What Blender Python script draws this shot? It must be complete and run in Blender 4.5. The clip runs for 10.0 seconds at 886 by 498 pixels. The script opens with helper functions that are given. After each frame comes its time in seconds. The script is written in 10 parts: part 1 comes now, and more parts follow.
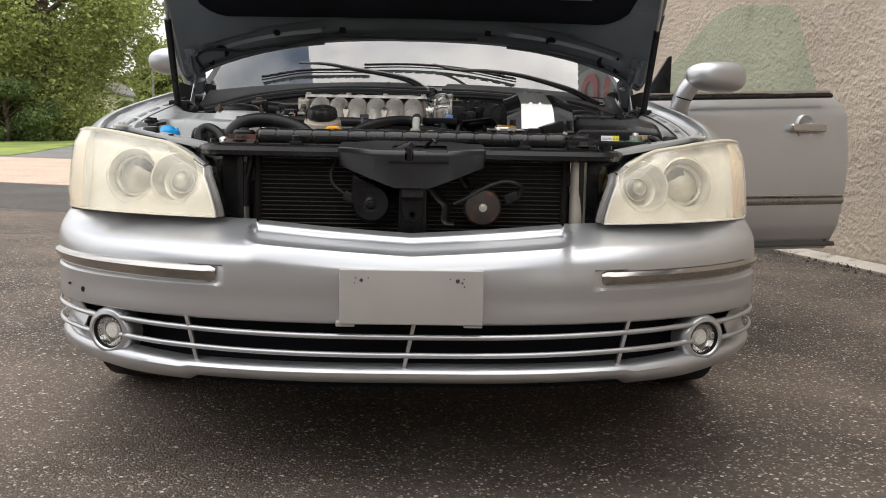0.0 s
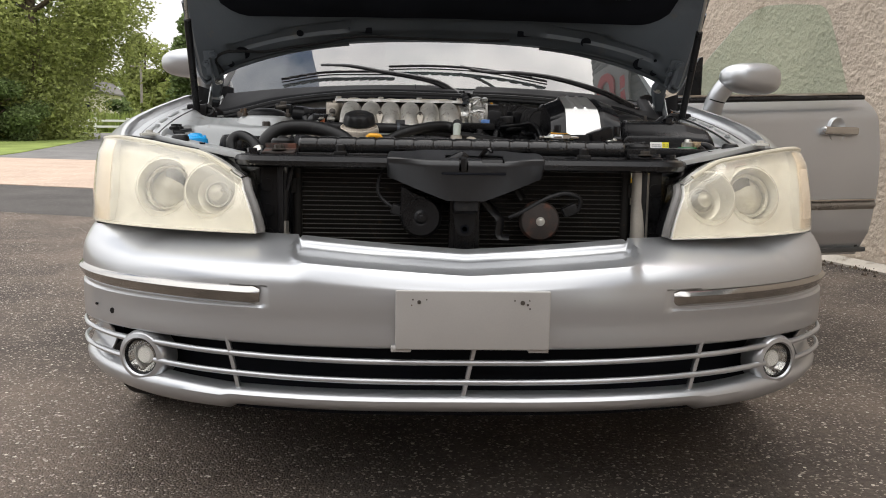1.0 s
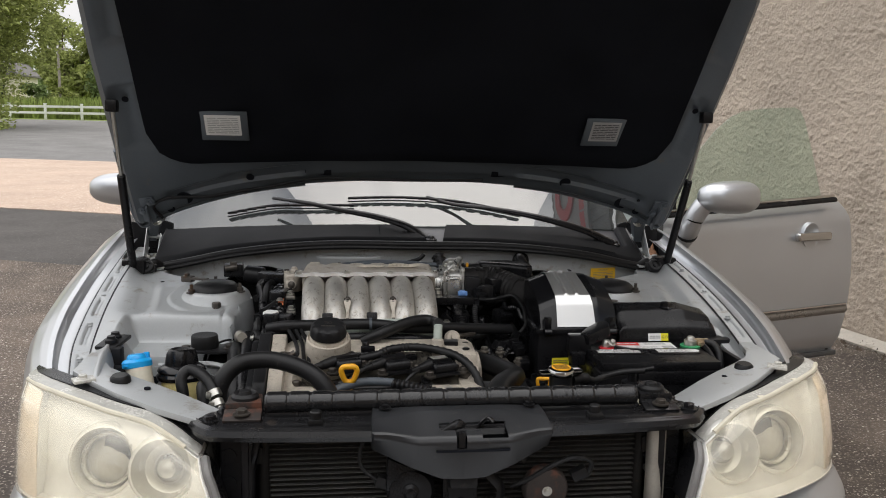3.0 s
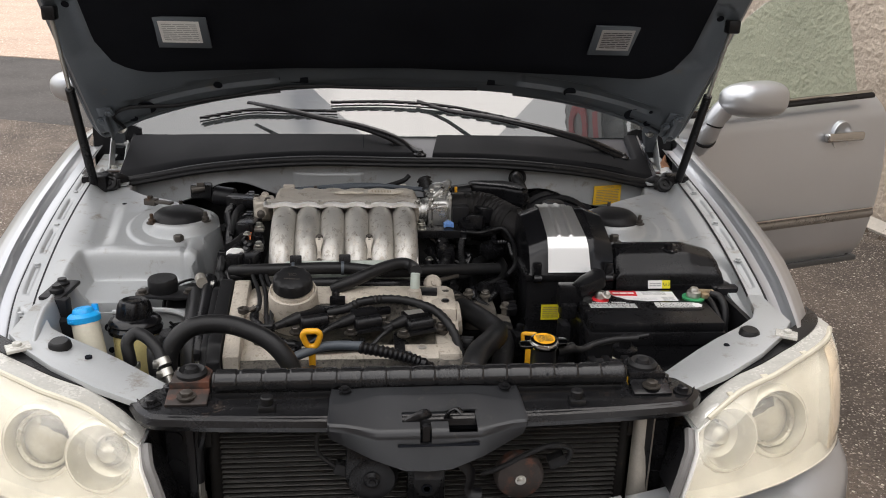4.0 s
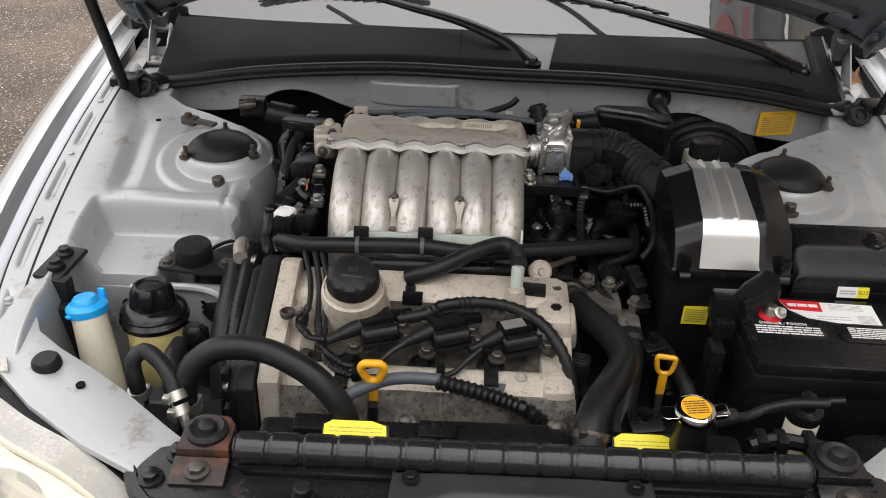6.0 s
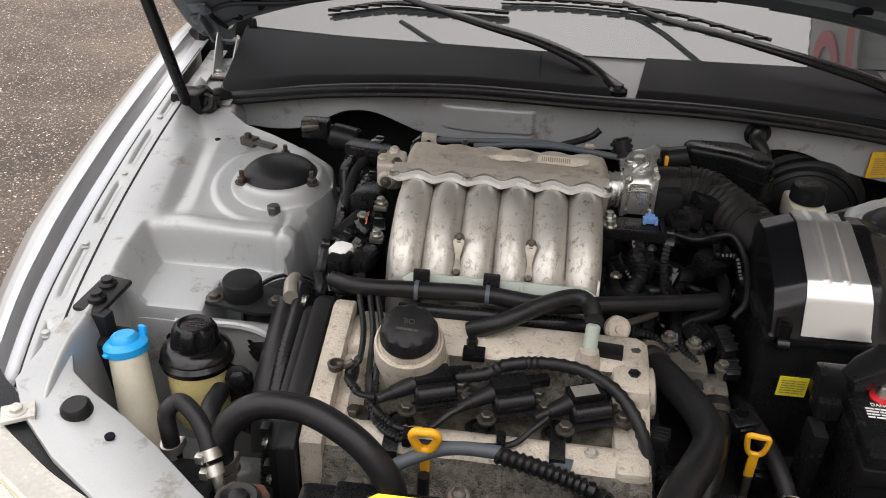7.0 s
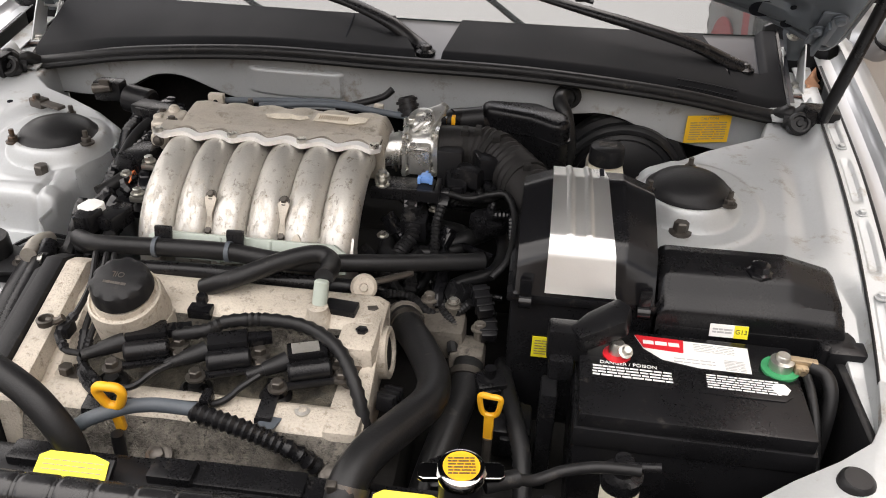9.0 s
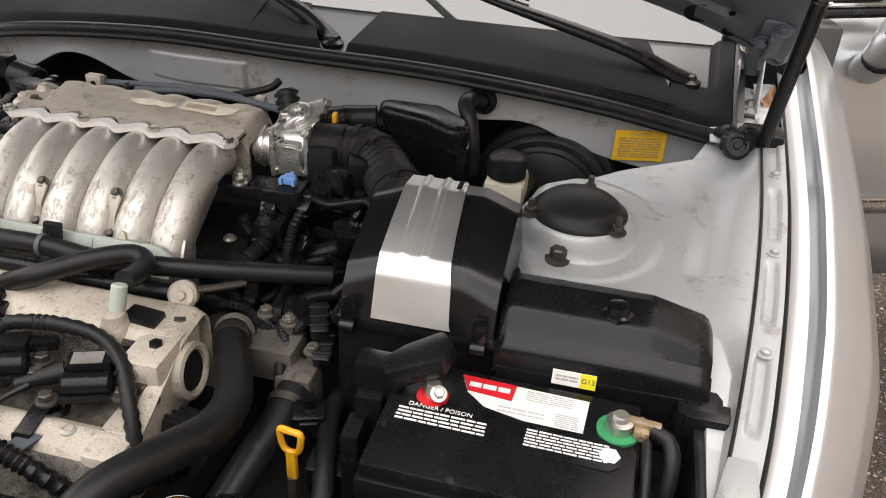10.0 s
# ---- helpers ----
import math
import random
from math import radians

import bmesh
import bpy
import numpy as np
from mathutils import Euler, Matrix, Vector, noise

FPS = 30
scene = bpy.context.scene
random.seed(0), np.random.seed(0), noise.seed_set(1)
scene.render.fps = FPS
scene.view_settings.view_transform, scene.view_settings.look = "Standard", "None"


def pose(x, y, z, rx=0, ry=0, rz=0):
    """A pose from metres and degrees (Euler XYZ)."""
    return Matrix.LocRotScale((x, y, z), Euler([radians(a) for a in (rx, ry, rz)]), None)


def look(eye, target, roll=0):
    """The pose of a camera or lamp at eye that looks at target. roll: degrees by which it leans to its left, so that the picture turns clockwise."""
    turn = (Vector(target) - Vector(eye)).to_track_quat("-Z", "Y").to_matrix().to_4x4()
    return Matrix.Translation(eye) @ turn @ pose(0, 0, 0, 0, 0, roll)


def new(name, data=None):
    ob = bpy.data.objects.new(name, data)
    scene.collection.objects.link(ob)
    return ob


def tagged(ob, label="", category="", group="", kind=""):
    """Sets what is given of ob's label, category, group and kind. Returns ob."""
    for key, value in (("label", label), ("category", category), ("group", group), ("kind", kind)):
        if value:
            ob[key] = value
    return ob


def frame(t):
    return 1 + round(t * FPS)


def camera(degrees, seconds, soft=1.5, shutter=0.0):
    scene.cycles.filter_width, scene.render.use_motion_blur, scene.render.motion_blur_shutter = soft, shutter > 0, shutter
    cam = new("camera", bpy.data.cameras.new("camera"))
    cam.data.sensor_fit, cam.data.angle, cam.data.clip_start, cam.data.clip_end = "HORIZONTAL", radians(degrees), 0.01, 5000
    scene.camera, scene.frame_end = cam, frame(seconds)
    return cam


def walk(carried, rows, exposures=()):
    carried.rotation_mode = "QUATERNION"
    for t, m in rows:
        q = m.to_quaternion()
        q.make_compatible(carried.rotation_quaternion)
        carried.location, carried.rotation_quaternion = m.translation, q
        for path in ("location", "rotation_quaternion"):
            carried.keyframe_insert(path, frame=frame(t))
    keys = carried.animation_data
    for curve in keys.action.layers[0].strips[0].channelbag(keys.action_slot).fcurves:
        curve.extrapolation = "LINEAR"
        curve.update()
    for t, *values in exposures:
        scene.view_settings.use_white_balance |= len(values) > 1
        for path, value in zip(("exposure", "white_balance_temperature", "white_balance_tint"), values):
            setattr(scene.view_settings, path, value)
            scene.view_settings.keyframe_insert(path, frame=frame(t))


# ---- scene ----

# Axes: x across the car, y from its nose to its tail, z up; the number panel stands at y = 0.
cam = camera(55.5, 10.0, 1.0)
PATH = [
    (0, (0.012, -1.587, 0.718), (0.075, 0.396, 0.463), 1.1),
    (0.5, (-0.029, -1.549, 0.725), (0.034, 0.434, 0.471), 1.2),
    (1, (-0.116, -1.463, 0.737), (-0.027, 0.518, 0.479), 1.0),
    (1.5, (-0.256, -1.36, 0.79), (-0.026, 0.61, 0.533), 1.2),
    (2, (-0.309, -1.309, 0.986), (-0.061, 0.659, 0.731), 1.0),
    (2.5, (-0.283, -1.229, 1.11), (-0.03, 0.739, 0.853), 1.0),
    (2.7, (-0.26, -1.197, 1.154), (-0.008, 0.77, 0.893), 1.0),
    (3.8, (-0.107, -0.997, 1.345), (0.113, 0.903, 0.762), 1.6),
    (4, (-0.106, -0.934, 1.375), (0.095, 0.941, 0.709), 1.7),
    (4.5, (-0.134, -0.793, 1.43), (0.022, 1.041, 0.647), 1.6),
    (5, (-0.134, -0.69, 1.439), (0.002, 1.07, 0.498), 1.5),
    (5.5, (-0.106, -0.53, 1.463), (-0.017, 1.166, 0.408), 1.8),
    (6, (-0.094, -0.418, 1.447), (-0.111, 1.277, 0.385), 2.1),
    (6.2, (-0.097, -0.381, 1.444), (-0.162, 1.316, 0.387), 2.1),
    (7.3, (-0.096, -0.269, 1.435), (-0.301, 1.412, 0.372), 1.4),
    (7.5, (-0.072, -0.262, 1.427), (-0.285, 1.419, 0.365), 1.2),
    (8, (0.023, -0.249, 1.417), (-0.181, 1.436, 0.36), 1.1),
    (8.5, (0.149, -0.267, 1.405), (-0.035, 1.421, 0.348), 1.4),
    (9, (0.247, -0.236, 1.372), (0.071, 1.451, 0.312), 1.9),
    (9.5, (0.385, -0.136, 1.353), (0.166, 1.547, 0.295), 2.6),
    (10, (0.513, -0.069, 1.326), (0.177, 1.595, 0.268), 3.2),
]
EXPOSURES = [(0.0, -0.14, 6650, 11), (1.5, -0.2, 6600, 11), (2.7, -0.37, 6550, 11), (4.5, -0.03, 6650, 13), (5.5, -0.02, 6650, 13), (6.0, 0.06, 6700, 13), (7.5, 0.18, 6850, 14), (8.0, 0.48, 6900, 14), (8.5, 0.62, 6900, 14), (10.0, 0.48, 6900, 14)]
walk(cam, [(t, look(eye, target, roll)) for t, eye, target, roll in PATH], EXPOSURES)

# ---- sky and sun ----
SUN_UP, SUN_TURN = 60.0, 12.0
world = bpy.data.worlds.new("overcast_sky")
scene.world = world
world.use_nodes = True
wn, wl = world.node_tree.nodes, world.node_tree.links
sky = wn.new("ShaderNodeTexSky")
sky.sky_type, sky.sun_disc = "NISHITA", False
sky.sun_elevation, sky.sun_rotation = radians(SUN_UP), radians(SUN_TURN)
sky.air_density, sky.dust_density = 1.0, 0.0
wc = wn.new("ShaderNodeTexCoord")
wnoise = wn.new("ShaderNodeTexNoise")
wnoise.inputs["Scale"].default_value, wnoise.inputs["Detail"].default_value = 2.2, 6.0
wramp = wn.new("ShaderNodeValToRGB")
wramp.color_ramp.elements[0].position, wramp.color_ramp.elements[1].position = 0.31, 0.47
wmix = wn.new("ShaderNodeMixRGB")
# an overcast sky is about three times as bright overhead as at the horizon
wsep = wn.new("ShaderNodeSeparateXYZ")
wup = wn.new("ShaderNodeMapRange")
wup.inputs["To Min"].default_value, wup.inputs["To Max"].default_value = 6.2, 21.0
wcloud = wn.new("ShaderNodeCombineColor")
wl.new(wc.outputs["Generated"], wsep.inputs[0])
wl.new(wsep.outputs["Z"], wup.inputs["Value"])
for channel in range(3):
    wl.new(wup.outputs[0], wcloud.inputs[channel])
wl.new(wcloud.outputs[0], wmix.inputs[2])
wshift = wn.new("ShaderNodeVectorMath")
wshift.inputs[1].default_value = (12.62, 19.21, 12.66)
wl.new(wc.outputs["Generated"], wshift.inputs[0])
wl.new(wshift.outputs[0], wnoise.inputs["Vector"])
wl.new(wnoise.outputs["Fac"], wramp.inputs["Fac"])
wl.new(wramp.outputs["Color"], wmix.inputs[0])
wl.new(sky.outputs["Color"], wmix.inputs[1])
wl.new(wmix.outputs["Color"], wn["Background"].inputs["Color"])
wn["Background"].inputs["Strength"].default_value = 0.15
sun = new("sun", bpy.data.lights.new("sun", "SUN"))
sun.data.energy, sun.data.angle, sun.data.color = 1.2, radians(40), (1.0, 0.94, 0.86)
sun.matrix_world = look((10 * math.sin(radians(SUN_TURN)) * math.cos(radians(SUN_UP)), 10 * math.cos(radians(SUN_TURN)) * math.cos(radians(SUN_UP)),
                         10 * math.sin(radians(SUN_UP))), (0, 0, 0))

# ---- materials ----
def surface(name, col, rough=0.5, metal=0.0, var=0.12, big=6.0, grain=180.0, bump=0.15, depth=0.0008, coat=0.0,
            dirt=None, dirt_amount=0.0, dirt_scale=14.0, rough_var=0.1, spec=0.5, islands=0.0):
    """A material with two scales of variation in world metres, fine relief and optional dirt."""
    m = bpy.data.materials.new(name)
    m.use_nodes = True
    n, l = m.node_tree.nodes, m.node_tree.links
    b = n["Principled BSDF"]
    b.inputs["Metallic"].default_value = metal
    b.inputs["Coat Weight"].default_value = coat
    b.inputs["Coat Roughness"].default_value = 0.06
    b.inputs["Specular IOR Level"].default_value = spec
    g = n.new("ShaderNodeNewGeometry")
    n1 = n.new("ShaderNodeTexNoise")
    n1.inputs["Scale"].default_value, n1.inputs["Detail"].default_value = big, 5.0
    n2 = n.new("ShaderNodeTexNoise")
    n2.inputs["Scale"].default_value, n2.inputs["Detail"].default_value = grain, 3.0
    for q in (n1, n2):
        l.new(g.outputs["Position"], q.inputs["Vector"])
    add = n.new("ShaderNodeMath")
    add.operation = "MULTIPLY_ADD"
    add.inputs[1].default_value = 0.4
    l.new(n2.outputs["Fac"], add.inputs[0])
    l.new(n1.outputs["Fac"], add.inputs[2])
    r = n.new("ShaderNodeMapRange")
    r.inputs["From Min"].default_value, r.inputs["From Max"].default_value = 0.45, 0.95
    l.new(add.outputs[0], r.inputs["Value"])
    mix = n.new("ShaderNodeMixRGB")
    mix.inputs[1].default_value = (*[max(0.0, c * (1 - var)) for c in col], 1)
    mix.inputs[2].default_value = (*[min(1.0, c * (1 + var)) for c in col], 1)
    l.new(r.outputs[0], mix.inputs[0])
    out = mix.outputs[0]
    if islands:
        hs = n.new("ShaderNodeHueSaturation")
        mr = n.new("ShaderNodeMapRange")
        mr.inputs["To Min"].default_value, mr.inputs["To Max"].default_value = 1 - islands, 1 + islands
        l.new(g.outputs["Random Per Island"], mr.inputs["Value"])
        l.new(mr.outputs[0], hs.inputs["Value"])
        l.new(out, hs.inputs["Color"])
        out = hs.outputs[0]
    if dirt:
        n3 = n.new("ShaderNodeTexNoise")
        n3.inputs["Scale"].default_value, n3.inputs["Detail"].default_value, n3.inputs["Roughness"].default_value = dirt_scale, 8.0, 0.7
        l.new(g.outputs["Position"], n3.inputs["Vector"])
        r3 = n.new("ShaderNodeValToRGB")
        r3.color_ramp.elements[0].position = 0.66 - 0.3 * dirt_amount
        r3.color_ramp.elements[1].position = 0.80 - 0.3 * dirt_amount
        l.new(n3.outputs["Fac"], r3.inputs["Fac"])
        m3 = n.new("ShaderNodeMixRGB")
        m3.inputs[2].default_value = (*dirt, 1)
        l.new(r3.outputs[0], m3.inputs[0])
        l.new(out, m3.inputs[1])
        out = m3.outputs[0]
    l.new(out, b.inputs["Base Color"])
    rr = n.new("ShaderNodeMapRange")
    rr.inputs["To Min"].default_value, rr.inputs["To Max"].default_value = max(0.02, rough - rough_var), min(1.0, rough + rough_var)
    l.new(r.outputs[0], rr.inputs["Value"])
    l.new(rr.outputs[0], b.inputs["Roughness"])
    if bump:
        bp = n.new("ShaderNodeBump")
        bp.inputs["Strength"].default_value, bp.inputs["Distance"].default_value = bump, depth
        l.new(n2.outputs["Fac"], bp.inputs["Height"])
        l.new(bp.outputs["Normal"], b.inputs["Normal"])
    return m


def glassy(name, tint, haze=0.0, haze_col=(0.8, 0.8, 0.8), ior=1.5, rough=0.02, mottled=0.0):
    """Thin clear sheet: see-through, a Fresnel gloss, and a share of scattering haze."""
    m = bpy.data.materials.new(name)
    m.use_nodes = True
    n, l = m.node_tree.nodes, m.node_tree.links
    n.remove(n["Principled BSDF"])
    tr, gl, di, fr = (n.new("ShaderNodeBsdf" + k) for k in ("Transparent", "Glossy", "Diffuse", "Transparent"))
    tr.inputs["Color"].default_value = (*tint, 1)
    gl.inputs["Roughness"].default_value = rough
    di.inputs["Color"].default_value = (*haze_col, 1)
    lw = n.new("ShaderNodeLayerWeight")
    lw.inputs["Blend"].default_value = 0.5
    pw = n.new("ShaderNodeMath")
    pw.operation, pw.inputs[1].default_value = "POWER", 5.0
    l.new(lw.outputs["Facing"], pw.inputs[0])
    f0 = ((ior - 1) / (ior + 1)) ** 2
    fre = n.new("ShaderNodeMath")
    fre.operation, fre.inputs[1].default_value, fre.inputs[2].default_value = "MULTIPLY_ADD", 1 - f0, f0
    l.new(pw.outputs[0], fre.inputs[0])
    a, b = n.new("ShaderNodeMixShader"), n.new("ShaderNodeMixShader")
    a.inputs[0].default_value = haze
    if mottled:
        g = n.new("ShaderNodeNewGeometry")
        nz = n.new("ShaderNodeTexNoise")
        nz.inputs["Scale"].default_value, nz.inputs["Detail"].default_value = 9.0, 5.0
        l.new(g.outputs["Position"], nz.inputs["Vector"])
        mr = n.new("ShaderNodeMapRange")
        mr.inputs["From Min"].default_value, mr.inputs["From Max"].default_value = 0.3, 0.7
        mr.inputs["To Min"].default_value, mr.inputs["To Max"].default_value = haze - mottled, haze + mottled
        l.new(nz.outputs["Fac"], mr.inputs["Value"])
        l.new(mr.outputs[0], a.inputs[0])
    l.new(tr.outputs[0], a.inputs[1])
    l.new(di.outputs[0], a.inputs[2])
    l.new(fre.outputs[0], b.inputs[0])
    l.new(a.outputs[0], b.inputs[1])
    l.new(gl.outputs[0], b.inputs[2])
    l.new(b.outputs[0], n["Material Output"].inputs["Surface"])
    n.remove(fr)
    return m


def ground_surface(name, col, stone, stone_amount, cell, rough=0.9, bump=0.6, depth=0.004, stain=0.25, worn=None):
    """Asphalt or concrete: aggregate stones in a binder, stains and pale worn patches at a metre's scale."""
    m = bpy.data.materials.new(name)
    m.use_nodes = True
    n, l = m.node_tree.nodes, m.node_tree.links
    b = n["Principled BSDF"]
    b.inputs["Roughness"].default_value = rough
    b.inputs["Specular IOR Level"].default_value = 0.3
    g = n.new("ShaderNodeNewGeometry")
    v = n.new("ShaderNodeTexVoronoi")
    v.inputs["Scale"].default_value = cell
    v.inputs["Randomness"].default_value = 1.0
    big = n.new("ShaderNodeTexNoise")
    big.inputs["Scale"].default_value, big.inputs["Detail"].default_value, big.inputs["Roughness"].default_value = 0.9, 9.0, 0.62
    mid = n.new("ShaderNodeTexNoise")
    mid.inputs["Scale"].default_value, mid.inputs["Detail"].default_value, mid.inputs["Roughness"].default_value = 60.0, 8.0, 0.75
    for q in (v, big, mid):
        l.new(g.outputs["Position"], q.inputs["Vector"])
    sep = n.new("ShaderNodeSeparateColor")
    l.new(v.outputs["Color"], sep.inputs[0])
    pick = n.new("ShaderNodeValToRGB")
    pick.color_ramp.elements[0].position = 1 - stone_amount
    pick.color_ramp.elements[1].position = min(1.0, 1 - stone_amount + 0.12)
    l.new(sep.outputs[0], pick.inputs["Fac"])
    base = n.new("ShaderNodeMixRGB")
    base.inputs[1].default_value = (*[c * (1 - stain) for c in col], 1)
    base.inputs[2].default_value = (*(worn or [c * (1 + stain) for c in col]), 1)
    ramp = n.new("ShaderNodeMapRange")
    ramp.inputs["From Min"].default_value, ramp.inputs["From Max"].default_value = 0.32, 0.68
    l.new(big.outputs["Fac"], ramp.inputs["Value"])
    l.new(ramp.outputs[0], base.inputs[0])
    fine = n.new("ShaderNodeMixRGB")
    fine.blend_type = "MULTIPLY"
    fine.inputs[0].default_value = 0.8
    fr = n.new("ShaderNodeMapRange")
    fr.inputs["From Min"].default_value, fr.inputs["From Max"].default_value = 0.25, 0.75
    fr.inputs["To Min"].default_value, fr.inputs["To Max"].default_value = 0.35, 1.65
    l.new(mid.outputs["Fac"], fr.inputs["Value"])
    l.new(base.outputs[0], fine.inputs[1])
    l.new(fr.outputs[0], fine.inputs[2])
    st = n.new("ShaderNodeMixRGB")
    st.inputs[2].default_value = (*stone, 1)
    l.new(pick.outputs[0], st.inputs[0])
    l.new(fine.outputs[0], st.inputs[1])
    v2 = n.new("ShaderNodeTexVoronoi")
    v2.inputs["Scale"].default_value = cell * 0.42
    l.new(g.outputs["Position"], v2.inputs["Vector"])
    sep2 = n.new("ShaderNodeSeparateColor")
    l.new(v2.outputs["Color"], sep2.inputs[0])
    pick2 = n.new("ShaderNodeMath")
    pick2.operation, pick2.inputs[1].default_value = "GREATER_THAN", 1 - stone_amount * 0.32
    l.new(sep2.outputs[1], pick2.inputs[0])
    near = n.new("ShaderNodeMath")
    near.operation, near.inputs[1].default_value = "LESS_THAN", 0.36
    l.new(v2.outputs["Distance"], near.inputs[0])
    both = n.new("ShaderNodeMath")
    both.operation = "MULTIPLY"
    l.new(pick2.outputs[0], both.inputs[0])
    l.new(near.outputs[0], both.inputs[1])
    st2 = n.new("ShaderNodeMixRGB")
    st2.inputs[2].default_value = (*[min(0.75, c * 1.5) for c in stone], 1)
    l.new(both.outputs[0], st2.inputs[0])
    l.new(st.outputs[0], st2.inputs[1])
    l.new(st2.outputs[0], b.inputs["Base Color"])
    bp = n.new("ShaderNodeBump")
    bp.inputs["Strength"].default_value, bp.inputs["Distance"].default_value = bump, depth
    bp.invert = True
    l.new(v.outputs["Distance"], bp.inputs["Height"])
    l.new(bp.outputs["Normal"], b.inputs["Normal"])
    return m


SILVER = surface("silver_car_paint", (0.525, 0.54, 0.56), 0.32, 0.75, 0.05, 2.0, 900, 0.05, 0.0003, coat=0.5, rough_var=0.03)
PLATE = surface("dull_panel_plastic", (0.42, 0.405, 0.39), 0.45, 0.1, 0.06, 8.0, 300, 0.05)
SILVER_DULL = surface("silver_underhood_paint", (0.44, 0.455, 0.46), 0.42, 0.3, 0.08, 5.0, 300, 0.08, coat=0.08,
                      dirt=(0.23, 0.19, 0.145), dirt_amount=0.30, dirt_scale=18)
# Paint darkened and blued: the sky-lit shade under the raised hood is included.
HOODGREY = surface("hood_inner_paint_shaded", (0.122, 0.140, 0.157), 0.42, 0.35, 0.12, 6.0, 250, 0.1, dirt=(0.16, 0.15, 0.13), dirt_amount=0.2)
BLACK = surface("black_plastic", (0.0085, 0.0085, 0.0095), 0.29, 0.0, 0.3, 12, 350, 0.2, dirt=(0.05, 0.046, 0.042), dirt_amount=0.14, dirt_scale=34, spec=0.27)
BLACK_DUSTY = surface("dusty_black_plastic", (0.014, 0.014, 0.015), 0.40, 0.0, 0.3, 9, 300, 0.2, dirt=(0.05, 0.047, 0.042), dirt_amount=0.25, dirt_scale=22, spec=0.22)
COWLBASE = surface("satin_cowl_plastic", (0.036, 0.038, 0.044), 0.32, 0.0, 0.15, 5, 700, 0.12, 0.0004, spec=0.55)
RIM = surface("clouded_lens_rim", (0.52, 0.51, 0.47), 0.25, 0.0, 0.2, 12, 200, 0.05)
BLACK_GLOSS = surface("gloss_black_plastic", (0.007, 0.007, 0.008), 0.2, 0.0, 0.2, 12, 300, 0.05, spec=0.4)
COWLBLACK = surface("grained_black_plastic", (0.011, 0.0115, 0.013), 0.60, 0.0, 0.15, 5, 900, 0.25, 0.0005, spec=0.09)
DUCTRUBBER = surface("dusty_duct_rubber", (0.022, 0.021, 0.021), 0.42, 0.0, 0.3, 16, 300, 0.25, dirt=(0.03, 0.027, 0.024), dirt_amount=0.25, dirt_scale=50, spec=0.10)
RUBBER = surface("black_rubber", (0.0125, 0.0125, 0.0132), 0.40, 0.0, 0.3, 16, 400, 0.25, dirt=(0.055, 0.051, 0.047), dirt_amount=0.22, dirt_scale=44, spec=0.27)
TYRE = surface("tyre_rubber", (0.017, 0.017, 0.018), 0.8, 0.0, 0.2, 12, 200, 0.3)
GREYHOSE = surface("grey_hose_rubber", (0.072, 0.085, 0.10), 0.55, 0.0, 0.15, 20, 300, 0.1)
# Black of the felt pad, and of discs and sheets painted for shaded openings.
PAD_VOID = surface("black_felt_and_void", (0.0115, 0.0128, 0.0165), 0.95, 0.0, 0.25, 5, 600, 0.3, spec=0.06)
# Near-black fill for deep bay parts, and for shaded gaps and bores.
DARK = surface("dark_metal_and_void", (0.016, 0.0155, 0.015), 0.7, 0.1, 0.5, 15, 200, 0.4, dirt=(0.04, 0.035, 0.03), dirt_amount=0.25, spec=0.2)
FRAMEBLACK = surface("black_painted_steel", (0.010, 0.010, 0.011), 0.24, 0.0, 0.25, 10, 250, 0.12, dirt=(0.06, 0.045, 0.035), dirt_amount=0.15, dirt_scale=26, spec=0.4)
RUST = surface("rusty_bracket_steel", (0.035, 0.028, 0.025), 0.6, 0.2, 0.35, 30, 300, 0.3, dirt=(0.13, 0.05, 0.03), dirt_amount=0.65, dirt_scale=22)
ALU = surface("cast_aluminium", (0.60, 0.58, 0.54), 0.46, 0.75, 0.16, 14, 420, 0.4, 0.0009, dirt=(0.20, 0.16, 0.11), dirt_amount=0.30, dirt_scale=75)
MACHINED = surface("machined_flange_face", (0.80, 0.79, 0.77), 0.48, 0.45, 0.10, 30, 420, 0.3, 0.0006)
BRIGHTCAST = surface("bright_machined_casting", (0.66, 0.655, 0.63), 0.30, 0.8, 0.14, 30, 420, 0.35, 0.0008, dirt=(0.26, 0.23, 0.19), dirt_amount=0.22, dirt_scale=70)
GRIMYCAST = surface("oily_grey_casting", (0.15, 0.135, 0.115), 0.55, 0.4, 0.4, 25, 300, 0.5, 0.001, dirt=(0.05, 0.045, 0.04), dirt_amount=0.45, dirt_scale=40)
FLAKED = surface("flaking_lacquer", (0.52, 0.49, 0.44), 0.5, 0.4, 0.4, 60, 700, 0.5, 0.001, dirt=(0.20, 0.165, 0.13), dirt_amount=0.35, dirt_scale=260)
ALU_ROUGH = surface("weathered_cast_aluminium", (0.46, 0.42, 0.36), 0.55, 0.45, 0.2, 18, 300, 0.5, 0.001, dirt=(0.24, 0.21, 0.17), dirt_amount=0.3, dirt_scale=26)
PLENUMCAST = surface("pitted_cast_plenum", (0.50, 0.455, 0.39), 0.5, 0.45, 0.22, 16, 380, 0.5, 0.0012, dirt=(0.27, 0.235, 0.19), dirt_amount=0.36, dirt_scale=40)
COVER = surface("beige_cast_cover", (0.50, 0.45, 0.38), 0.55, 0.2, 0.24, 14, 330, 0.9, 0.0014, dirt=(0.27, 0.23, 0.18), dirt_amount=0.40, dirt_scale=95)
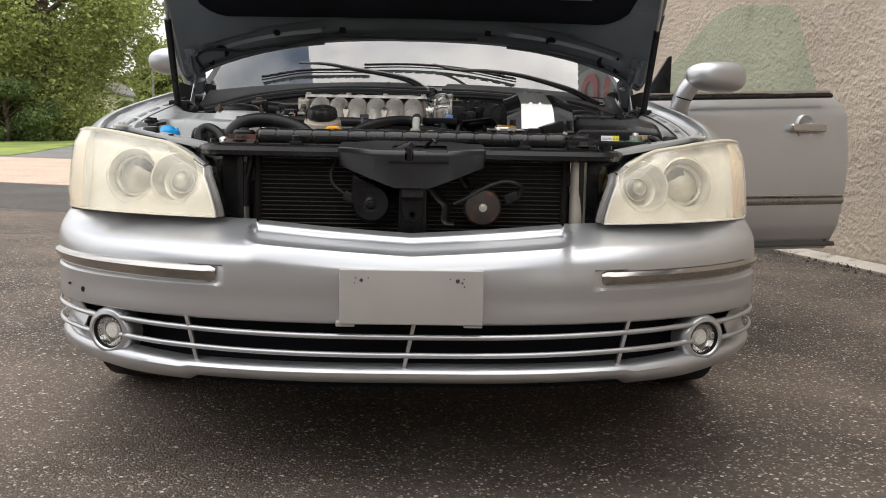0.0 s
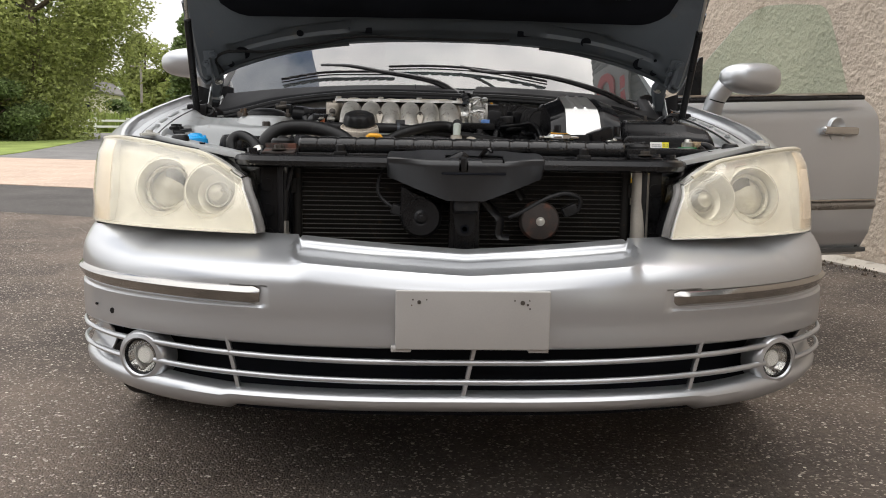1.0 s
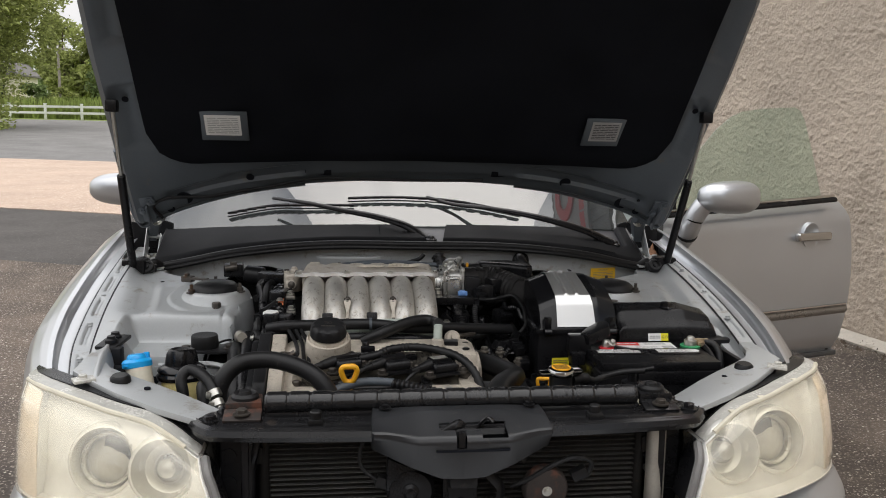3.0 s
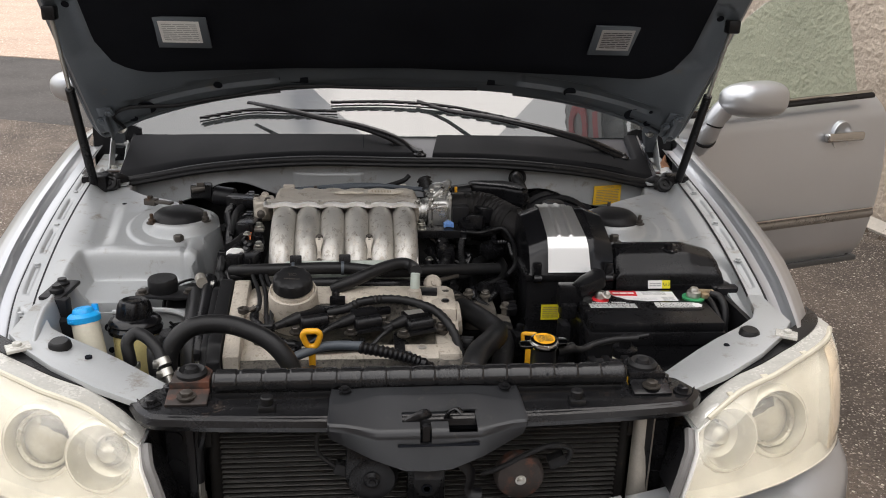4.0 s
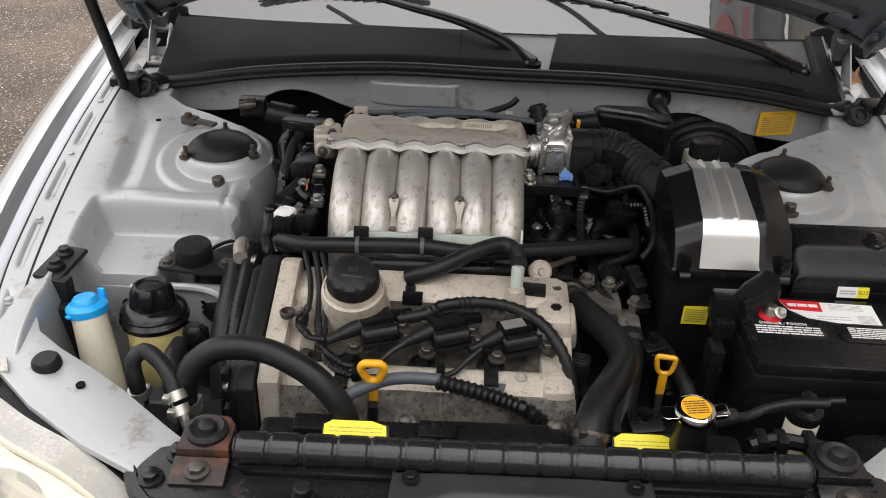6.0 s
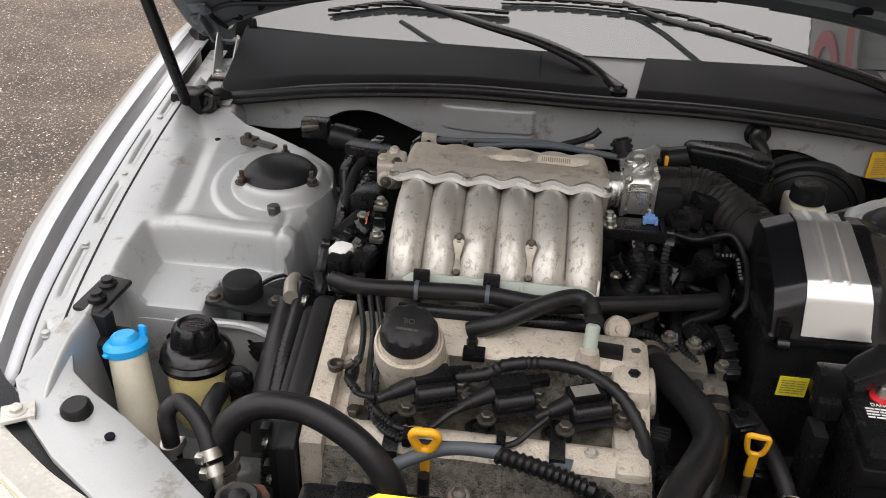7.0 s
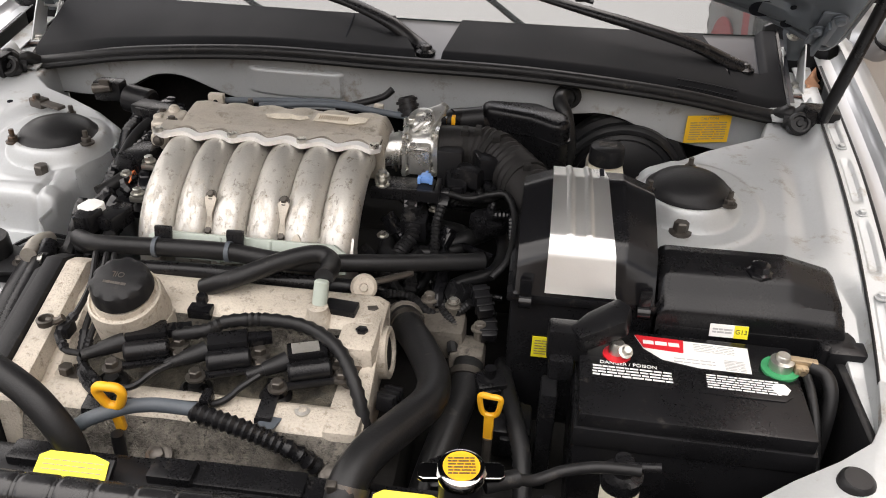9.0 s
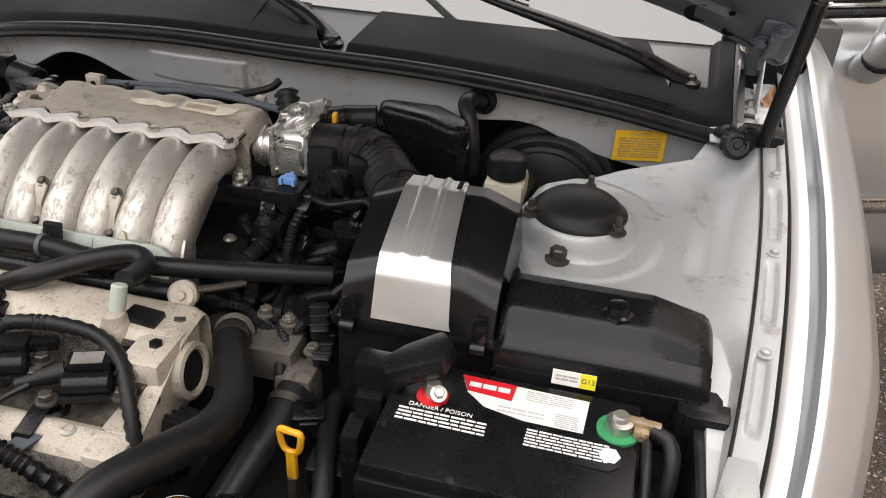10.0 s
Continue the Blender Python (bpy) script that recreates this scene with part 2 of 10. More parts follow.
# Darker speckled casting for the cover's lower flange and the trough's step.
COVER_ROUGH = surface("dark_cast_cover", (0.13, 0.118, 0.10), 0.7, 0.2, 0.6, 60, 420, 1.0, 0.003, dirt=(0.03, 0.027, 0.024), dirt_amount=0.5, dirt_scale=150)
STEEL = surface("zinc_steel", (0.55, 0.54, 0.50), 0.35, 0.9, 0.15, 30, 300, 0.1)
BOLT = surface("dark_bolt_steel", (0.10, 0.09, 0.08), 0.45, 0.7, 0.3, 40, 300, 0.2, dirt=(0.16, 0.09, 0.05), dirt_amount=0.3)
SHIELD = surface("satin_aluminium_shield", (0.74, 0.74, 0.725), 0.34, 0.88, 0.04, 8, 600, 0.02)
CHROME = surface("chrome", (0.58, 0.575, 0.56), 0.06, 1.0, 0.03, 8, 300, 0.0, rough_var=0.04)
STRIP = surface("worn_chrome_strip", (0.42, 0.41, 0.395), 0.13, 1.0, 0.05, 5, 200, 0.0, rough_var=0.02)
YELLOW = surface("yellow_handle_plastic", (0.86, 0.42, 0.02), 0.4, 0.0, 0.08, 20, 300, 0.05)
YELLOW_TAPE = surface("yellow_label", (0.85, 0.75, 0.03), 0.45, 0.0, 0.08, 30, 300, 0.05)
ORANGE_LABEL = surface("amber_caution_label", (0.85, 0.52, 0.03), 0.5, 0.0, 0.06, 30, 300, 0.03)
BLUE = surface("bright_blue_plastic", (0.01, 0.38, 0.84), 0.35, 0.0, 0.06, 30, 300, 0.05)
BLUECLIP = surface("pale_blue_plastic", (0.18, 0.36, 0.75), 0.4, 0.0, 0.06, 30, 300, 0.05)
PAPER = surface("aged_paper_sticker", (0.66, 0.60, 0.50), 0.75, 0.0, 0.2, 60, 300, 0.1, dirt=(0.42, 0.36, 0.28), dirt_amount=0.35, dirt_scale=90)
MILK = surface("milky_plastic", (0.66, 0.62, 0.50), 0.4, 0.0, 0.1, 15, 200, 0.05, dirt=(0.4, 0.36, 0.28), dirt_amount=0.15)
TRIM = surface("satin_trim_strip", (0.30, 0.285, 0.265), 0.3, 0.7, 0.08, 6, 300, 0.03)
FLUID = surface("amber_fluid_plastic", (0.62, 0.53, 0.24), 0.3, 0.0, 0.15, 15, 200, 0.05)
RED = surface("red_label", (0.66, 0.02, 0.03), 0.4, 0.0, 0.08, 30, 300, 0.03)
WHITE = surface("white_label", (0.82, 0.82, 0.80), 0.45, 0.0, 0.04, 30, 300, 0.03)
INK = surface("printed_ink", (0.03, 0.03, 0.03), 0.5, 0.0, 0.1)
GREYINK = surface("grey_print", (0.42, 0.42, 0.42), 0.5, 0.0, 0.1)
GREEN = surface("green_felt_washer", (0.03, 0.26, 0.10), 0.8, 0.0, 0.2, 60, 300, 0.3)
COPPER = surface("corroded_brass_clamp", (0.42, 0.33, 0.22), 0.5, 0.7, 0.3, 60, 300, 0.3)
PALEGREEN = surface("frosted_green_plastic", (0.42, 0.47, 0.42), 0.45, 0.0, 0.1, 15, 200, 0.08)
FIN = surface("condenser_fins", (0.014, 0.013, 0.012), 0.6, 0.2, 0.35, 20, 500, 0.3, dirt=(0.05, 0.035, 0.02), dirt_amount=0.25, dirt_scale=40, spec=0.2)
TUBEGREY = surface("dull_condenser_tube", (0.115, 0.11, 0.103), 0.55, 0.5, 0.3, 30, 300, 0.2)
DRIER = surface("dull_aluminium_tube", (0.42, 0.39, 0.34), 0.5, 0.6, 0.2, 20, 300, 0.2)
REFLECTOR = surface("lamp_reflector", (0.88, 0.87, 0.82), 0.22, 0.35, 0.05, 8, 300, 0.0, rough_var=0.05)
LAMPBODY = surface("lamp_inner_bezel", (0.93, 0.92, 0.88), 0.35, 0.0, 0.06, 10, 300, 0.05)
AMBER = surface("amber_reflector", (0.92, 0.80, 0.66), 0.35, 0.0, 0.06, 10, 300, 0.05)
LENS = glassy("hazed_lamp_lens", (1.0, 0.985, 0.94), 0.15, (1.0, 0.98, 0.90), 1.5, 0.10, 0.08)
CLEARLENS = glassy("clear_lamp_lens", (0.97, 0.97, 0.96), 0.05, (0.8, 0.8, 0.8), 1.5, 0.03)
WINDSHIELD = glassy("windshield_glass", (0.17, 0.20, 0.20), 0.045, (0.75, 0.78, 0.80), 2.2, 0.01)
DOORGLASS = glassy("green_door_glass", (0.88, 0.95, 0.90), 0.10, (0.62, 0.74, 0.64), 1.5, 0.01)
INTERIOR = surface("grey_interior_trim", (0.07, 0.07, 0.068), 0.7, 0.0, 0.1, 8, 300, 0.2)
ASPHALT = ground_surface("driveway_asphalt", (0.094, 0.082, 0.073), (0.54, 0.465, 0.40), 0.13, 190, 0.9, 1.0, 0.008, 0.36, (0.228, 0.181, 0.146))
ASPHALT_OLD = ground_surface("old_dark_asphalt", (0.072, 0.066, 0.062), (0.16, 0.15, 0.14), 0.08, 160, 0.92, 0.5, 0.004, 0.25)
ASPHALT_FAR = ground_surface("grey_road_asphalt", (0.17, 0.165, 0.16), (0.26, 0.25, 0.24), 0.1, 120, 0.92, 0.4, 0.004, 0.2)
CONCRETE = ground_surface("tan_gravel_concrete", (0.43, 0.325, 0.255), (0.55, 0.45, 0.37), 0.2, 60, 0.92, 0.3, 0.003, 0.12)
STUCCO = surface("tan_stucco", (0.52, 0.44, 0.36), 0.92, 0.0, 0.14, 1.6, 60, 1.0, 0.010, dirt=(0.36, 0.30, 0.23), dirt_amount=0.25, dirt_scale=2.2)
CLADDING = surface("grey_metal_cladding", (0.085, 0.09, 0.09), 0.45, 0.3, 0.1, 1.0, 40, 0.1)
CLADDING_PLAIN = surface("plain_brown_wall", (0.20, 0.165, 0.14), 0.85, 0.0, 0.15, 1.0, 40, 0.3)
KERB = surface("pale_concrete", (0.5, 0.46, 0.4), 0.9, 0.0, 0.2, 5, 90, 0.5, 0.003, dirt=(0.2, 0.17, 0.13), dirt_amount=0.4, dirt_scale=7)
GRASS = surface("mown_grass", (0.20, 0.25, 0.075), 0.95, 0.0, 0.35, 0.6, 14, 0.5, 0.03, spec=0.1)
FIELD = surface("tall_weeds", (0.25, 0.31, 0.09), 0.9, 0.0, 0.3, 1.5, 20, 0.0, islands=0.35, spec=0.1)
LEAF_A = surface("light_leaves", (0.31, 0.345, 0.12), 0.7, 0.0, 0.25, 0.7, 8, 0.0, islands=0.4, spec=0.2)
LEAF_B = surface("dark_leaves", (0.17, 0.225, 0.088), 0.7, 0.0, 0.25, 0.7, 8, 0.0, islands=0.4, spec=0.2)
for leaf in (FIELD, LEAF_A, LEAF_B):
    # thin leaves let a third of the light through
    n, l = leaf.node_tree.nodes, leaf.node_tree.links
    b = n["Principled BSDF"]
    thin, mixed = n.new("ShaderNodeBsdfTranslucent"), n.new("ShaderNodeMixShader")
    mixed.inputs[0].default_value = 0.35
    l.new(b.inputs["Base Color"].links[0].from_socket, thin.inputs["Color"])
    l.new(b.outputs[0], mixed.inputs[1])
    l.new(thin.outputs[0], mixed.inputs[2])
    l.new(mixed.outputs[0], n["Material Output"].inputs["Surface"])
BARK = surface("grey_brown_bark", (0.12, 0.09, 0.065), 0.95, 0.0, 0.3, 6, 30, 0.6, 0.02)
WHITEPAINT = surface("white_fence_paint", (0.8, 0.8, 0.78), 0.6, 0.0, 0.04, 4, 60, 0.05)
CREAM = surface("cream_house_paint", (0.72, 0.66, 0.56), 0.7, 0.0, 0.06, 3, 60, 0.05)
POLEWOOD = surface("silvered_pole_wood", (0.30, 0.27, 0.235), 0.9, 0.0, 0.2, 6, 60, 0.3)
ROOF = surface("grey_roof_shingle", (0.16, 0.15, 0.145), 0.9, 0.0, 0.2, 3, 25, 0.4, 0.01)


# ---- mesh helpers ----
def B():
    return bmesh.new()


def merge(bm, tmp, m=None):
    me = bpy.data.meshes.new("tmp")
    tmp.to_mesh(me)
    tmp.free()
    if m is not None:
        me.transform(m)
    bm.from_mesh(me)
    bpy.data.meshes.remove(me)
    return bm


def rbox(bm, size, m, bev=0.004, seg=2, taper=1.0):
    """A box with rounded edges; taper narrows its top."""
    t = B()
    bmesh.ops.create_cube(t, size=1.0)
    for v in t.verts:
        k = taper if v.co.z > 0 else 1.0
        v.co = Vector((v.co.x * size[0] * k, v.co.y * size[1] * k, v.co.z * size[2]))
    if bev:
        bmesh.ops.bevel(t, geom=t.edges[:], offset=bev, segments=seg, affect="EDGES", profile=0.6)
    return merge(bm, t, m)


def lathe(bm, prof, m, seg=24, squash=1.0):
    """Turns a list of (radius, height) round z."""
    t = B()
    rings = []
    for r, z in prof:
        if r < 1e-6:
            rings.append([t.verts.new((0, 0, z))])
        else:
            rings.append([t.verts.new((r * math.cos(2 * math.pi * i / seg), squash * r * math.sin(2 * math.pi * i / seg), z)) for i in range(seg)])
    for a, b in zip(rings, rings[1:]):
        for i in range(seg):
            j = (i + 1) % seg
            vs = [a[i % len(a)], a[j % len(a)], b[j % len(b)], b[i % len(b)]]
            vs = [v for k, v in enumerate(vs) if v not in vs[:k]]
            if len(vs) > 2:
                t.faces.new(vs)
    closed = abs(prof[0][0] - prof[-1][0]) < 1e-6 and abs(prof[0][1] - prof[-1][1]) < 1e-6
    for ring in () if closed else (rings[0], rings[-1]):
        if len(ring) > 2:
            t.faces.new(ring)
    bmesh.ops.recalc_face_normals(t, faces=t.faces[:])
    return merge(bm, t, m)


def rod(bm, a, b, r, seg=14, r2=None, bev=0.0):
    a, b = Vector(a), Vector(b)
    h = (b - a).length
    r2 = r if r2 is None else r2
    m = Matrix.Translation(a) @ (b - a).to_track_quat("Z", "Y").to_matrix().to_4x4()
    e = min(bev, r * 0.5, h * 0.4)
    prof = [(0, 0), (r - e, 0), (r, e), (r2, h - e), (r2 - e, h), (0, h)] if e else [(0, 0), (r, 0), (r2, h), (0, h)]
    return lathe(bm, prof, m, seg)


def smooth_line(pts, n=6):
    """Points of a Catmull-Rom curve through pts."""
    p = [Vector(q) for q in pts]
    p = [p[0] * 2 - p[1]] + p + [p[-1] * 2 - p[-2]]
    out = []
    for i in range(1, len(p) - 2):
        for k in range(n):
            t = k / n
            out.append(0.5 * ((2 * p[i]) + (p[i + 1] - p[i - 1]) * t + (2 * p[i - 1] - 5 * p[i] + 4 * p[i + 1] - p[i + 2]) * t * t
                              + (3 * p[i] - p[i - 1] - 3 * p[i + 1] + p[i + 2]) * t ** 3))
    out.append(p[-2].copy())
    return out


def tube(bm, pts, r, seg=12, n=6, ribs=0.0, pitch=0.006, flat=1.0, ends=None):
    """A hose along a smooth line; ribs: depth of corrugation; ends: radius at the two ends."""
    line = smooth_line(pts, n)
    if ribs:
        fine, gap = [line[0]], pitch / 2
        for a, b in zip(line, line[1:]):
            k = max(1, int((b - a).length / gap))
            fine += [a.lerp(b, (i + 1) / k) for i in range(k)]
        line = fine
    t = B()
    d = (line[1] - line[0]).normalized()
    side = d.orthogonal().normalized()
    rings = []
    for i, p in enumerate(line):
        d2 = (line[min(i + 1, len(line) - 1)] - line[max(i - 1, 0)]).normalized()
        side = (side - d2 * side.dot(d2)).normalized()
        up = d2.cross(side)
        rr = r * (1 + (ribs if i % 2 else -ribs))
        if ends:
            k = i / (len(line) - 1)
            rr *= ends[0] * (1 - k) + ends[1] * k
        rings.append([t.verts.new(p + (side * math.cos(2 * math.pi * j / seg) + up * flat * math.sin(2 * math.pi * j / seg)) * rr) for j in range(seg)])
    for a, b in zip(rings, rings[1:]):
        for j in range(seg):
            t.faces.new((a[j], a[(j + 1) % seg], b[(j + 1) % seg], b[j]))
    t.faces.new(rings[0][::-1])
    t.faces.new(rings[-1])
    bmesh.ops.recalc_face_normals(t, faces=t.faces[:])
    return merge(bm, t)


def prism(bm, outline, h, m, bev=0.0, seg=2):
    """A plate: an outline in x, y raised to the height h."""
    t = B()
    f = t.faces.new([t.verts.new((x, y, 0)) for x, y in outline])
    ext = bmesh.ops.extrude_face_region(t, geom=[f])
    for v in ext["geom"]:
        if isinstance(v, bmesh.types.BMVert):
            v.co.z += h
    bmesh.ops.recalc_face_normals(t, faces=t.faces[:])
    if bev:
        bmesh.ops.bevel(t, geom=t.edges[:], offset=bev, segments=seg, affect="EDGES", profile=0.6)
    return merge(bm, t, m)


def sheet(bm, fn, nu, nv, thick=0.002, wrap=False):
    """A curved panel with thickness: fn(u, v) over 0..1."""
    P = [[Vector(fn(i / nu, j / nv)) for j in range(nv + 1)] for i in range(nu + 1)]
    t = B()
    top, low = [], []
    for i in range(nu + 1):
        a, b = [], []
        for j in range(nv + 1):
            du = P[min(i + 1, nu)][j] - P[max(i - 1, 0)][j]
            dv = P[i][min(j + 1, nv)] - P[i][max(j - 1, 0)]
            n = du.cross(dv)
            n = n.normalized() if n.length > 1e-9 else Vector((0, 0, 1))
            a.append(t.verts.new(P[i][j]))
            b.append(t.verts.new(P[i][j] - n * thick))
        top.append(a)
        low.append(b)
    for i in range(nu):
        for j in range(nv):
            t.faces.new((top[i][j], top[i + 1][j], top[i + 1][j + 1], top[i][j + 1]))
            t.faces.new((low[i][j + 1], low[i + 1][j + 1], low[i + 1][j], low[i][j]))
    for i in range(nu):
        t.faces.new((top[i + 1][0], top[i][0], low[i][0], low[i + 1][0]))
        t.faces.new((top[i][nv], top[i + 1][nv], low[i + 1][nv], low[i][nv]))
    for j in range(nv):
        t.faces.new((top[0][j], top[0][j + 1], low[0][j + 1], low[0][j]))
        t.faces.new((top[nu][j + 1], top[nu][j], low[nu][j], low[nu][j + 1]))
    bmesh.ops.recalc_face_normals(t, faces=t.faces[:])
    return merge(bm, t)


def lerp_table(x, table):
    """Straight interpolation in a list of (x, value)."""
    if x <= table[0][0]:
        return table[0][1]
    for (a, va), (b, vb) in zip(table, table[1:]):
        if x <= b:
            k = (x - a) / (b - a)
            return va + (vb - va) * k
    return table[-1][1]


def ease(x, table):
    """The same, smoothed."""
    w = (table[-1][0] - table[0][0]) / (len(table) * 3.0)
    return sum(lerp_table(x + w * k, table) for k in (-1, -0.5, 0, 0.5, 1)) / 5


def part(name, bm, material, parent=None, label="", sharp=38):
    me = bpy.data.meshes.new(name)
    bm.to_mesh(me)
    bm.free()
    for p in me.polygons:
        p.use_smooth = True
    me.set_sharp_from_angle(angle=radians(sharp))
    me.materials.append(material)
    ob = new(name, me)
    if parent is not None:
        ob.parent = parent
        ob.matrix_parent_inverse = parent.matrix_basis.inverted() if parent.parent is None else Matrix()
        if parent.parent is not None:
            ob.matrix_parent_inverse = (parent.parent.matrix_basis @ parent.matrix_parent_inverse @ parent.matrix_basis).inverted()
    if label:
        ob["label"] = label
    return ob


def thing(name, at, label, category, group="", kind=""):
    ob = new(name)
    ob.empty_display_size = 0.05
    ob.location = at
    ob.matrix_basis = Matrix.Translation(at)
    return tagged(ob, label, category, group, kind)


def letters(name, text, size, m, material, parent, label=""):
    cu = bpy.data.curves.new(name, "FONT")
    cu.body, cu.size, cu.align_x, cu.align_y, cu.extrude = text, size, "CENTER", "CENTER", 0.0003
    tmp = bpy.data.objects.new(name, cu)
    me = bpy.data.meshes.new_from_object(tmp)
    bpy.data.objects.remove(tmp)
    me.transform(m)
    bm = B()
    bm.from_mesh(me)
    bpy.data.meshes.remove(me)
    return part(name, bm, material, parent, label)


def bars(bm, m, w, h, rows, seed, fill=0.45, breaks=3):
    """Unreadable print: short flat bars in rows."""
    rnd = random.Random(seed)
    for i in range(rows):
        y = h * (0.5 - (i + 0.5) / rows)
        x = -w / 2
        while x < w / 2 - 0.001:
            l = min(w / 2 - x, w / breaks * rnd.uniform(0.4, 1.3))
            rbox(bm, (l * 0.88, h / rows * fill, 0.0004), m @ Matrix.Translation((x + l / 2, y, 0)), 0)
            x += l
    return bm


def bolt(bm, p, r=0.008, h=0.008, axis=(0, 0, 1), flange=1.5):
    a = Vector(p)
    m = Matrix.Translation(a) @ Vector(axis).to_track_quat("Z", "Y").to_matrix().to_4x4()
    lathe(bm, [(0, 0), (r * flange, 0), (r * flange, h * 0.25), (r * 1.02, h * 0.32)], m, 14)
    lathe(bm, [(0, h * 0.25), (r, h * 0.25), (r, h * 0.9), (r * 0.8, h), (0, h)], m, 6)
    return bm

# ---- ground, wall ----
def slab(name, outline, top, h, material, label, category):
    bm = B()
    prism(bm, outline, h, Matrix.Translation((0, 0, top - h)))
    ob = part(name, bm, material)
    return tagged(ob, label, category, kind="structure")


def rise(x, y):
    """The land behind the apron climbs gently away from the house, then runs level."""
    return max(0.0, min(1.5, 0.027 * (y - 21.0 + 0.36 * (x + 5))))


def land(u, v):
    d = lerp_table(v, [(0, -320), (0.25, 0), (0.5, 1.5 / 0.027), (1, 1500)])
    x = -1400 + 2800 * u
    return (x, 21.0 - 0.36 * (x + 5) + d, -0.03 + max(0.0, min(1.5, 0.027 * d)))


bm = B()
sheet(bm, land, 8, 8, 0.5)
tagged(part("ground", bm, GRASS), "mown green grass reaching to the horizon", "ground", kind="structure")


def edge(y0, slope, seed, xs):
    rnd = random.Random(seed)
    return [(x, y0 + slope * (x + 3) + rnd.uniform(-0.03, 0.03)) for x in xs]


XS = [-60 + 63.4 * i / 60 for i in range(61)]
E1, E2, E3 = edge(6.15, -0.4, 1, XS), edge(9.6, -0.4, 2, XS), edge(20.28, -0.36, 3, XS)
slab("driveway", [(-60, -25), (6.5, -25), (6.5, 3.2)] + E1[::-1], 0.0, 0.1, ASPHALT, "worn dark asphalt driveway with pale stone flecks", "driveway")
slab("old_pavement", E1 + E2[::-1], -0.006, 0.1, ASPHALT_OLD, "older dark grey asphalt strip", "pavement")
slab("concrete_apron", E2 + E3[::-1], 0.004, 0.1, CONCRETE, "pale tan gravel and concrete apron", "pavement")
road = slab("road", E3 + [(3.4, 43.0), (-12.0, 52.5), (-21.0, 55.6), (-60, 74.0)], -0.004, 0.1, ASPHALT_FAR, "grey asphalt road beyond the apron", "road")
lawn = slab("lawn", [(-60, 41), (-13.4, 24.3), (-12.4, 24.6), (-12.6, 26.5), (-13.4, 30.5), (-14.6, 36.5), (-16.2, 43.5), (-20.0, 50.5), (-60, 70)], 0.02, 0.2, GRASS, "mown lawn island under a tree beside the road", "lawn")

for ob in (road, lawn):
    for v in ob.data.vertices:
        v.co.z += rise(v.co.x, v.co.y)

WALL_X = lambda y: 2.67 - 0.19 * (y - 3.9)
WALL_DIR = Vector((-0.19, 1, 0)).normalized()
WALL_N = Vector((-1, -0.19, 0)).normalized()


def wall_point(u, v):
    y = lerp_table(u, [(0, -9), (0.03, 0.6), (0.85, 5.8), (0.97, 8.5), (1, 10)])
    z = lerp_table(v, [(0, -0.2), (0.02, -0.02), (0.93, 2.3), (0.97, 2.9), (1, 3.7)])
    p = Vector((WALL_X(y), y, z))
    d = 0.0
    if 0.6 < y < 9.5 and z < 3.2:
        q = Vector((y * 25, z * 31, 3))
        warp = Vector((noise.noise(q * 0.7), noise.noise(q * 0.7 + Vector((7, 3, 1))), 0))
        a = noise.noise(q + warp * 1.3)
        d = 0.008 * max(0.0, 1 - abs(a) * 3.0) ** 1.5 * max(0.0, 0.4 + noise.noise(q * 0.4)) + 0.009 * max(-0.1, noise.noise(q * 1.1 + warp * 0.8)) + 0.009 * max(0, noise.noise(q * 2.6 + warp)) + 0.004 * noise.noise(q * 5.3)
    return p + WALL_N * d * 0.95


grid_u, grid_v = 820, 300
me = bpy.data.meshes.new("wall_east")
verts, faces = [], []
for i in range(grid_u + 1):
    for j in range(grid_v + 1):
        verts.append(wall_point(i / grid_u, j / grid_v))
for i in range(grid_u):
    for j in range(grid_v):
        a = i * (grid_v + 1) + j
        faces.append((a, a + grid_v + 1, a + grid_v + 2, a + 1))
k = len(verts)
back = WALL_N * -0.25
c00, c10, c11, c01 = 0, grid_u * (grid_v + 1), grid_u * (grid_v + 1) + grid_v, grid_v
verts += [verts[c] + back for c in (c00, c10, c11, c01)]
faces += [(k, k + 3, k + 2, k + 1)]
for strip, p, q in (([i * (grid_v + 1) for i in range(grid_u + 1)], k, k + 1), ([i * (grid_v + 1) + grid_v for i in range(grid_u + 1)], k + 3, k + 2),
                    (list(range(grid_v + 1)), k, k + 3), (list(range(c10, c11 + 1)), k + 1, k + 2)):
    faces.append(tuple(strip) + (q, p))
me.from_pydata([tuple(v) for v in verts], [], faces)
me.materials.append(STUCCO)
wall = new("wall_east", me)
for p in me.polygons:
    p.use_smooth = True
tagged(wall, "rough trowelled tan stucco wall of a building", "wall", kind="structure")


def cladding(u, v):
    y = -9 + 19 * u
    return Vector((WALL_X(y), y, 3.68 + 1.9 * v)) + WALL_N * (0.05 + 0.05 * abs((u * 150) % 1.0 - 0.5) - 0.25 * v)


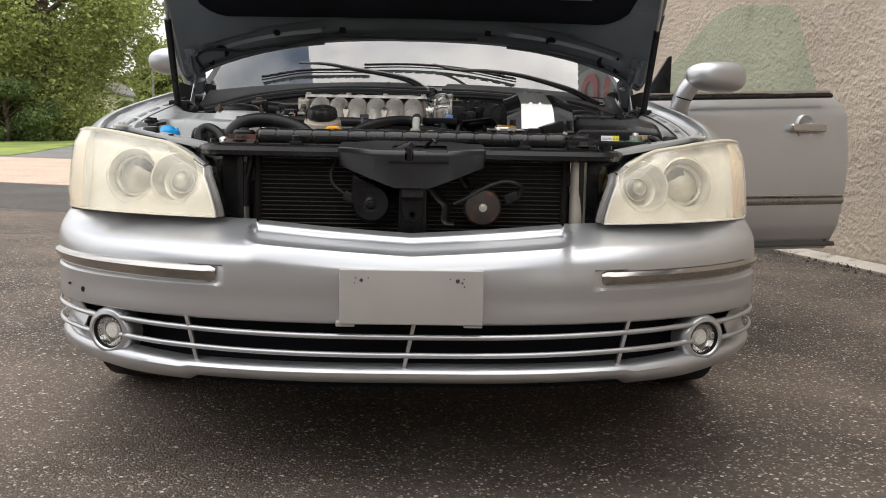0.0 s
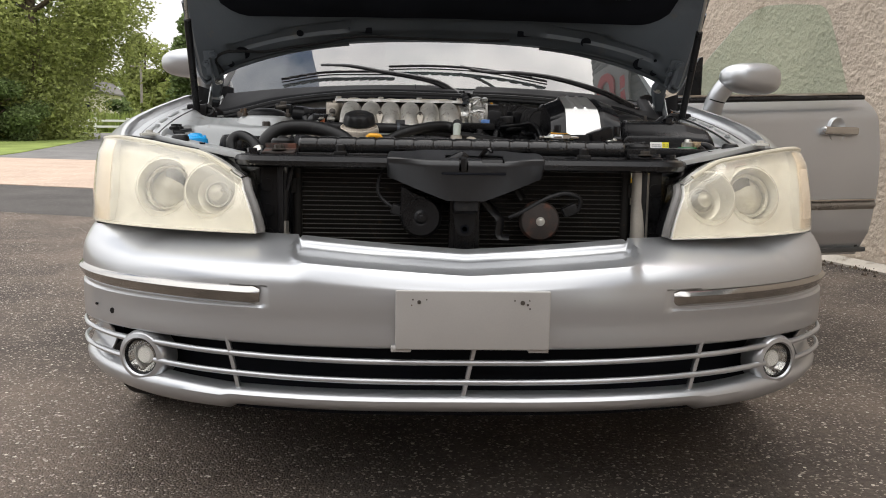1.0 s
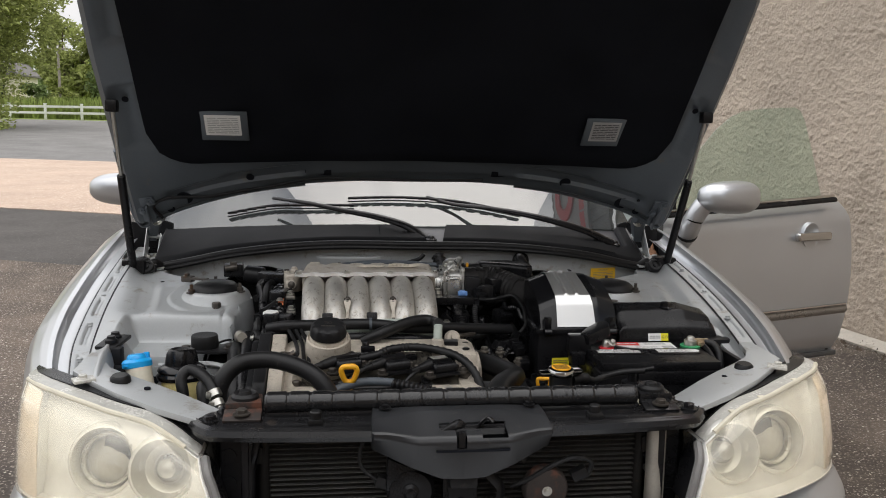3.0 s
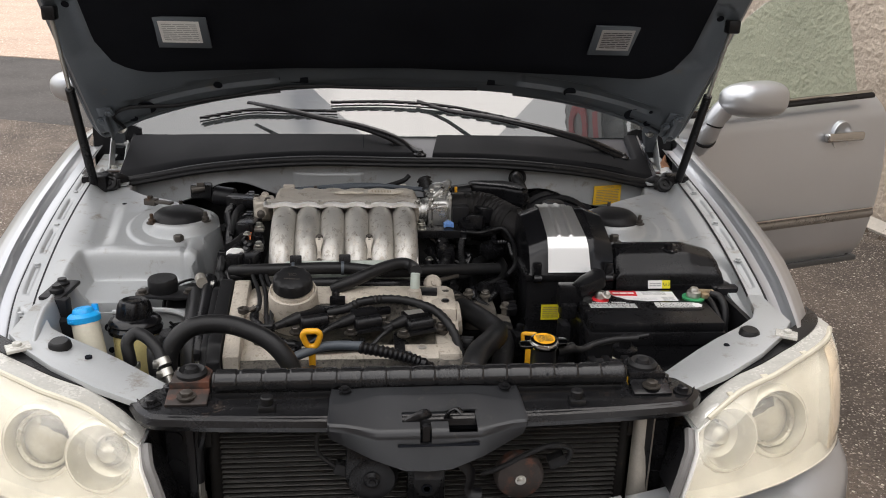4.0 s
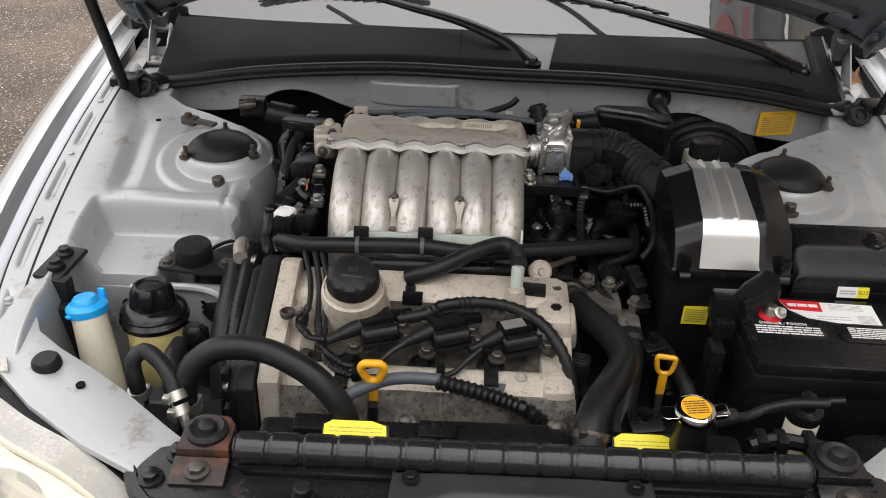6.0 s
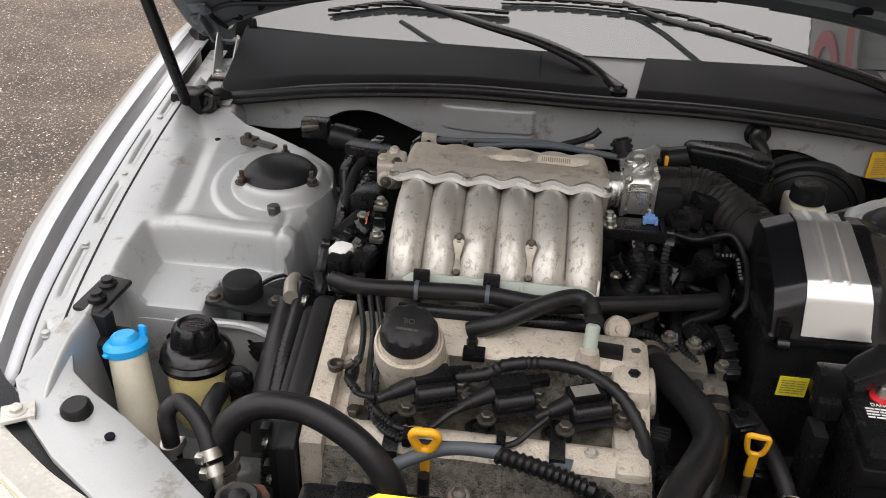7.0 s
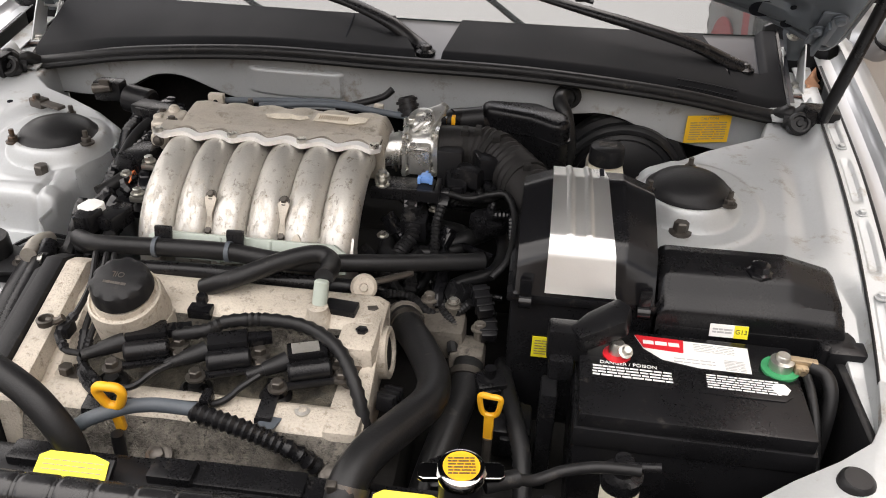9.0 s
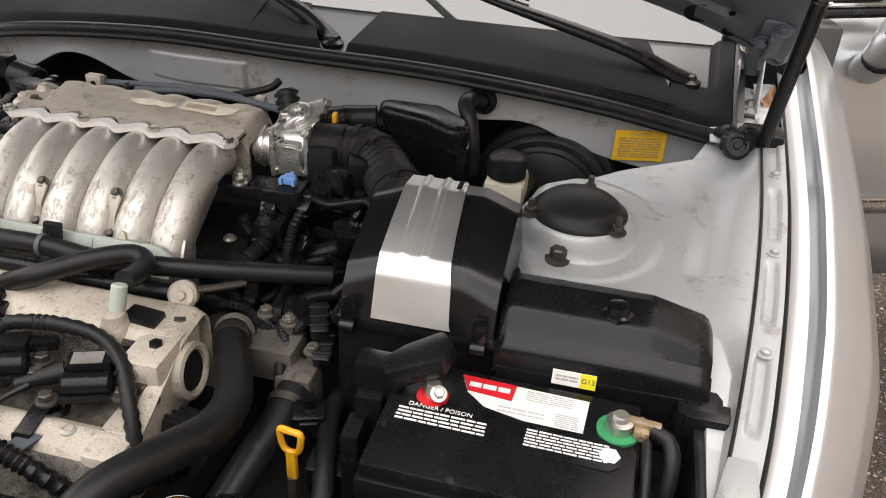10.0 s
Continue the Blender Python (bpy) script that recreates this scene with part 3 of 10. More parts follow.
bm = B()
sheet(bm, cladding, 600, 2, 0.05)
tagged(part("wall_cladding", bm, CLADDING), "dark grey corrugated metal cladding above the stucco", "wall", kind="structure")
board = thing("shop_sign", WALL_N * 0.1 + Vector((WALL_X(2.6), 2.6, 4.6)), "grey sign panel with bold red shapes", "sign")
sm = Matrix(((-WALL_DIR.x, 0, WALL_N.x, 0), (-WALL_DIR.y, 0, WALL_N.y, 0), (0, 1, 0, 0), (0, 0, 0, 1)))
sm = Matrix.Translation(WALL_N * 0.10 + Vector((WALL_X(2.6), 2.6, 4.65))) @ sm
bm = B()
rbox(bm, (3.2, 0.95, 0.04), sm, 0.01)
part("sign_panel", bm, GREYINK, board)
for k in range(5):
    bm = B()
    lathe(bm, [(0.14, 0), (0.26, 0), (0.26, 0.03), (0.14, 0.03), (0.14, 0)], sm @ Matrix.Translation((-1.2 + 0.6 * k, 0.1, 0.025)), 20)
    part("sign_shape", bm, RED, board)
bm = B()
bars(bm, sm @ Matrix.Translation((0, -0.33, 0.022)) , 2.6, 0.14, 1, 4, 0.9, 8)
part("sign_print", bm, RED, board)
bm = B()
sheet(bm, lambda u, v: Vector((WALL_X(-9 + 19 * u), -9 + 19 * u, 0)) + WALL_N * (0.02 + 0.10 * v)
      + Vector((0, 0, 0.012 + 0.03 * (1 - v) + 0.012 * noise.noise(Vector((u * 260, v * 3, 1))))), 260, 4, 0.05)
tagged(part("kerb", bm, KERB), "crumbling pale concrete strip along the wall's foot", "kerb", kind="structure")

# unseen wall added behind the camera to keep low sky light off the nose
bm = B()
rbox(bm, (24.0, 0.25, 5.4), Matrix.Translation((-8.0, -10.5, 2.7)), 0.01)
tagged(part("blocker_wall_south", bm, CLADDING_PLAIN), "unseen plain brown wall added to block low sky light", "wall", kind="structure")

# crumbs of soil and dead leaves along the wall's foot
rnd = random.Random(12)
verts, faces = [], []
for i in range(420):
    y = rnd.uniform(1.2, 6.5)
    out = 0.01 + abs(rnd.gauss(0, 0.09))
    c = Vector((WALL_X(y), y, 0.012)) + WALL_N * (0.03 + out)
    r = rnd.uniform(0.004, 0.017) * (1.6 if out < 0.06 else 1.0)
    k = len(verts)
    for j in range(6):
        a = j * math.pi / 3 + rnd.uniform(-0.3, 0.3)
        q = r * rnd.uniform(0.6, 1.3)
        verts.append((c.x + q * math.cos(a), c.y + q * math.sin(a) * 1.3, c.z - 0.012))
    verts.append((c.x, c.y, c.z + r * rnd.uniform(0.2, 0.9)))
    faces += [(k + j, k + (j + 1) % 6, k + 6) for j in range(6)]
me = bpy.data.meshes.new("leaf_litter")
me.from_pydata(verts, [], faces)
me.materials.append(surface("soil_and_leaf_crumbs", (0.075, 0.055, 0.038), 0.95, 0.0, 0.4, 14, 120, 0.3, islands=0.5))
tagged(new("leaf_litter", me), "dark soil crumbs and dead leaves along the wall's foot", "debris", kind="stuff")

# ---- the car's body ----
car = thing("car", (0, 2.3, 0), "silver sedan parked with raised hood and open front door", "car")

NOSE = [(0, 0.0), (0.2, 0.004), (0.36, 0.028), (0.5, 0.07), (0.62, 0.13), (0.70, 0.19), (0.76, 0.26), (0.80, 0.34), (0.825, 0.46), (0.84, 0.62), (0.845, 0.78)]
NOSE_LINE = smooth_line([(-x, y, 0) for x, y in NOSE[:0:-1]] + [(x, y, 0) for x, y in NOSE], 8)
NOSE_LEN = [0.0]
for a, b in zip(NOSE_LINE, NOSE_LINE[1:]):
    NOSE_LEN.append(NOSE_LEN[-1] + (b - a).length)


def nose(u, inset=0.0):
    """A point of the bumper's plan line, 0..1 from one wheel arch to the other, set back by inset."""
    s = u * NOSE_LEN[-1]
    for i in range(len(NOSE_LEN) - 1):
        if s <= NOSE_LEN[i + 1] or i == len(NOSE_LEN) - 2:
            k = (s - NOSE_LEN[i]) / (NOSE_LEN[i + 1] - NOSE_LEN[i])
            p = NOSE_LINE[i].lerp(NOSE_LINE[i + 1], k)
            j0, j1 = max(0, i - 2), min(len(NOSE_LINE) - 1, i + 3)
            d = (NOSE_LINE[j1] - NOSE_LINE[j0]).normalized()
            return p + Vector((-d.y, d.x, 0)) * inset
    return NOSE_LINE[-1]


def nose_u(x):
    """The u at which the plan line has this x (front part)."""
    best = min(range(len(NOSE_LINE)), key=lambda i: abs(NOSE_LINE[i].x - x))
    return NOSE_LEN[best] / NOSE_LEN[-1]


# bumper skin over the grille opening, from the opening's edge up to the lip under the headlights
UP = [(0.028, 0.360), (0.004, 0.366), (0.0, 0.378), (0.001, 0.41), (0.0, 0.44), (0.002, 0.465), (0.007, 0.486), (0.020, 0.502), (0.042, 0.514), (0.08, 0.527), (0.12, 0.539), (0.15, 0.545), (0.165, 0.546), (0.166, 0.53)]
UPC = [(0.028, 0.360), (0.004, 0.366), (0.0, 0.378), (0.001, 0.41), (0.0, 0.44), (0.002, 0.465), (0.006, 0.490), (0.0185, 0.512), (0.030, 0.5158), (0.075, 0.5185), (0.122, 0.5215), (0.138, 0.528), (0.146, 0.538), (0.170, 0.5445)]
UP, UPC = ([(p.x, p.y) for p in smooth_line([(*q, 0) for q in row], 6)] for row in (UP, UPC))


def upper_skin(u, v):
    k = v * (len(UP) - 1)
    i = min(int(k), len(UP) - 2)
    f = k - i
    p = nose(u)
    a = [UP[i][c] + (UP[i + 1][c] - UP[i][c]) * f for c in (0, 1)]
    b = [UPC[i][c] + (UPC[i + 1][c] - UPC[i][c]) * f for c in (0, 1)]
    # the step down from the ledges curves inwards towards the front
    edge = lerp_table(b[0], [(0.0185, 0.302), (0.04, 0.322), (0.08, 0.334), (0.14, 0.347), (0.168, 0.354)])
    w = max(0.0, min(1.0, (abs(p.x) - edge) / 0.012))
    w = w * w * (3 - 2 * w)
    side = max(0.0, min(1.0, (abs(p.x) - 0.66) / 0.12))
    ins, z = (b[c] + (a[c] - b[c]) * w for c in (0, 1))
    ins *= 1 - 0.82 * side
    z += 0.006 * (abs(p.x) / 0.8) ** 2 if v > 0.3 else 0
    z -= (1 - w) * 0.020 * max(0.0, 1 - abs(p.x) / 0.34) * max(0.0, min(1.0, (v - 0.38) / 0.08))
    q = nose(u, ins)
    # a shallow groove for the bright strips
    if 0.366 < abs(p.x) and 0.434 < z < 0.470:
        q = nose(u, ins + 0.005)
    return (q.x, q.y, z)


bumper_bm = B()
sheet(bumper_bm, upper_skin, 300, 91, 0.003)
LOW = [(0.028, 0.280), (0.004, 0.277), (-0.004, 0.271), (-0.002, 0.262), (0.010, 0.251), (0.03, 0.245)]


def lower_skin(u, v):
    k = v * (len(LOW) - 1)
    i = min(int(k), len(LOW) - 2)
    f = k - i
    ins, z = (LOW[i][c] + (LOW[i + 1][c] - LOW[i][c]) * f for c in (0, 1))
    p = nose(u)
    drop = max(0.0, min(1.0, (abs(p.x) - 0.432) / 0.018))
    z -= 0.010 * drop * v
    z += 0.020 * max(0.0, (abs(p.x) - 0.45) / 0.35) * (1 - v) + 0.012 * max(0.0, (abs(p.x) - 0.6) / 0.2) * v
    q = nose(u, ins + 0.012 * max(0, (abs(p.x) - 0.55) / 0.3))
    return (q.x, q.y, z)


lower_bm = B()
sheet(lower_bm, lower_skin, 150, 12, 0.003)
cheeks = []
for sg in (-1, 1):
    # side cheeks outside the fog lamps
    u0, u1 = (0.0, nose_u(-0.722)) if sg < 0 else (nose_u(0.722), 1.0)
    cheek_bm = B()
    cheeks.append(cheek_bm)
    sheet(cheek_bm, lambda u, v: (lambda q: (q.x, q.y, 0.285 + 0.085 * v))(nose(u0 + (u1 - u0) * u, 0.004 + 0.030 * (1 - abs(2 * v - 1)) ** 0.6 * (1 - min(1.0, abs((u if sg > 0 else 1 - u) - 0.0) * 1.6)))), 30, 10, 0.003)
    for z in (0.306, 0.343):
        pts = [nose(nose_u(sg * x), ins) + Vector((0, 0, z + dz)) for x, ins, dz in ((0.65, 0.007, 0.002), (0.69, 0.003, 0.004), (0.73, -0.001, 0.007), (0.765, -0.002, 0.009), (0.795, 0.003, 0.010), (0.812, 0.010, 0.010))]
        tube(cheek_bm, pts, 0.0085, 8, 5, ends=(0.8, 0.35))
bumper = part("front_bumper", bumper_bm, SILVER, car, "silver painted bumper with a scuffed corner")
part("bumper_lip", lower_bm, SILVER, bumper)
for cheek_bm in cheeks:
    part("bumper_cheek", cheek_bm, SILVER, bumper)
for z, r in ((0.340, 0.0056), (0.304, 0.0056)):
    bm = B()
    pts = [nose(nose_u(x), 0.006) + Vector((0, 0, z + 0.008 * (abs(x) / 0.6) ** 2)) for x in (-0.60, -0.5, -0.4, -0.3, -0.2, -0.1, 0, 0.1, 0.2, 0.3, 0.4, 0.5, 0.60)]
    tube(bm, pts, r, 10, 4, flat=1.0)
    part("grille_bar", bm, SILVER, bumper)
for x in (-0.434, 0.002, 0.436):
    for z in (0.287, 0.3245, 0.356):
        bm = B()
        lean = 0.21 * (1 if x > 0 else -1 if x < 0 else 0)
        p = nose(nose_u(x), 0.010)
        rbox(bm, (0.008, 0.014, 0.034), Matrix.Translation((p.x + lean * (z - 0.3215), p.y, z + 0.008 * (x / 0.6) ** 2)) @ Matrix.Rotation(lean, 4, "Y"), 0.003)
        part("grille_post", bm, SILVER, bumper)
# black sheet painted in for the shade behind the bars
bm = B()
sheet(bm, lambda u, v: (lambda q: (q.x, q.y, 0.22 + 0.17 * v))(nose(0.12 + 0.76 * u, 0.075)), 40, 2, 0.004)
part("grille_shade_sheet", bm, PAD_VOID, bumper, "black sheet standing in for the shade behind the grille bars")
bm = B()
rbox(bm, (0.273, 0.006, 0.106), Matrix.Translation((0.004, -0.0135, 0.422)), 0.0028, 3)
plate = part("plate_panel", bm, PLATE, bumper, "blank silver number panel with screw holes")
for x in (-0.122, 0.122):
    bm = B()
    rbox(bm, (0.036, 0.014, 0.010), Matrix.Translation((x, -0.006, 0.3685)), 0.002)
    part("panel_bracket", bm, PLATE, bumper)
for x, z, r in ((-0.091, 0.4545, 0.0036), (0.091, 0.4545, 0.0042), (-0.102, 0.459, 0.0015), (-0.104, 0.449, 0.0013), (-0.078, 0.459, 0.0013), (0.077, 0.4585, 0.0016), (0.100, 0.451, 0.0022), (0.103, 0.4585, 0.0014), (0.104, 0.444, 0.0016)):
    bm = B()
    rod(bm, (x, -0.0172, z), (x, -0.013, z), r, 10)
    part("screw_hole", bm, BOLT, bumper)
bm = B()
rod(bm, (-0.6862, 0.1765, 0.395), (-0.684, 0.181, 0.395), 0.006, 9)
part("scuff_mark", bm, BLACK, bumper)
bm = B()
rod(bm, (-0.7325, 0.2195, 0.400), (-0.729, 0.224, 0.400), 0.0028, 7)
part("scuff_mark", bm, BLACK, bumper)
for sg in (-1, 1):
    bm = B()
    ua, ub = nose_u(sg * 0.371), nose_u(sg * 0.818)

    def strip(u, v, ua=ua, ub=ub):
        k = v / 0.68 if v < 0.68 else (1 - v) / 0.32
        p = nose(ua + (ub - ua) * u, 0.007 - 0.014 * min(1.0, k * 1.02) ** 0.7 * min(1, u * 40 + 0.2))
        return (p.x, p.y, 0.4525 + 0.0160 * (2 * v - 1) * min(1, u * 30 + 0.75) + 0.012 * (abs(p.x) / 0.8) ** 2 * 0.5)

    sheet(bm, strip, 60, 16, 0.002)
    part("bright_strip", bm, STRIP, bumper, "bright chrome rubbing strip")
    # fog lamp
    c = nose(nose_u(sg * 0.620), 0.006)
    m = Matrix.Translation((c.x, c.y, 0.316)) @ Matrix.Rotation(sg * 0.40, 4, "Z") @ Matrix.Rotation(radians(90), 4, "X")
    bm = B()
    lathe(bm, [(0.035, -0.012), (0.0355, 0.005), (0.040, 0.010), (0.048, 0.008), (0.0535, 0.001), (0.055, -0.008), (0.054, -0.035), (0.045, -0.040), (0.035, -0.012)], m, 40, 0.93)
    fog = part("fog_lamp", bm, SILVER, car, "round fog lamp in a silver ring")
    bm = B()
    lathe(bm, [(0.0, -0.024), (0.014, -0.022), (0.026, -0.013), (0.0335, 0.001), (0.0345, 0.001), (0.028, -0.018), (0.0, -0.028)], m, 32, 0.93)
    part("reflector", bm, CHROME, fog)
    bm = B()
    lathe(bm, [(0.0333, 0.002), (0.0345, 0.006), (0.0372, 0.0072), (0.0372, -0.006), (0.0333, 0.002)], m, 32, 0.93)
    part("lamp_gasket", bm, BLACK, fog)
    bm = B()
    lathe(bm, [(0.0, -0.001), (0.015, -0.003), (0.0185, -0.008), (0.0, -0.014)], m, 24, 0.93)
    part("bulb_lens", bm, LAMPBODY, fog)
    bm = B()
    lathe(bm, [(0.0, 0.006), (0.017, 0.005), (0.030, 0.002), (0.0342, -0.001), (0.0342, -0.003), (0.0, 0.003)], m, 32, 0.93)
    pane = part("cover_glass", bm, CLEARLENS, fog)
    pane.visible_shadow = False

# ---- headlights ----
LAMP_Y = [(0.38, 0.142), (0.45, 0.150), (0.52, 0.168), (0.6, 0.198), (0.67, 0.236), (0.72, 0.270), (0.76, 0.312), (0.785, 0.355), (0.80, 0.42)]
LAMP_TOP = [(0.40, 0.645), (0.416, 0.664), (0.437, 0.683), (0.46, 0.694), (0.48, 0.701), (0.54, 0.708), (0.62, 0.719), (0.70, 0.726), (0.76, 0.727), (0.80, 0.722)]


def lamp_face(sg, u, v, inset=0.0):
    """Headlight's outer face: u from its inner to its outer edge, v upwards."""
    xo = 0.795
    x = 0.403 + (xo - 0.403) * u
    zb = 0.553 + 0.004 * u
    zt = ease(x, LAMP_TOP)
    z = zb + (zt - zb) * v
    xi = 0.403 + 0.056 * max(0.0, (z - 0.553) / 0.13) ** 1.5
    x = xi + (xo - 0.012 * v - xi) * u
    y = ease(x, LAMP_Y) + 0.36 * (z - 0.553) - 0.012 * math.sin(math.pi * v) + inset + 0.02 * max(0, v - 0.85) / 0.15
    return Vector((sg * x, y, z))


for sg in (-1, 1):
    bm = B()

    def bezel(u, v):
        p = lamp_face(sg, u, v, 0.040 - 0.030 * max(0.0, min(1.0, (u - 0.79 - 0.03 * (2 * v - 1) ** 2) / 0.02)))
        for x, z, r in ((0.600, 0.632, 0.054), (0.498, 0.627, 0.050)):
            if math.hypot(p.x - sg * x, p.z - z) < r:
                return lamp_face(sg, u, v, 0.11)
        return p

    sheet(bm, bezel, 90, 44, 0.003)
    for k in range(2):
        sheet(bm, lambda u, v: lamp_face(sg, u, k, 0.002 + 0.083 * v), 30, 6, 0.002)
        sheet(bm, lambda u, v: lamp_face(sg, k, u, 0.002 + (0.083 if k == 0 else 0.02) * v), 12, 6, 0.002)
    shell = B()
    sheet(shell, lambda u, v: lamp_face(sg, u, 1.0, 0.050 + 0.043 * v) + Vector((0, 0, 0.005)), 30, 6, 0.003)
    rim_bm = B()
    sheet(rim_bm, lambda u, v: lamp_face(sg, u, 1.0, 0.006 + 0.043 * v) + Vector((0, 0, 0.005 - 0.002 * v)), 30, 6, 0.003)
    sheet(shell, lambda u, v: lamp_face(sg, 0.0, u, 0.012 + 0.080 * v) - Vector((sg * 0.006, 0, 0)), 12, 6, 0.003)
    lamp = part("headlight", bm, LAMPBODY, car, "headlight with yellowed hazy plastic lens")
    part("lamp_shell", shell, BLACK, lamp)
    part("lens_rim", rim_bm, RIM, lamp)
    for x, z, r, big in ((0.600, 0.632, 0.056, True), (0.498, 0.627, 0.052, False)):
        y = ease(x, LAMP_Y) + 0.36 * (z - 0.553)
        m = Matrix.Translation((sg * x, y + 0.042, z)) @ Matrix.Rotation(sg * 0.16, 4, "Z") @ Matrix.Rotation(radians(73), 4, "X")
        bm = B()
        lathe(bm, [(r * 1.16, 0.004), (r * 1.13, 0.010), (r * 1.03, 0.016), (r * 0.97, 0.018), (r * 0.93, 0.006), (r * 0.89, -0.008), (r * 0.80, -0.022), (r * 0.74, -0.023), (r * 0.55, -0.036), (r * 0.3, -0.043), (0.0, -0.046), (0, -0.051), (r * 0.6, -0.042), (r * 1.05, -0.004), (r * 1.16, 0.004)], m, 48)
        part("reflector_bowl", bm, REFLECTOR, lamp)
        bm = B()
        if big:
            lathe(bm, [(0.0475, -0.012), (0.0465, -0.002), (0.044, 0.000), (0.040, -0.004), (0.040, -0.012), (0.0475, -0.012)], m, 44)
            ring = part("projector_ring", bm, surface("dull_lamp_ring", (0.56, 0.545, 0.49), 0.3, 0.4, 0.1, 20, 200, 0.0), lamp, "dull ring round the projector")
            bm = B()
            lathe(bm, [(0.0, 0.000), (0.014, -0.002), (0.028, -0.008), (0.040, -0.017), (0.040, -0.021), (0.0, -0.021)], m, 36)
            part("projector_lens", bm, surface("smoky_lens", (0.56, 0.54, 0.475), 0.08, 0.0, 0.25, 18, 200, 0.0, coat=1.0), lamp, "smoky round projector lens")
        else:
            lathe(bm, [(0.0, 0.000), (0.009, -0.002), (0.016, -0.009), (0.017, -0.04), (0.0, -0.04)], m, 24)
            lathe(bm, [(0.026, -0.030), (0.027, -0.022), (0.024, -0.022), (0.023, -0.03), (0.026, -0.030)], m, 28)
            part("bulb_shade", bm, STEEL, lamp)
    bm = B()
    sheet(bm, lambda u, v: lamp_face(sg, 0.815 + 0.17 * u, 0.03 + 0.94 * v, 0.007), 14, 14, 0.002)
    part("turn_signal", bm, AMBER, lamp, "pale amber ribbed corner signal")
    for i in range(8):
        bm = B()
        tube(bm, [lamp_face(sg, 0.835 + 0.014 * i, 0.14 + 0.62 * k / 4, 0.006) for k in range(5)], 0.0016, 6, 3)
        part("signal_rib", bm, AMBER, lamp)
    bm = B()
    sheet(bm, lambda u, v: lamp_face(sg, u, v, 0.0), 44, 18, 0.003)
    lens = part("lens", bm, LENS, lamp, "yellowed hazy clear lens")
    lens.visible_shadow = False
    bm = B()
    tube(bm, [lamp_face(sg, 0.0, 0.01 + 0.97 * k / 6, 0.016) + Vector((-sg * 0.009, 0.0, 0)) for k in range(7)], 0.0085, 8, 4, flat=1.0)
    part("lamp_rim", bm, surface("grey_lamp_seal", (0.16, 0.155, 0.15), 0.4, 0.0, 0.15, 20, 300, 0.1), lamp, "dark grey seal along the lamp's inner edge")
    bm = B()
    tube(bm, [lamp_face(sg, 0.04 + 0.94 * k / 8, 1.0, 0.006) + Vector((0, 0, 0.003)) for k in range(9)], 0.005, 8, 4)
    part("top_edge", bm, MILK, lamp)
    for i in (1, 3, 6):
        bm = B()
        p = lamp_face(sg, 0.04 + 0.1 * i, 1.0, 0.014)
        rbox(bm, (0.014, 0.012, 0.005), Matrix.Translation(p + Vector((0, 0, 0.003))) @ Matrix.Rotation(sg * 0.3 * i / 7, 4, "Z"), 0.002)
        part("mounting_tab", bm, MILK, lamp)
    bm = B()
    rbox(bm, (0.19, 0.14, 0.13), Matrix.Translation((sg * 0.52, 0.345, 0.61)), 0.03)
    part("lamp_back", bm, BLACK, lamp)

# ---- fenders, rails and inner fenders ----
LIP_XS = {-1: [(0.36, 0.696), (0.45, 0.728), (0.6, 0.763), (0.8, 0.787), (1.0, 0.803), (1.2, 0.811), (1.45, 0.814)],
          1: [(0.36, 0.674), (0.45, 0.700), (0.6, 0.734), (0.8, 0.762), (1.0, 0.781), (1.2, 0.790), (1.45, 0.797)]}
LIP_Z = [(0.36, 0.716), (0.45, 0.730), (0.6, 0.755), (0.8, 0.785), (1.0, 0.812), (1.2, 0.838), (1.45, 0.872)]


def lip_x(sg, y):
    return ease(y, LIP_XS[sg])


SIDE = [(0.026, 0.001), (0.036, 0.001), (0.055, -0.008), (0.080, -0.028), (0.098, -0.06), (0.107, -0.11), (0.11, -0.2), (0.108, -0.3), (0.10, -0.42), (0.09, -0.55), (0.08, -0.62)]


def fender_skin(sg, u, v):
    y = 0.385 + (1.66 - 0.385) * u
    k = v * (len(SIDE) - 1)
    i = min(int(k), len(SIDE) - 2)
    f = k - i
    dx, dz = (SIDE[i][c] + (SIDE[i + 1][c] - SIDE[i][c]) * f for c in (0, 1))
    front = min(1.0, 0.60 + 0.40 * (y - 0.385) / 0.35)
    x, z = lip_x(sg, y) + dx * front, ease(y, LIP_Z) + dz
    # wheel arch
    r = math.hypot(y - 0.95, z - 0.33)
    if r < 0.355:
        k = 0.355 / max(r, 0.05)
        z = 0.33 + math.sqrt(max(0, 0.355 ** 2 - (y - 0.95) ** 2))
        x = min(x, lip_x(sg, y) + 0.112 * front)
    z = max(z, lerp_table(y, [(0.385, 0.70), (0.45, 0.60), (0.52, 0.552), (0.64, 0.545), (0.66, 0.24)]))
    return (sg * x, y, z)


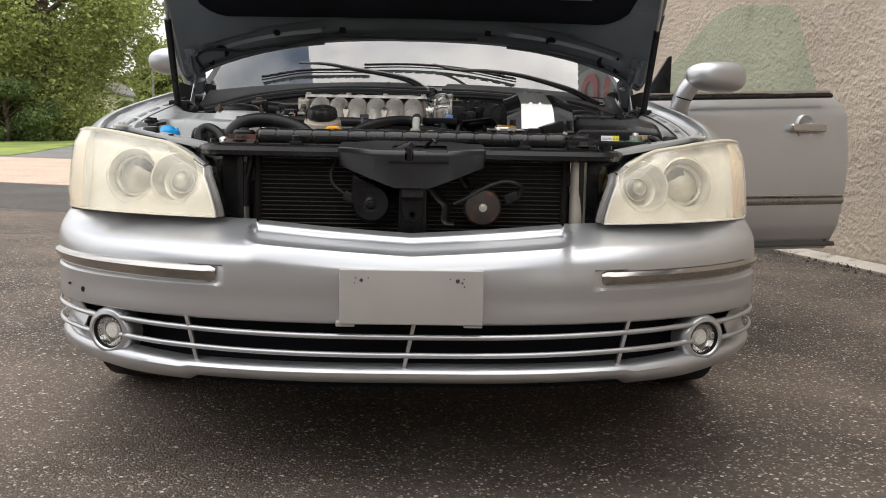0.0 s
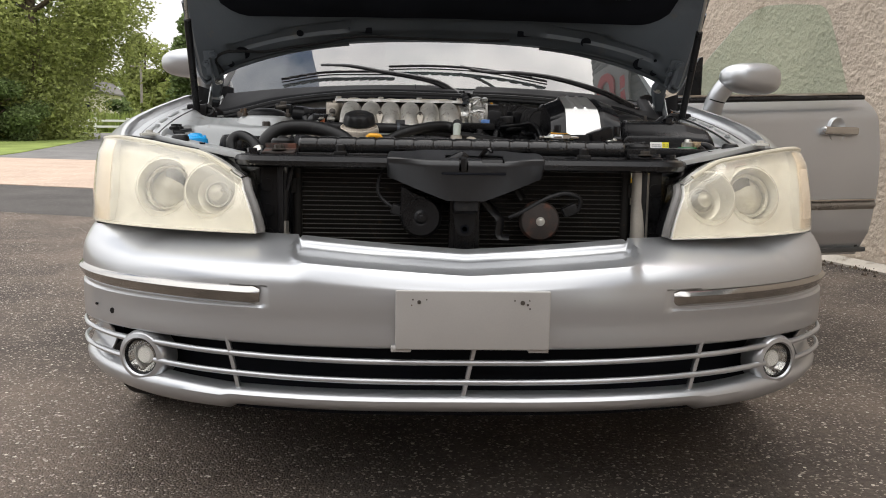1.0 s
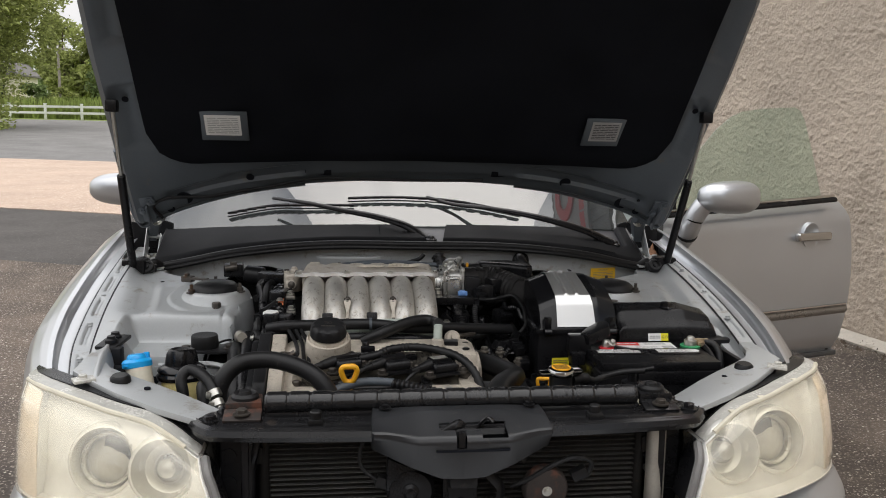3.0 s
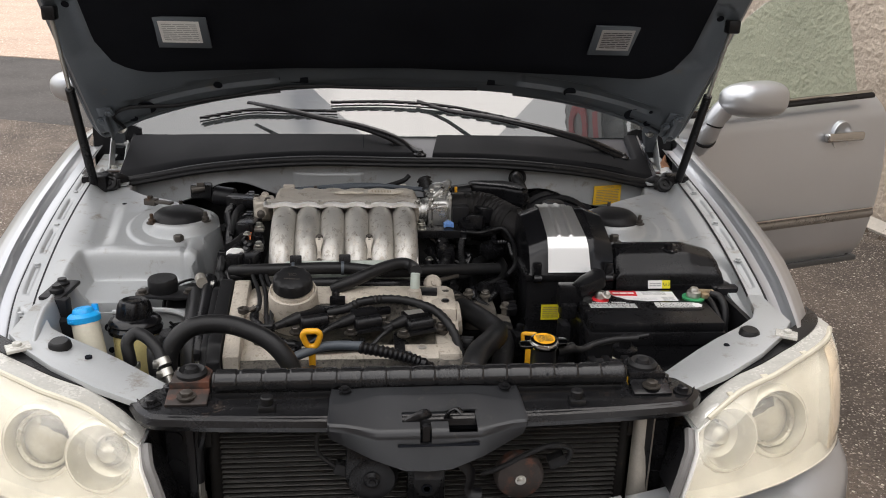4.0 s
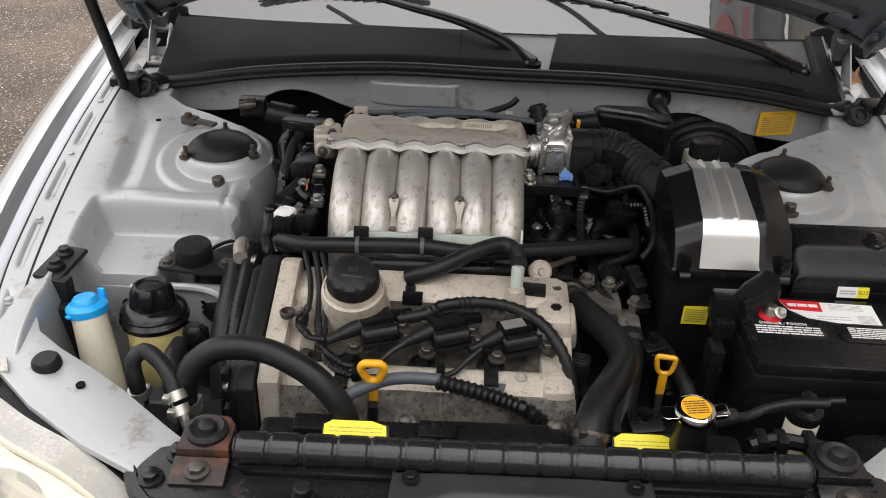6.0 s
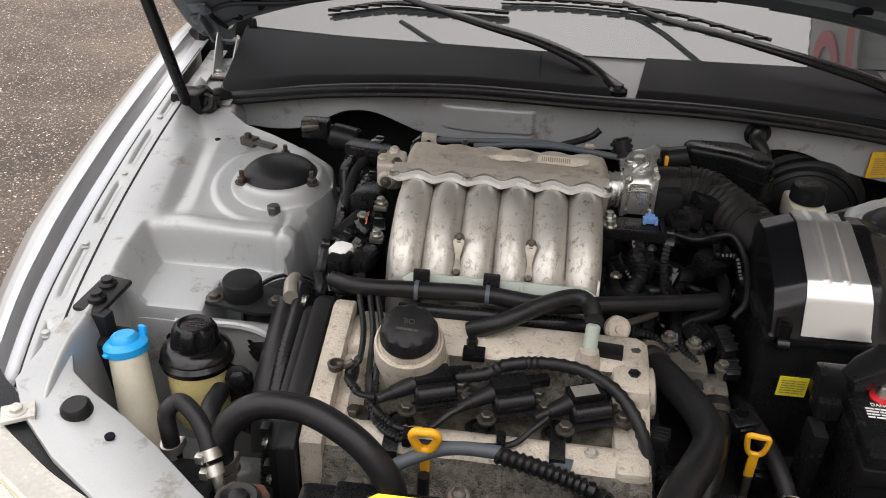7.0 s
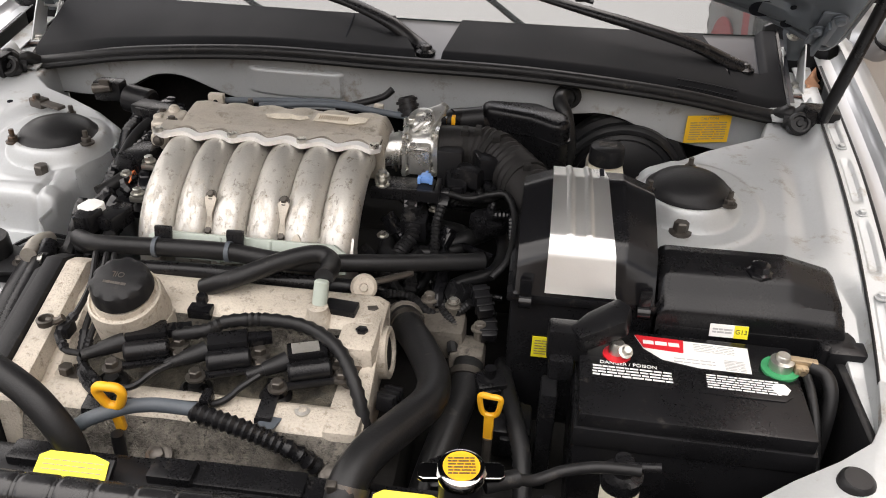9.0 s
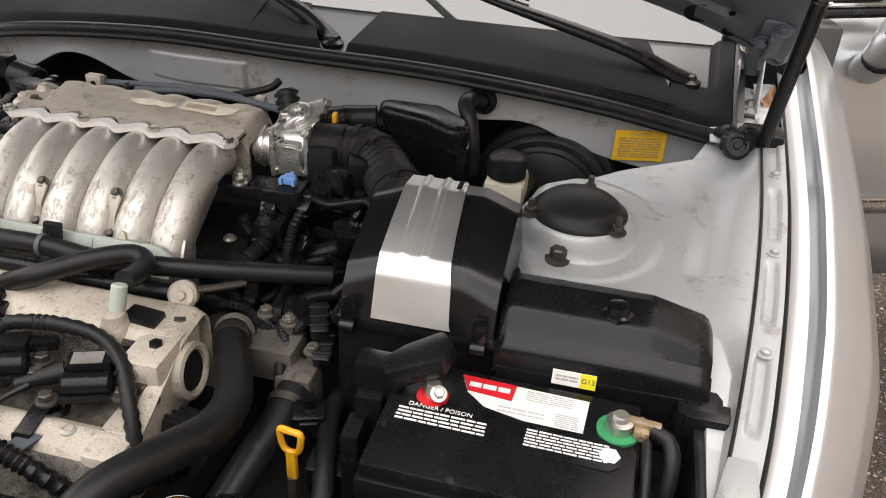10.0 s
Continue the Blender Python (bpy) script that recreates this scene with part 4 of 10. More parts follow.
for sg in (-1, 1):
    bm = B()
    sheet(bm, lambda u, v: fender_skin(sg, u, v), 60, 50, 0.003)
    # gutter inside the lip
    GUT = [(0.026, 0.001), (0.023, -0.010), (0.012, -0.019), (-0.008, -0.019), (-0.018, -0.014)]

    def gutter(u, v):
        y = 0.40 + 1.0 * u
        k = v * 4
        i = min(int(k), 3)
        dx, dz = (GUT[i][c] + (GUT[i + 1][c] - GUT[i][c]) * (k - i) for c in (0, 1))
        dx *= min(1.0, 0.60 + 0.40 * (y - 0.385) / 0.35) if dx > 0 else 1.0
        return (sg * (lip_x(sg, y) + dx), y, ease(y, LIP_Z) + dz)

    sheet(bm, gutter, 40, 8, 0.002)
    part("fender", bm, SILVER, car)
    bm = B()
    tube(bm, [(sg * (lip_x(sg, y) - 0.014), y, ease(y, LIP_Z) - 0.0155) for y in (0.45, 0.6, 0.8, 1.0, 1.2, 1.36)], 0.0028, 8, 5)
    part("gutter_seal", bm, RUBBER, car)
    bm = B()

    def rail(u, v):
        y = 0.42 + 1.0 * u
        x = lip_x(sg, y) - 0.0165 - 0.032 * v
        slot = (u * 6.2) % 1.0
        a = min(1.0, max(0.0, min(slot - 0.14, 0.86 - slot) / 0.05)) * min(1.0, max(0.0, min(v - 0.24, 0.78 - v) / 0.14))
        dip = 0.0045 * a * a * (3 - 2 * a) if 0.05 < u < 0.82 else 0.0
        return (sg * x, y, ease(y, LIP_Z) - 0.014 - dip - 0.004 * v - 0.030 * max(0.0, min(1.0, (y - 1.19) / 0.07)))

    sheet(bm, rail, 130, 14, 0.003)
    part("fender_rail", bm, SILVER_DULL, car, "silver rail with pressed slots")
    for y in (0.54, 0.72, 0.90, 1.08):
        bm = B()
        bolt(bm, (sg * (lip_x(sg, y) - 0.031), y, ease(y, LIP_Z) - 0.017), 0.006, 0.007)
        part("rail_bolt", bm, SILVER_DULL, car)
    # inner fender with its tower
    bm = B()
    XI = [(0.40, 0.60), (0.52, 0.57), (0.6, 0.47), (0.66, 0.452), (0.70, 0.452), (0.76, 0.453), (0.84, 0.450), (0.88, 0.438), (0.94, 0.424), (1.00, 0.436), (1.06, 0.505), (1.12, 0.62), (1.17, 0.67), (1.26, 0.68)] if sg < 0 else \
        [(0.40, 0.660), (0.70, 0.660), (0.745, 0.61), (0.78, 0.44), (0.9, 0.402), (1.0, 0.43), (1.07, 0.53), (1.14, 0.64), (1.26, 0.68)]
    tx, ty = (0.507, 0.935) if sg < 0 else (0.493, 0.918)
    FLOOR = [(0.40, 0.760), (0.84, 0.760), (0.90, 0.770), (1.0, 0.785), (1.26, 0.790)] if sg < 0 else \
        [(0.40, 0.700), (0.6, 0.715), (0.73, 0.742), (0.8, 0.756), (0.86, 0.760), (0.92, 0.772), (1.0, 0.785), (1.26, 0.790)]

    def apron(u, v):
        y = 0.42 + 0.83 * u
        xo, xi = lip_x(sg, y) - 0.049, lerp_table(y, XI)
        zr = ease(y, LIP_Z) - 0.020
        zf = lerp_table(y, FLOOR)
        vv = v / 0.8
        if v <= 0.8:
            x = xo + (xi - xo) * vv
            k = min(1.0, vv * 3.2)
            k = k * k * (3 - 2 * k)
            z = zr + (zf - zr) * k
            fade = lambda a: (lambda q: q * q * (3 - 2 * q))(max(0.0, min(1.0, a)))
            if sg < 0:
                # sunken pocket before the tower: a steep riser, a sloping outer side, a flat floor that ends at the bottles
                pocket = fade((0.800 - y) / 0.026) * fade((0.690 - 0.10 * max(0, 0.72 - y) - x) / (0.034 if y > 0.67 else 0.050))
                deep = 0.698 - 0.25 * fade((0.662 - y) / 0.012)
                deep -= 0.14 * fade((0.555 - x) / 0.015) * fade((0.742 - y) / 0.012) * fade((y - 0.62) / 0.03)
                z += (deep - z) * pocket
                # bead along the riser's upper edge
                z += 0.005 * fade(1 - abs(y - 0.812) / 0.016) * fade((0.665 - x) / 0.03)
                # grooved inner shoulder
                z -= 0.006 * fade(1 - abs(x - 0.474) / 0.010) * fade((0.86 - y) / 0.02) * fade((y - 0.68) / 0.02)
            # a sharp diagonal crease, and a step down beside the tower
            z -= 0.010 * fade(1 - abs((x - 0.652) - 0.10 * (y - 0.80)) / 0.030) * fade((y - 0.79) / 0.10) * fade((1.06 - y) / 0.06)
            z -= 0.004 * fade((math.hypot((x - tx), (y - ty)) - 0.105) / 0.012) * fade((0.17 - math.hypot((x - tx), (y - ty))) / 0.05)
            # raised ring round the tower, a fold running to the back
            d = math.hypot(x - tx, y - ty) / 0.095
            k = max(0.0, min(1.0, (0.86 - d) / 0.18))
            z += (0.790 - z) * k * k * (3 - 2 * k)
            if vv > 0.93:
                z -= 0.012 * ((vv - 0.93) / 0.07) ** 2
        else:
            w = (v - 0.8) / 0.2
            x = xi - 0.010 * min(1, w * 6)
            zf = 0.558 if sg < 0 and 0.662 < y < 0.755 else 0.448 if sg < 0 and y <= 0.662 else zf
            z = zf - 0.012 - (zf - 0.35) * w
            if math.hypot(x - tx, y - ty) < 0.10:
                z += (0.790 - zf) * (1 - w)
        return (sg * x, y, z)

    sheet(bm, apron, 300, 200, 0.003)
    inner = part("inner_fender", bm, SILVER_DULL, car, "grey painted inner fender with a strut tower")
    bm = B()
    tube(bm, [(sg * (lip_x(sg, y) - 0.049), y, ease(y, LIP_Z) - 0.017) for y in (0.50, 0.6, 0.8, 1.0, 1.2)], 0.0022, 6, 6)
    part("seam_sealer", bm, RUBBER, car)
    bm = B()
    m = Matrix.Translation((sg * tx, ty, 0.790))
    lathe(bm, [(0.062, -0.006), (0.064, 0.002), (0.058, 0.005), (0.055, 0.011), (0.046, 0.018), (0.028, 0.023), (0.012, 0.025), (0, 0.025)], m, 40)
    part("strut_cap", bm, BLACK_DUSTY, car, "dusty black rubber strut cap")
    for a in (82, 202, 322) if sg > 0 else (98, 218, 338):
        bm = B()
        p = Vector((sg * tx + 0.066 * math.cos(radians(a)), ty + 0.066 * math.sin(radians(a)), 0.790))
        bolt(bm, p, 0.008, 0.011)
        rod(bm, p, p + Vector((0, 0, 0.022)), 0.0045, 8, 0.004)
        part("strut_nut", bm, BOLT, car)
    bm = B()
    p = Vector((-0.495, 0.852, 0.757)) if sg < 0 else Vector((0.477, 0.842, 0.757))
    bolt(bm, p, 0.011, 0.020)
    part("bracket_bolt", bm, BOLT, car)
    if sg < 0:
        for x, y, r in ((-0.652, 0.718, 0.006), (-0.617, 0.714, 0.009), (-0.657, 1.05, 0.005), (-0.712, 0.765, 0.006)):
            bm = B()
            z = 0.6995 if y < 0.73 else 0.790 if y > 0.9 else 0.760
            rod(bm, (x, y, z - 0.004), (x, y, z), r, 14)
            part("panel_hole", bm, PAD_VOID, inner)
    # upper cross panel beside the headlight
    bm = B()
    OUT = [(0.702, 0.43), (0.704, 0.56), (0.676, 0.56), (0.658, 0.49), (0.640, 0.458), (0.602, 0.432), (0.55, 0.405), (0.50, 0.374), (0.43, 0.324), (0.405, 0.308), (0.42, 0.264), (0.445, 0.246), (0.52, 0.277), (0.60, 0.325), (0.66, 0.375)]
    pts = [(sg * x, y) for x, y in OUT]
    prism(bm, pts if sg > 0 else pts[::-1], 0.012, Matrix.Translation((0, 0.010, 0.682)), 0.003)
    for v in bm.verts:
        v.co.z += 0.045 * max(0, min(1, (abs(v.co.x) - 0.40) / 0.26))
    part("cross_panel", bm, SILVER_DULL, car, "silver panel behind the headlight")
    bm = B()
    rod(bm, (sg * 0.609, 0.412, 0.716), (sg * 0.609, 0.410, 0.738), 0.020, 20, 0.018, 0.004)
    lathe(bm, [(0.021, 0), (0.021, 0.004), (0.014, 0.006)], Matrix.Translation((sg * 0.609, 0.410, 0.719)), 20)
    part("hood_bumper", bm, RUBBER, car, "black rubber hood stop")
    bm = B()
    rod(bm, (sg * 0.555, 0.382, 0.718), (sg * 0.555, 0.382, 0.7215), 0.006, 12)
    part("drain_hole", bm, PAD_VOID, car)
    bm = B()
    rbox(bm, (0.038, 0.030, 0.006), Matrix.Translation((sg * 0.667, 0.387, 0.737)) @ Matrix.Rotation(-sg * 0.5, 4, "Z"), 0.002)
    bolt(bm, (sg * 0.668, 0.387, 0.739), 0.008, 0.008)
    part("lamp_bracket", bm, RIM, car)
    # struts that hold the hood up
    low = Vector((-0.752 if sg < 0 else 0.742, 1.150 if sg < 0 else 1.168, 0.812))
    top = Vector((-0.738 if sg < 0 else 0.738, 0.943 if sg < 0 else 0.952, 1.233))
    bm = B()
    mid = low.lerp(top, 0.60)
    rod(bm, low, mid, 0.0105, 16, bev=0.002)
    strut = part("gas_strut", bm, BLACK, car, "black gas strut holding up the hood")
    bm = B()
    rod(bm, mid, top, 0.0048, 12)
    part("piston_rod", bm, STEEL, strut)
    bm = B()
    rbox(bm, (0.06, 0.05, 0.045), Matrix.Translation((low.x, low.y + 0.02, 0.808)), 0.008)
    part("strut_foot", bm, BLACK, strut)
    bm = B()
    rbox(bm, (0.028, 0.03, 0.03), Matrix.Translation(top), 0.006)
    part("strut_head", bm, BLACK, strut)
    # shelf behind the strut, and a black panel standing in for the shaded void
    hx = 0.731 if sg > 0 else 0.745
    bm = B()
    sheet(bm, lambda u, v: (sg * (hx - 0.062 + (lip_x(sg, 1.19 + 0.25 * u) - 0.02 - hx + 0.062) * v), 1.19 + 0.25 * u, 0.797 + 0.004 * u + 0.004 * math.sin(9 * u)), 12, 8, 0.003)
    part("hinge_shelf", bm, SILVER_DULL, car, "silver shelf under the hood hinge")
    bm = B()
    sheet(bm, lambda u, v: (sg * (hx - 0.05 + 0.125 * u), 1.425 + 0.012 * math.sin(5 * u), 0.79 + (0.105 + 0.006 * math.sin(8 * u)) * v), 14, 8, 0.006)
    part("corner_void_panel", bm, BLACK, car, "black panel added for the dark void behind the hinge")
    # hood hinge: a base with two upright ears, and the arm between them
    bm = B()
    UYZ = Matrix(((0, 0, 1, 0), (1, 0, 0, 0), (0, 1, 0, 0), (0, 0, 0, 1)))
    prism(bm, [(1.318, 0.803), (1.372, 0.803), (1.396, 0.846), (1.398, 0.864), (1.386, 0.870), (1.352, 0.838)], 0.003, Matrix.Translation((sg * (hx - 0.019) - 0.0015, 0, 0)) @ UYZ, 0.0008)
    prism(bm, [(1.312, 0.803), (1.368, 0.803), (1.408, 0.872), (1.410, 0.892), (1.396, 0.902), (1.380, 0.893), (1.346, 0.850)], 0.003, Matrix.Translation((sg * (hx + 0.017) - 0.0015, 0, 0)) @ UYZ, 0.0008)
    rbox(bm, (0.046, 0.064, 0.004), Matrix.Translation((sg * hx, 1.345, 0.804)), 0.0012)
    rod(bm, (sg * (hx - 0.022), 1.388, 0.858), (sg * (hx + 0.022), 1.388, 0.862), 0.006, 12)
    hinge = part("hood_hinge", bm, SILVER_DULL, car, "silver hood hinge with two ears and a rusty foot")
    for dx, dy in ((-0.008, -0.012), (0.009, 0.012)):
        bm = B()
        bolt(bm, (sg * hx + dx, 1.340 + dy, 0.806), 0.0075, 0.008)
        part("hinge_bolt", bm, STEEL, hinge)
    bm = B()
    rbox(bm, (0.062, 0.074, 0.0025), Matrix.Translation((sg * hx, 1.344, 0.8015)), 0.001)
    part("hinge_foot", bm, RUST, hinge, "rust-stained hinge foot")
    bm = B()
    ARM = [(0.004, 1.392, 0.846, 0.013), (0.000, 1.378, 0.868, 0.016), (-0.010, 1.352, 0.898, 0.021), (-0.012, 1.330, 0.917, 0.024), (-0.004, 1.295, 0.941, 0.022), (0.000, 1.255, 0.968, 0.018)]

    def arm(u, v):
        k = u * (len(ARM) - 1)
        i = min(int(k), len(ARM) - 2)
        a = [ARM[i][c] + (ARM[i + 1][c] - ARM[i][c]) * (k - i) for c in range(4)]
        e = 2 * v - 1
        return (sg * (hx + a[0] + a[3] * e), a[1] + 0.008 * max(0, abs(e) - 0.7) / 0.3, a[2] + 0.010 * max(0, abs(e) - 0.7) / 0.3)

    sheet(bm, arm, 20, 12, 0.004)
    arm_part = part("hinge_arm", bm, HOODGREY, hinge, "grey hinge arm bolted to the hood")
    for p in ((sg * (hx - 0.020), 1.338, 0.908), (sg * (hx + 0.002), 1.292, 0.940)):
        bm = B()
        bolt(bm, p, 0.0085, 0.009, (0, -0.6, 0.6))
        part("arm_bolt", bm, STEEL, hinge)
    bm = B()
    tube(bm, [(sg * (hx + 0.000), 1.262, 0.978), (sg * (hx + 0.002), 1.258, 0.966), (sg * (hx + 0.010), 1.256, 0.963), (sg * (hx + 0.019), 1.256, 0.965), (sg * (hx + 0.021), 1.260, 0.977)], 0.0022, 6, 5)
    part("wire_clip", bm, STEEL, hinge)
    bm = B()
    ex = 0.700 if sg > 0 else 0.714
    tube(bm, [(sg * (ex - 0.022), 1.222, 0.796), (sg * (ex - 0.006), 1.205, 0.812), (sg * (ex + 0.006), 1.200, 0.806), (sg * (ex + 0.020), 1.192, 0.822), (sg * (ex + 0.034), 1.185, 0.812)], 0.0135, 10, 5, flat=0.8)
    tube(bm, [(sg * (ex - 0.012), 1.19, 0.800), (sg * (ex + 0.010), 1.180, 0.803), (sg * (ex + 0.034), 1.172, 0.806)], 0.012, 10, 5)
    lathe(bm, [(0.019, -0.012), (0.020, 0.004), (0.017, 0.008), (0.013, 0.008), (0.012, 0.003), (0.006, 0.003), (0.005, 0.006), (0, 0.006)], Matrix.Translation((sg * (ex + 0.006), 1.165, 0.807)) @ Matrix.Rotation(radians(52), 4, "X"), 20)
    part("strut_boot", bm, RUBBER, car, "torn black rubber boot at the strut's foot")

bm = B()
sheet(bm, lambda u, v: (0.768 + 0.028 * (u - 0.5) + 0.004 * math.sin(7 * v), 1.345 + 0.020 * (v - 0.5), 0.808 + 0.034 * v * (1 - 0.7 * abs(2 * u - 1)) + 0.004 * math.sin(9 * u + 4 * v)), 10, 8, 0.0006)
tagged(part("dry_leaf", bm, surface("dry_leaf", (0.40, 0.21, 0.12), 0.7, 0.0, 0.3, 60, 300, 0.2)), "crumpled dry brown leaf beside the hood hinge", "leaf")

# ---- raised hood ----
HOOD_UP = radians(48.4)


def hood_at(x, s, n):
    """A point of the raised hood: s metres forward from its hinge line, n along its outer normal."""
    return Vector((x, 1.2955 - math.cos(HOOD_UP) * s + math.sin(HOOD_UP) * n, 0.903 + math.sin(HOOD_UP) * s + math.cos(HOOD_UP) * n))


def hood_half(s):
    return lerp_table(s, [(-0.02, 0.738), (0.0, 0.756), (0.02, 0.767), (0.06, 0.773), (0.2, 0.774), (0.6, 0.773), (0.8, 0.765), (1.05, 0.725), (1.18, 0.67)])


def rear_s(x):
    return 0.124 - 0.112 * (abs(x) / 0.745) ** 3.2 - 0.012 * max(0.0, (abs(x) - 0.66) / 0.085) ** 2


def crown(x, s):
    return 0.070 * (1 - (abs(x) / 0.76) ** 2) - 0.035 * max(0, (s - 0.8) / 0.38) ** 2


def hood_outer(u, v):
    x0 = 2 * u - 1
    s = rear_s(x0 * 0.745) + (1.18 - 0.05 * x0 * x0 - rear_s(x0 * 0.745)) * v
    x = x0 * hood_half(s)
    return hood_at(x, s, crown(x, s) + 0.012)


bm = B()
sheet(bm, hood_outer, 48, 40, 0.002)
hood = part("hood", bm, SILVER, car, "raised silver hood")


def hood_inner(u, v):
    x0 = 2 * u - 1
    s0 = rear_s(x0 * 0.745) + 0.004
    s = s0 + (1.165 - 0.05 * x0 * x0 - s0) * v
    x = x0 * (hood_half(s) - 0.004)
    n = crown(x, s) - 0.004
    e = min(1.0, min((s - s0) / 0.03, (hood_half(s) - abs(x)) / 0.022))
    n -= 0.024 * e * e * (3 - 2 * e)
    # pressed hollows of the frame
    side = hood_half(s) - abs(x)
    if 0.05 < side < 0.085 and 0.30 < s < 1.0 and (s * 3.1) % 1 < 0.62:
        n += 0.009
    if 0.30 < abs(x) < 0.66 and 0.040 < s - s0 - 0.02 < 0.075:
        n += 0.008
    if abs(x) < 0.42 and 0.028 < s - s0 < 0.05:
        n += 0.006
    return hood_at(x, s, n)


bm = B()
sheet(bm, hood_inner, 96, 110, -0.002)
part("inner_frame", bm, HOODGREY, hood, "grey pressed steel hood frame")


def pad_edge(x):
    return 0.235 + 0.022 * (abs(x) / 0.6) ** 2


PADW = 0.682


def pad_skin(u, v):
    x0 = 2 * u - 1
    s = 0.0
    r = 0.11
    x = x0 * PADW
    s0 = pad_edge(x)
    over = max(0.0, (abs(x) - (PADW - r)) / r)
    s0 += r * (1 - math.sqrt(max(0.0, 1 - over * over)))
    s = s0 + (1.06 - s0) * v
    xx = x * min(1.0, (hood_half(s) - 0.068) / PADW)
    return hood_at(xx, s, crown(xx, s) - 0.030 - 0.006 * min(1, min(v * 25, (1 - abs(x0)) * 25)) + 0.003 * noise.noise(Vector((xx * 7, s * 7, 0))))


bm = B()
sheet(bm, pad_skin, 60, 50, -0.006)
part("insulation_pad", bm, PAD_VOID, hood, "black felt insulation pad")


def hood_frame_at(x, s, n):
    p = hood_at(x, s, n)
    z = hood_at(x, s, n - 1) - p
    y = hood_at(x, s + 1, n) - p
    xx = y.cross(z)
    return Matrix(((xx.x, y.x, z.x, p.x), (xx.y, y.y, z.y, p.y), (xx.z, y.z, z.z, p.z), (0, 0, 0, 1)))


for sg, w, seed in ((-1, 0.088, 5), (1, 0.078, 9)):
    m = hood_frame_at(sg * 0.494, 0.388, crown(0.494, 0.388) - 0.046)
    bm = B()
    rbox(bm, (w + 0.034, 0.095, 0.004), m, 0.001)
    lab = part("label_patch", bm, HOODGREY, hood, "worn grey backing patch")
    bm = B()
    rbox(bm, (w, 0.066, 0.001), m @ Matrix.Translation((0, 0.004, 0.0028)), 0)
    part("information_label", bm, WHITE if sg < 0 else GREYINK, hood, "printed paper information label")
    bm = B()
    bars(bm, m @ Matrix.Translation((0, 0.004, 0.0036)), w * 0.88, 0.054, 9, seed, 0.35, 3)
    part("label_print", bm, GREYINK if sg < 0 else INK, hood)
for x, s, r in ((0.437, 0.172, 0.016), (-0.445, 0.182, 0.011), (0.616, 0.112, 0.022), (-0.624, 0.122, 0.022), (0.665, 0.085, 0.012), (-0.665, 0.085, 0.012), (0.66, 0.13, 0.005), (-0.66, 0.13, 0.005), (0.712, 0.48, 0.008), (-0.712, 0.48, 0.008), (-0.12, 0.192, 0.005), (0.12, 0.195, 0.005)):
    bm = B()
    m = hood_frame_at(x, s, crown(x, s) - 0.027)
    lathe(bm, [(0, 0), (r, 0), (r, 0.002), (0, 0.002)], m, 18)
    part("frame_opening", bm, PAD_VOID, hood)
for x in (-0.262, 0.258):
    bm = B()
    m = hood_frame_at(x, 0.187, crown(x, 0.187) - 0.027)
    rbox(bm, (0.072, 0.022, 0.004), m, 0.002)
    part("frame_opening", bm, PAD_VOID, hood)
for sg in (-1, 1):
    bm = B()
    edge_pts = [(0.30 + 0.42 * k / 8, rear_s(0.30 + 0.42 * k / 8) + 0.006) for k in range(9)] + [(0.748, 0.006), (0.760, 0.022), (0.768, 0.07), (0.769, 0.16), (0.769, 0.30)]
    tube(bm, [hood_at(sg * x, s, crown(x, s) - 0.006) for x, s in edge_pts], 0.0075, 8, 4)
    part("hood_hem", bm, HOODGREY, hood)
    bm = B()
    m = hood_frame_at(sg * 0.722, 0.095, crown(0.703, 0.085) - 0.034)
    rbox(bm, (0.036, 0.095, 0.005), m, 0.002)
    rbox(bm, (0.006, 0.085, 0.018), m @ Matrix.Translation((0, -0.02, 0.008)), 0.002)
    bolt(bm, m @ Vector((0.012, 0.035, 0.004)), 0.009, 0.009, tuple(m.to_3x3() @ Vector((0, 0, 1))))
    bolt(bm, m @ Vector((-0.012, 0.0, 0.004)), 0.009, 0.009, tuple(m.to_3x3() @ Vector((0, 0, 1))))
    part("hinge_bracket", bm, HOODGREY, hood, "grey hinge bracket bolted to the hood")
bm = B()
tube(bm, [hood_at(x, s, crown(x, s) - 0.034) for x, s in ((-0.69, 0.06), (-0.705, 0.11), (-0.66, 0.135), (-0.56, 0.125), (-0.48, 0.135), (-0.40, 0.145), (-0.3, 0.165), (-0.22, 0.168), (-0.1, 0.16), (0.05, 0.158), (0.2, 0.165))], 0.0045, 8, 5)
part("washer_hose", bm, RUBBER, hood)

# ---- cowl, windshield, wipers, firewall ----
COWL_Y = [(0, 1.166), (0.35, 1.172), (0.55, 1.196), (0.70, 1.235)]
COWL_Z = [(0, 0.868), (0.2, 0.866), (0.35, 0.857), (0.55, 0.829), (0.70, 0.785)]
def cowl_z(x):
    """Height of the cowl's front edge; a little higher on the passenger's side."""
    return ease(abs(x), COWL_Z) + (0.006 * min(1.0, -x / 0.25) if x < 0 else 0.0)


GLASS_Y = lambda x: 1.308 + 0.13 * (x / 0.72) ** 2
GLASS_Z = lambda x: 0.902 - 0.027 * (x / 0.72) ** 2


def cowl(u, v):
    x = -0.725 + 1.45 * u
    a, b = Vector((x, ease(abs(x), COWL_Y), cowl_z(x))), Vector((x, GLASS_Y(x) + 0.004, GLASS_Z(x) - 0.004))
    p = a.lerp(b, v)
    p.z -= 0.003 * math.sin(math.pi * v)
    return p


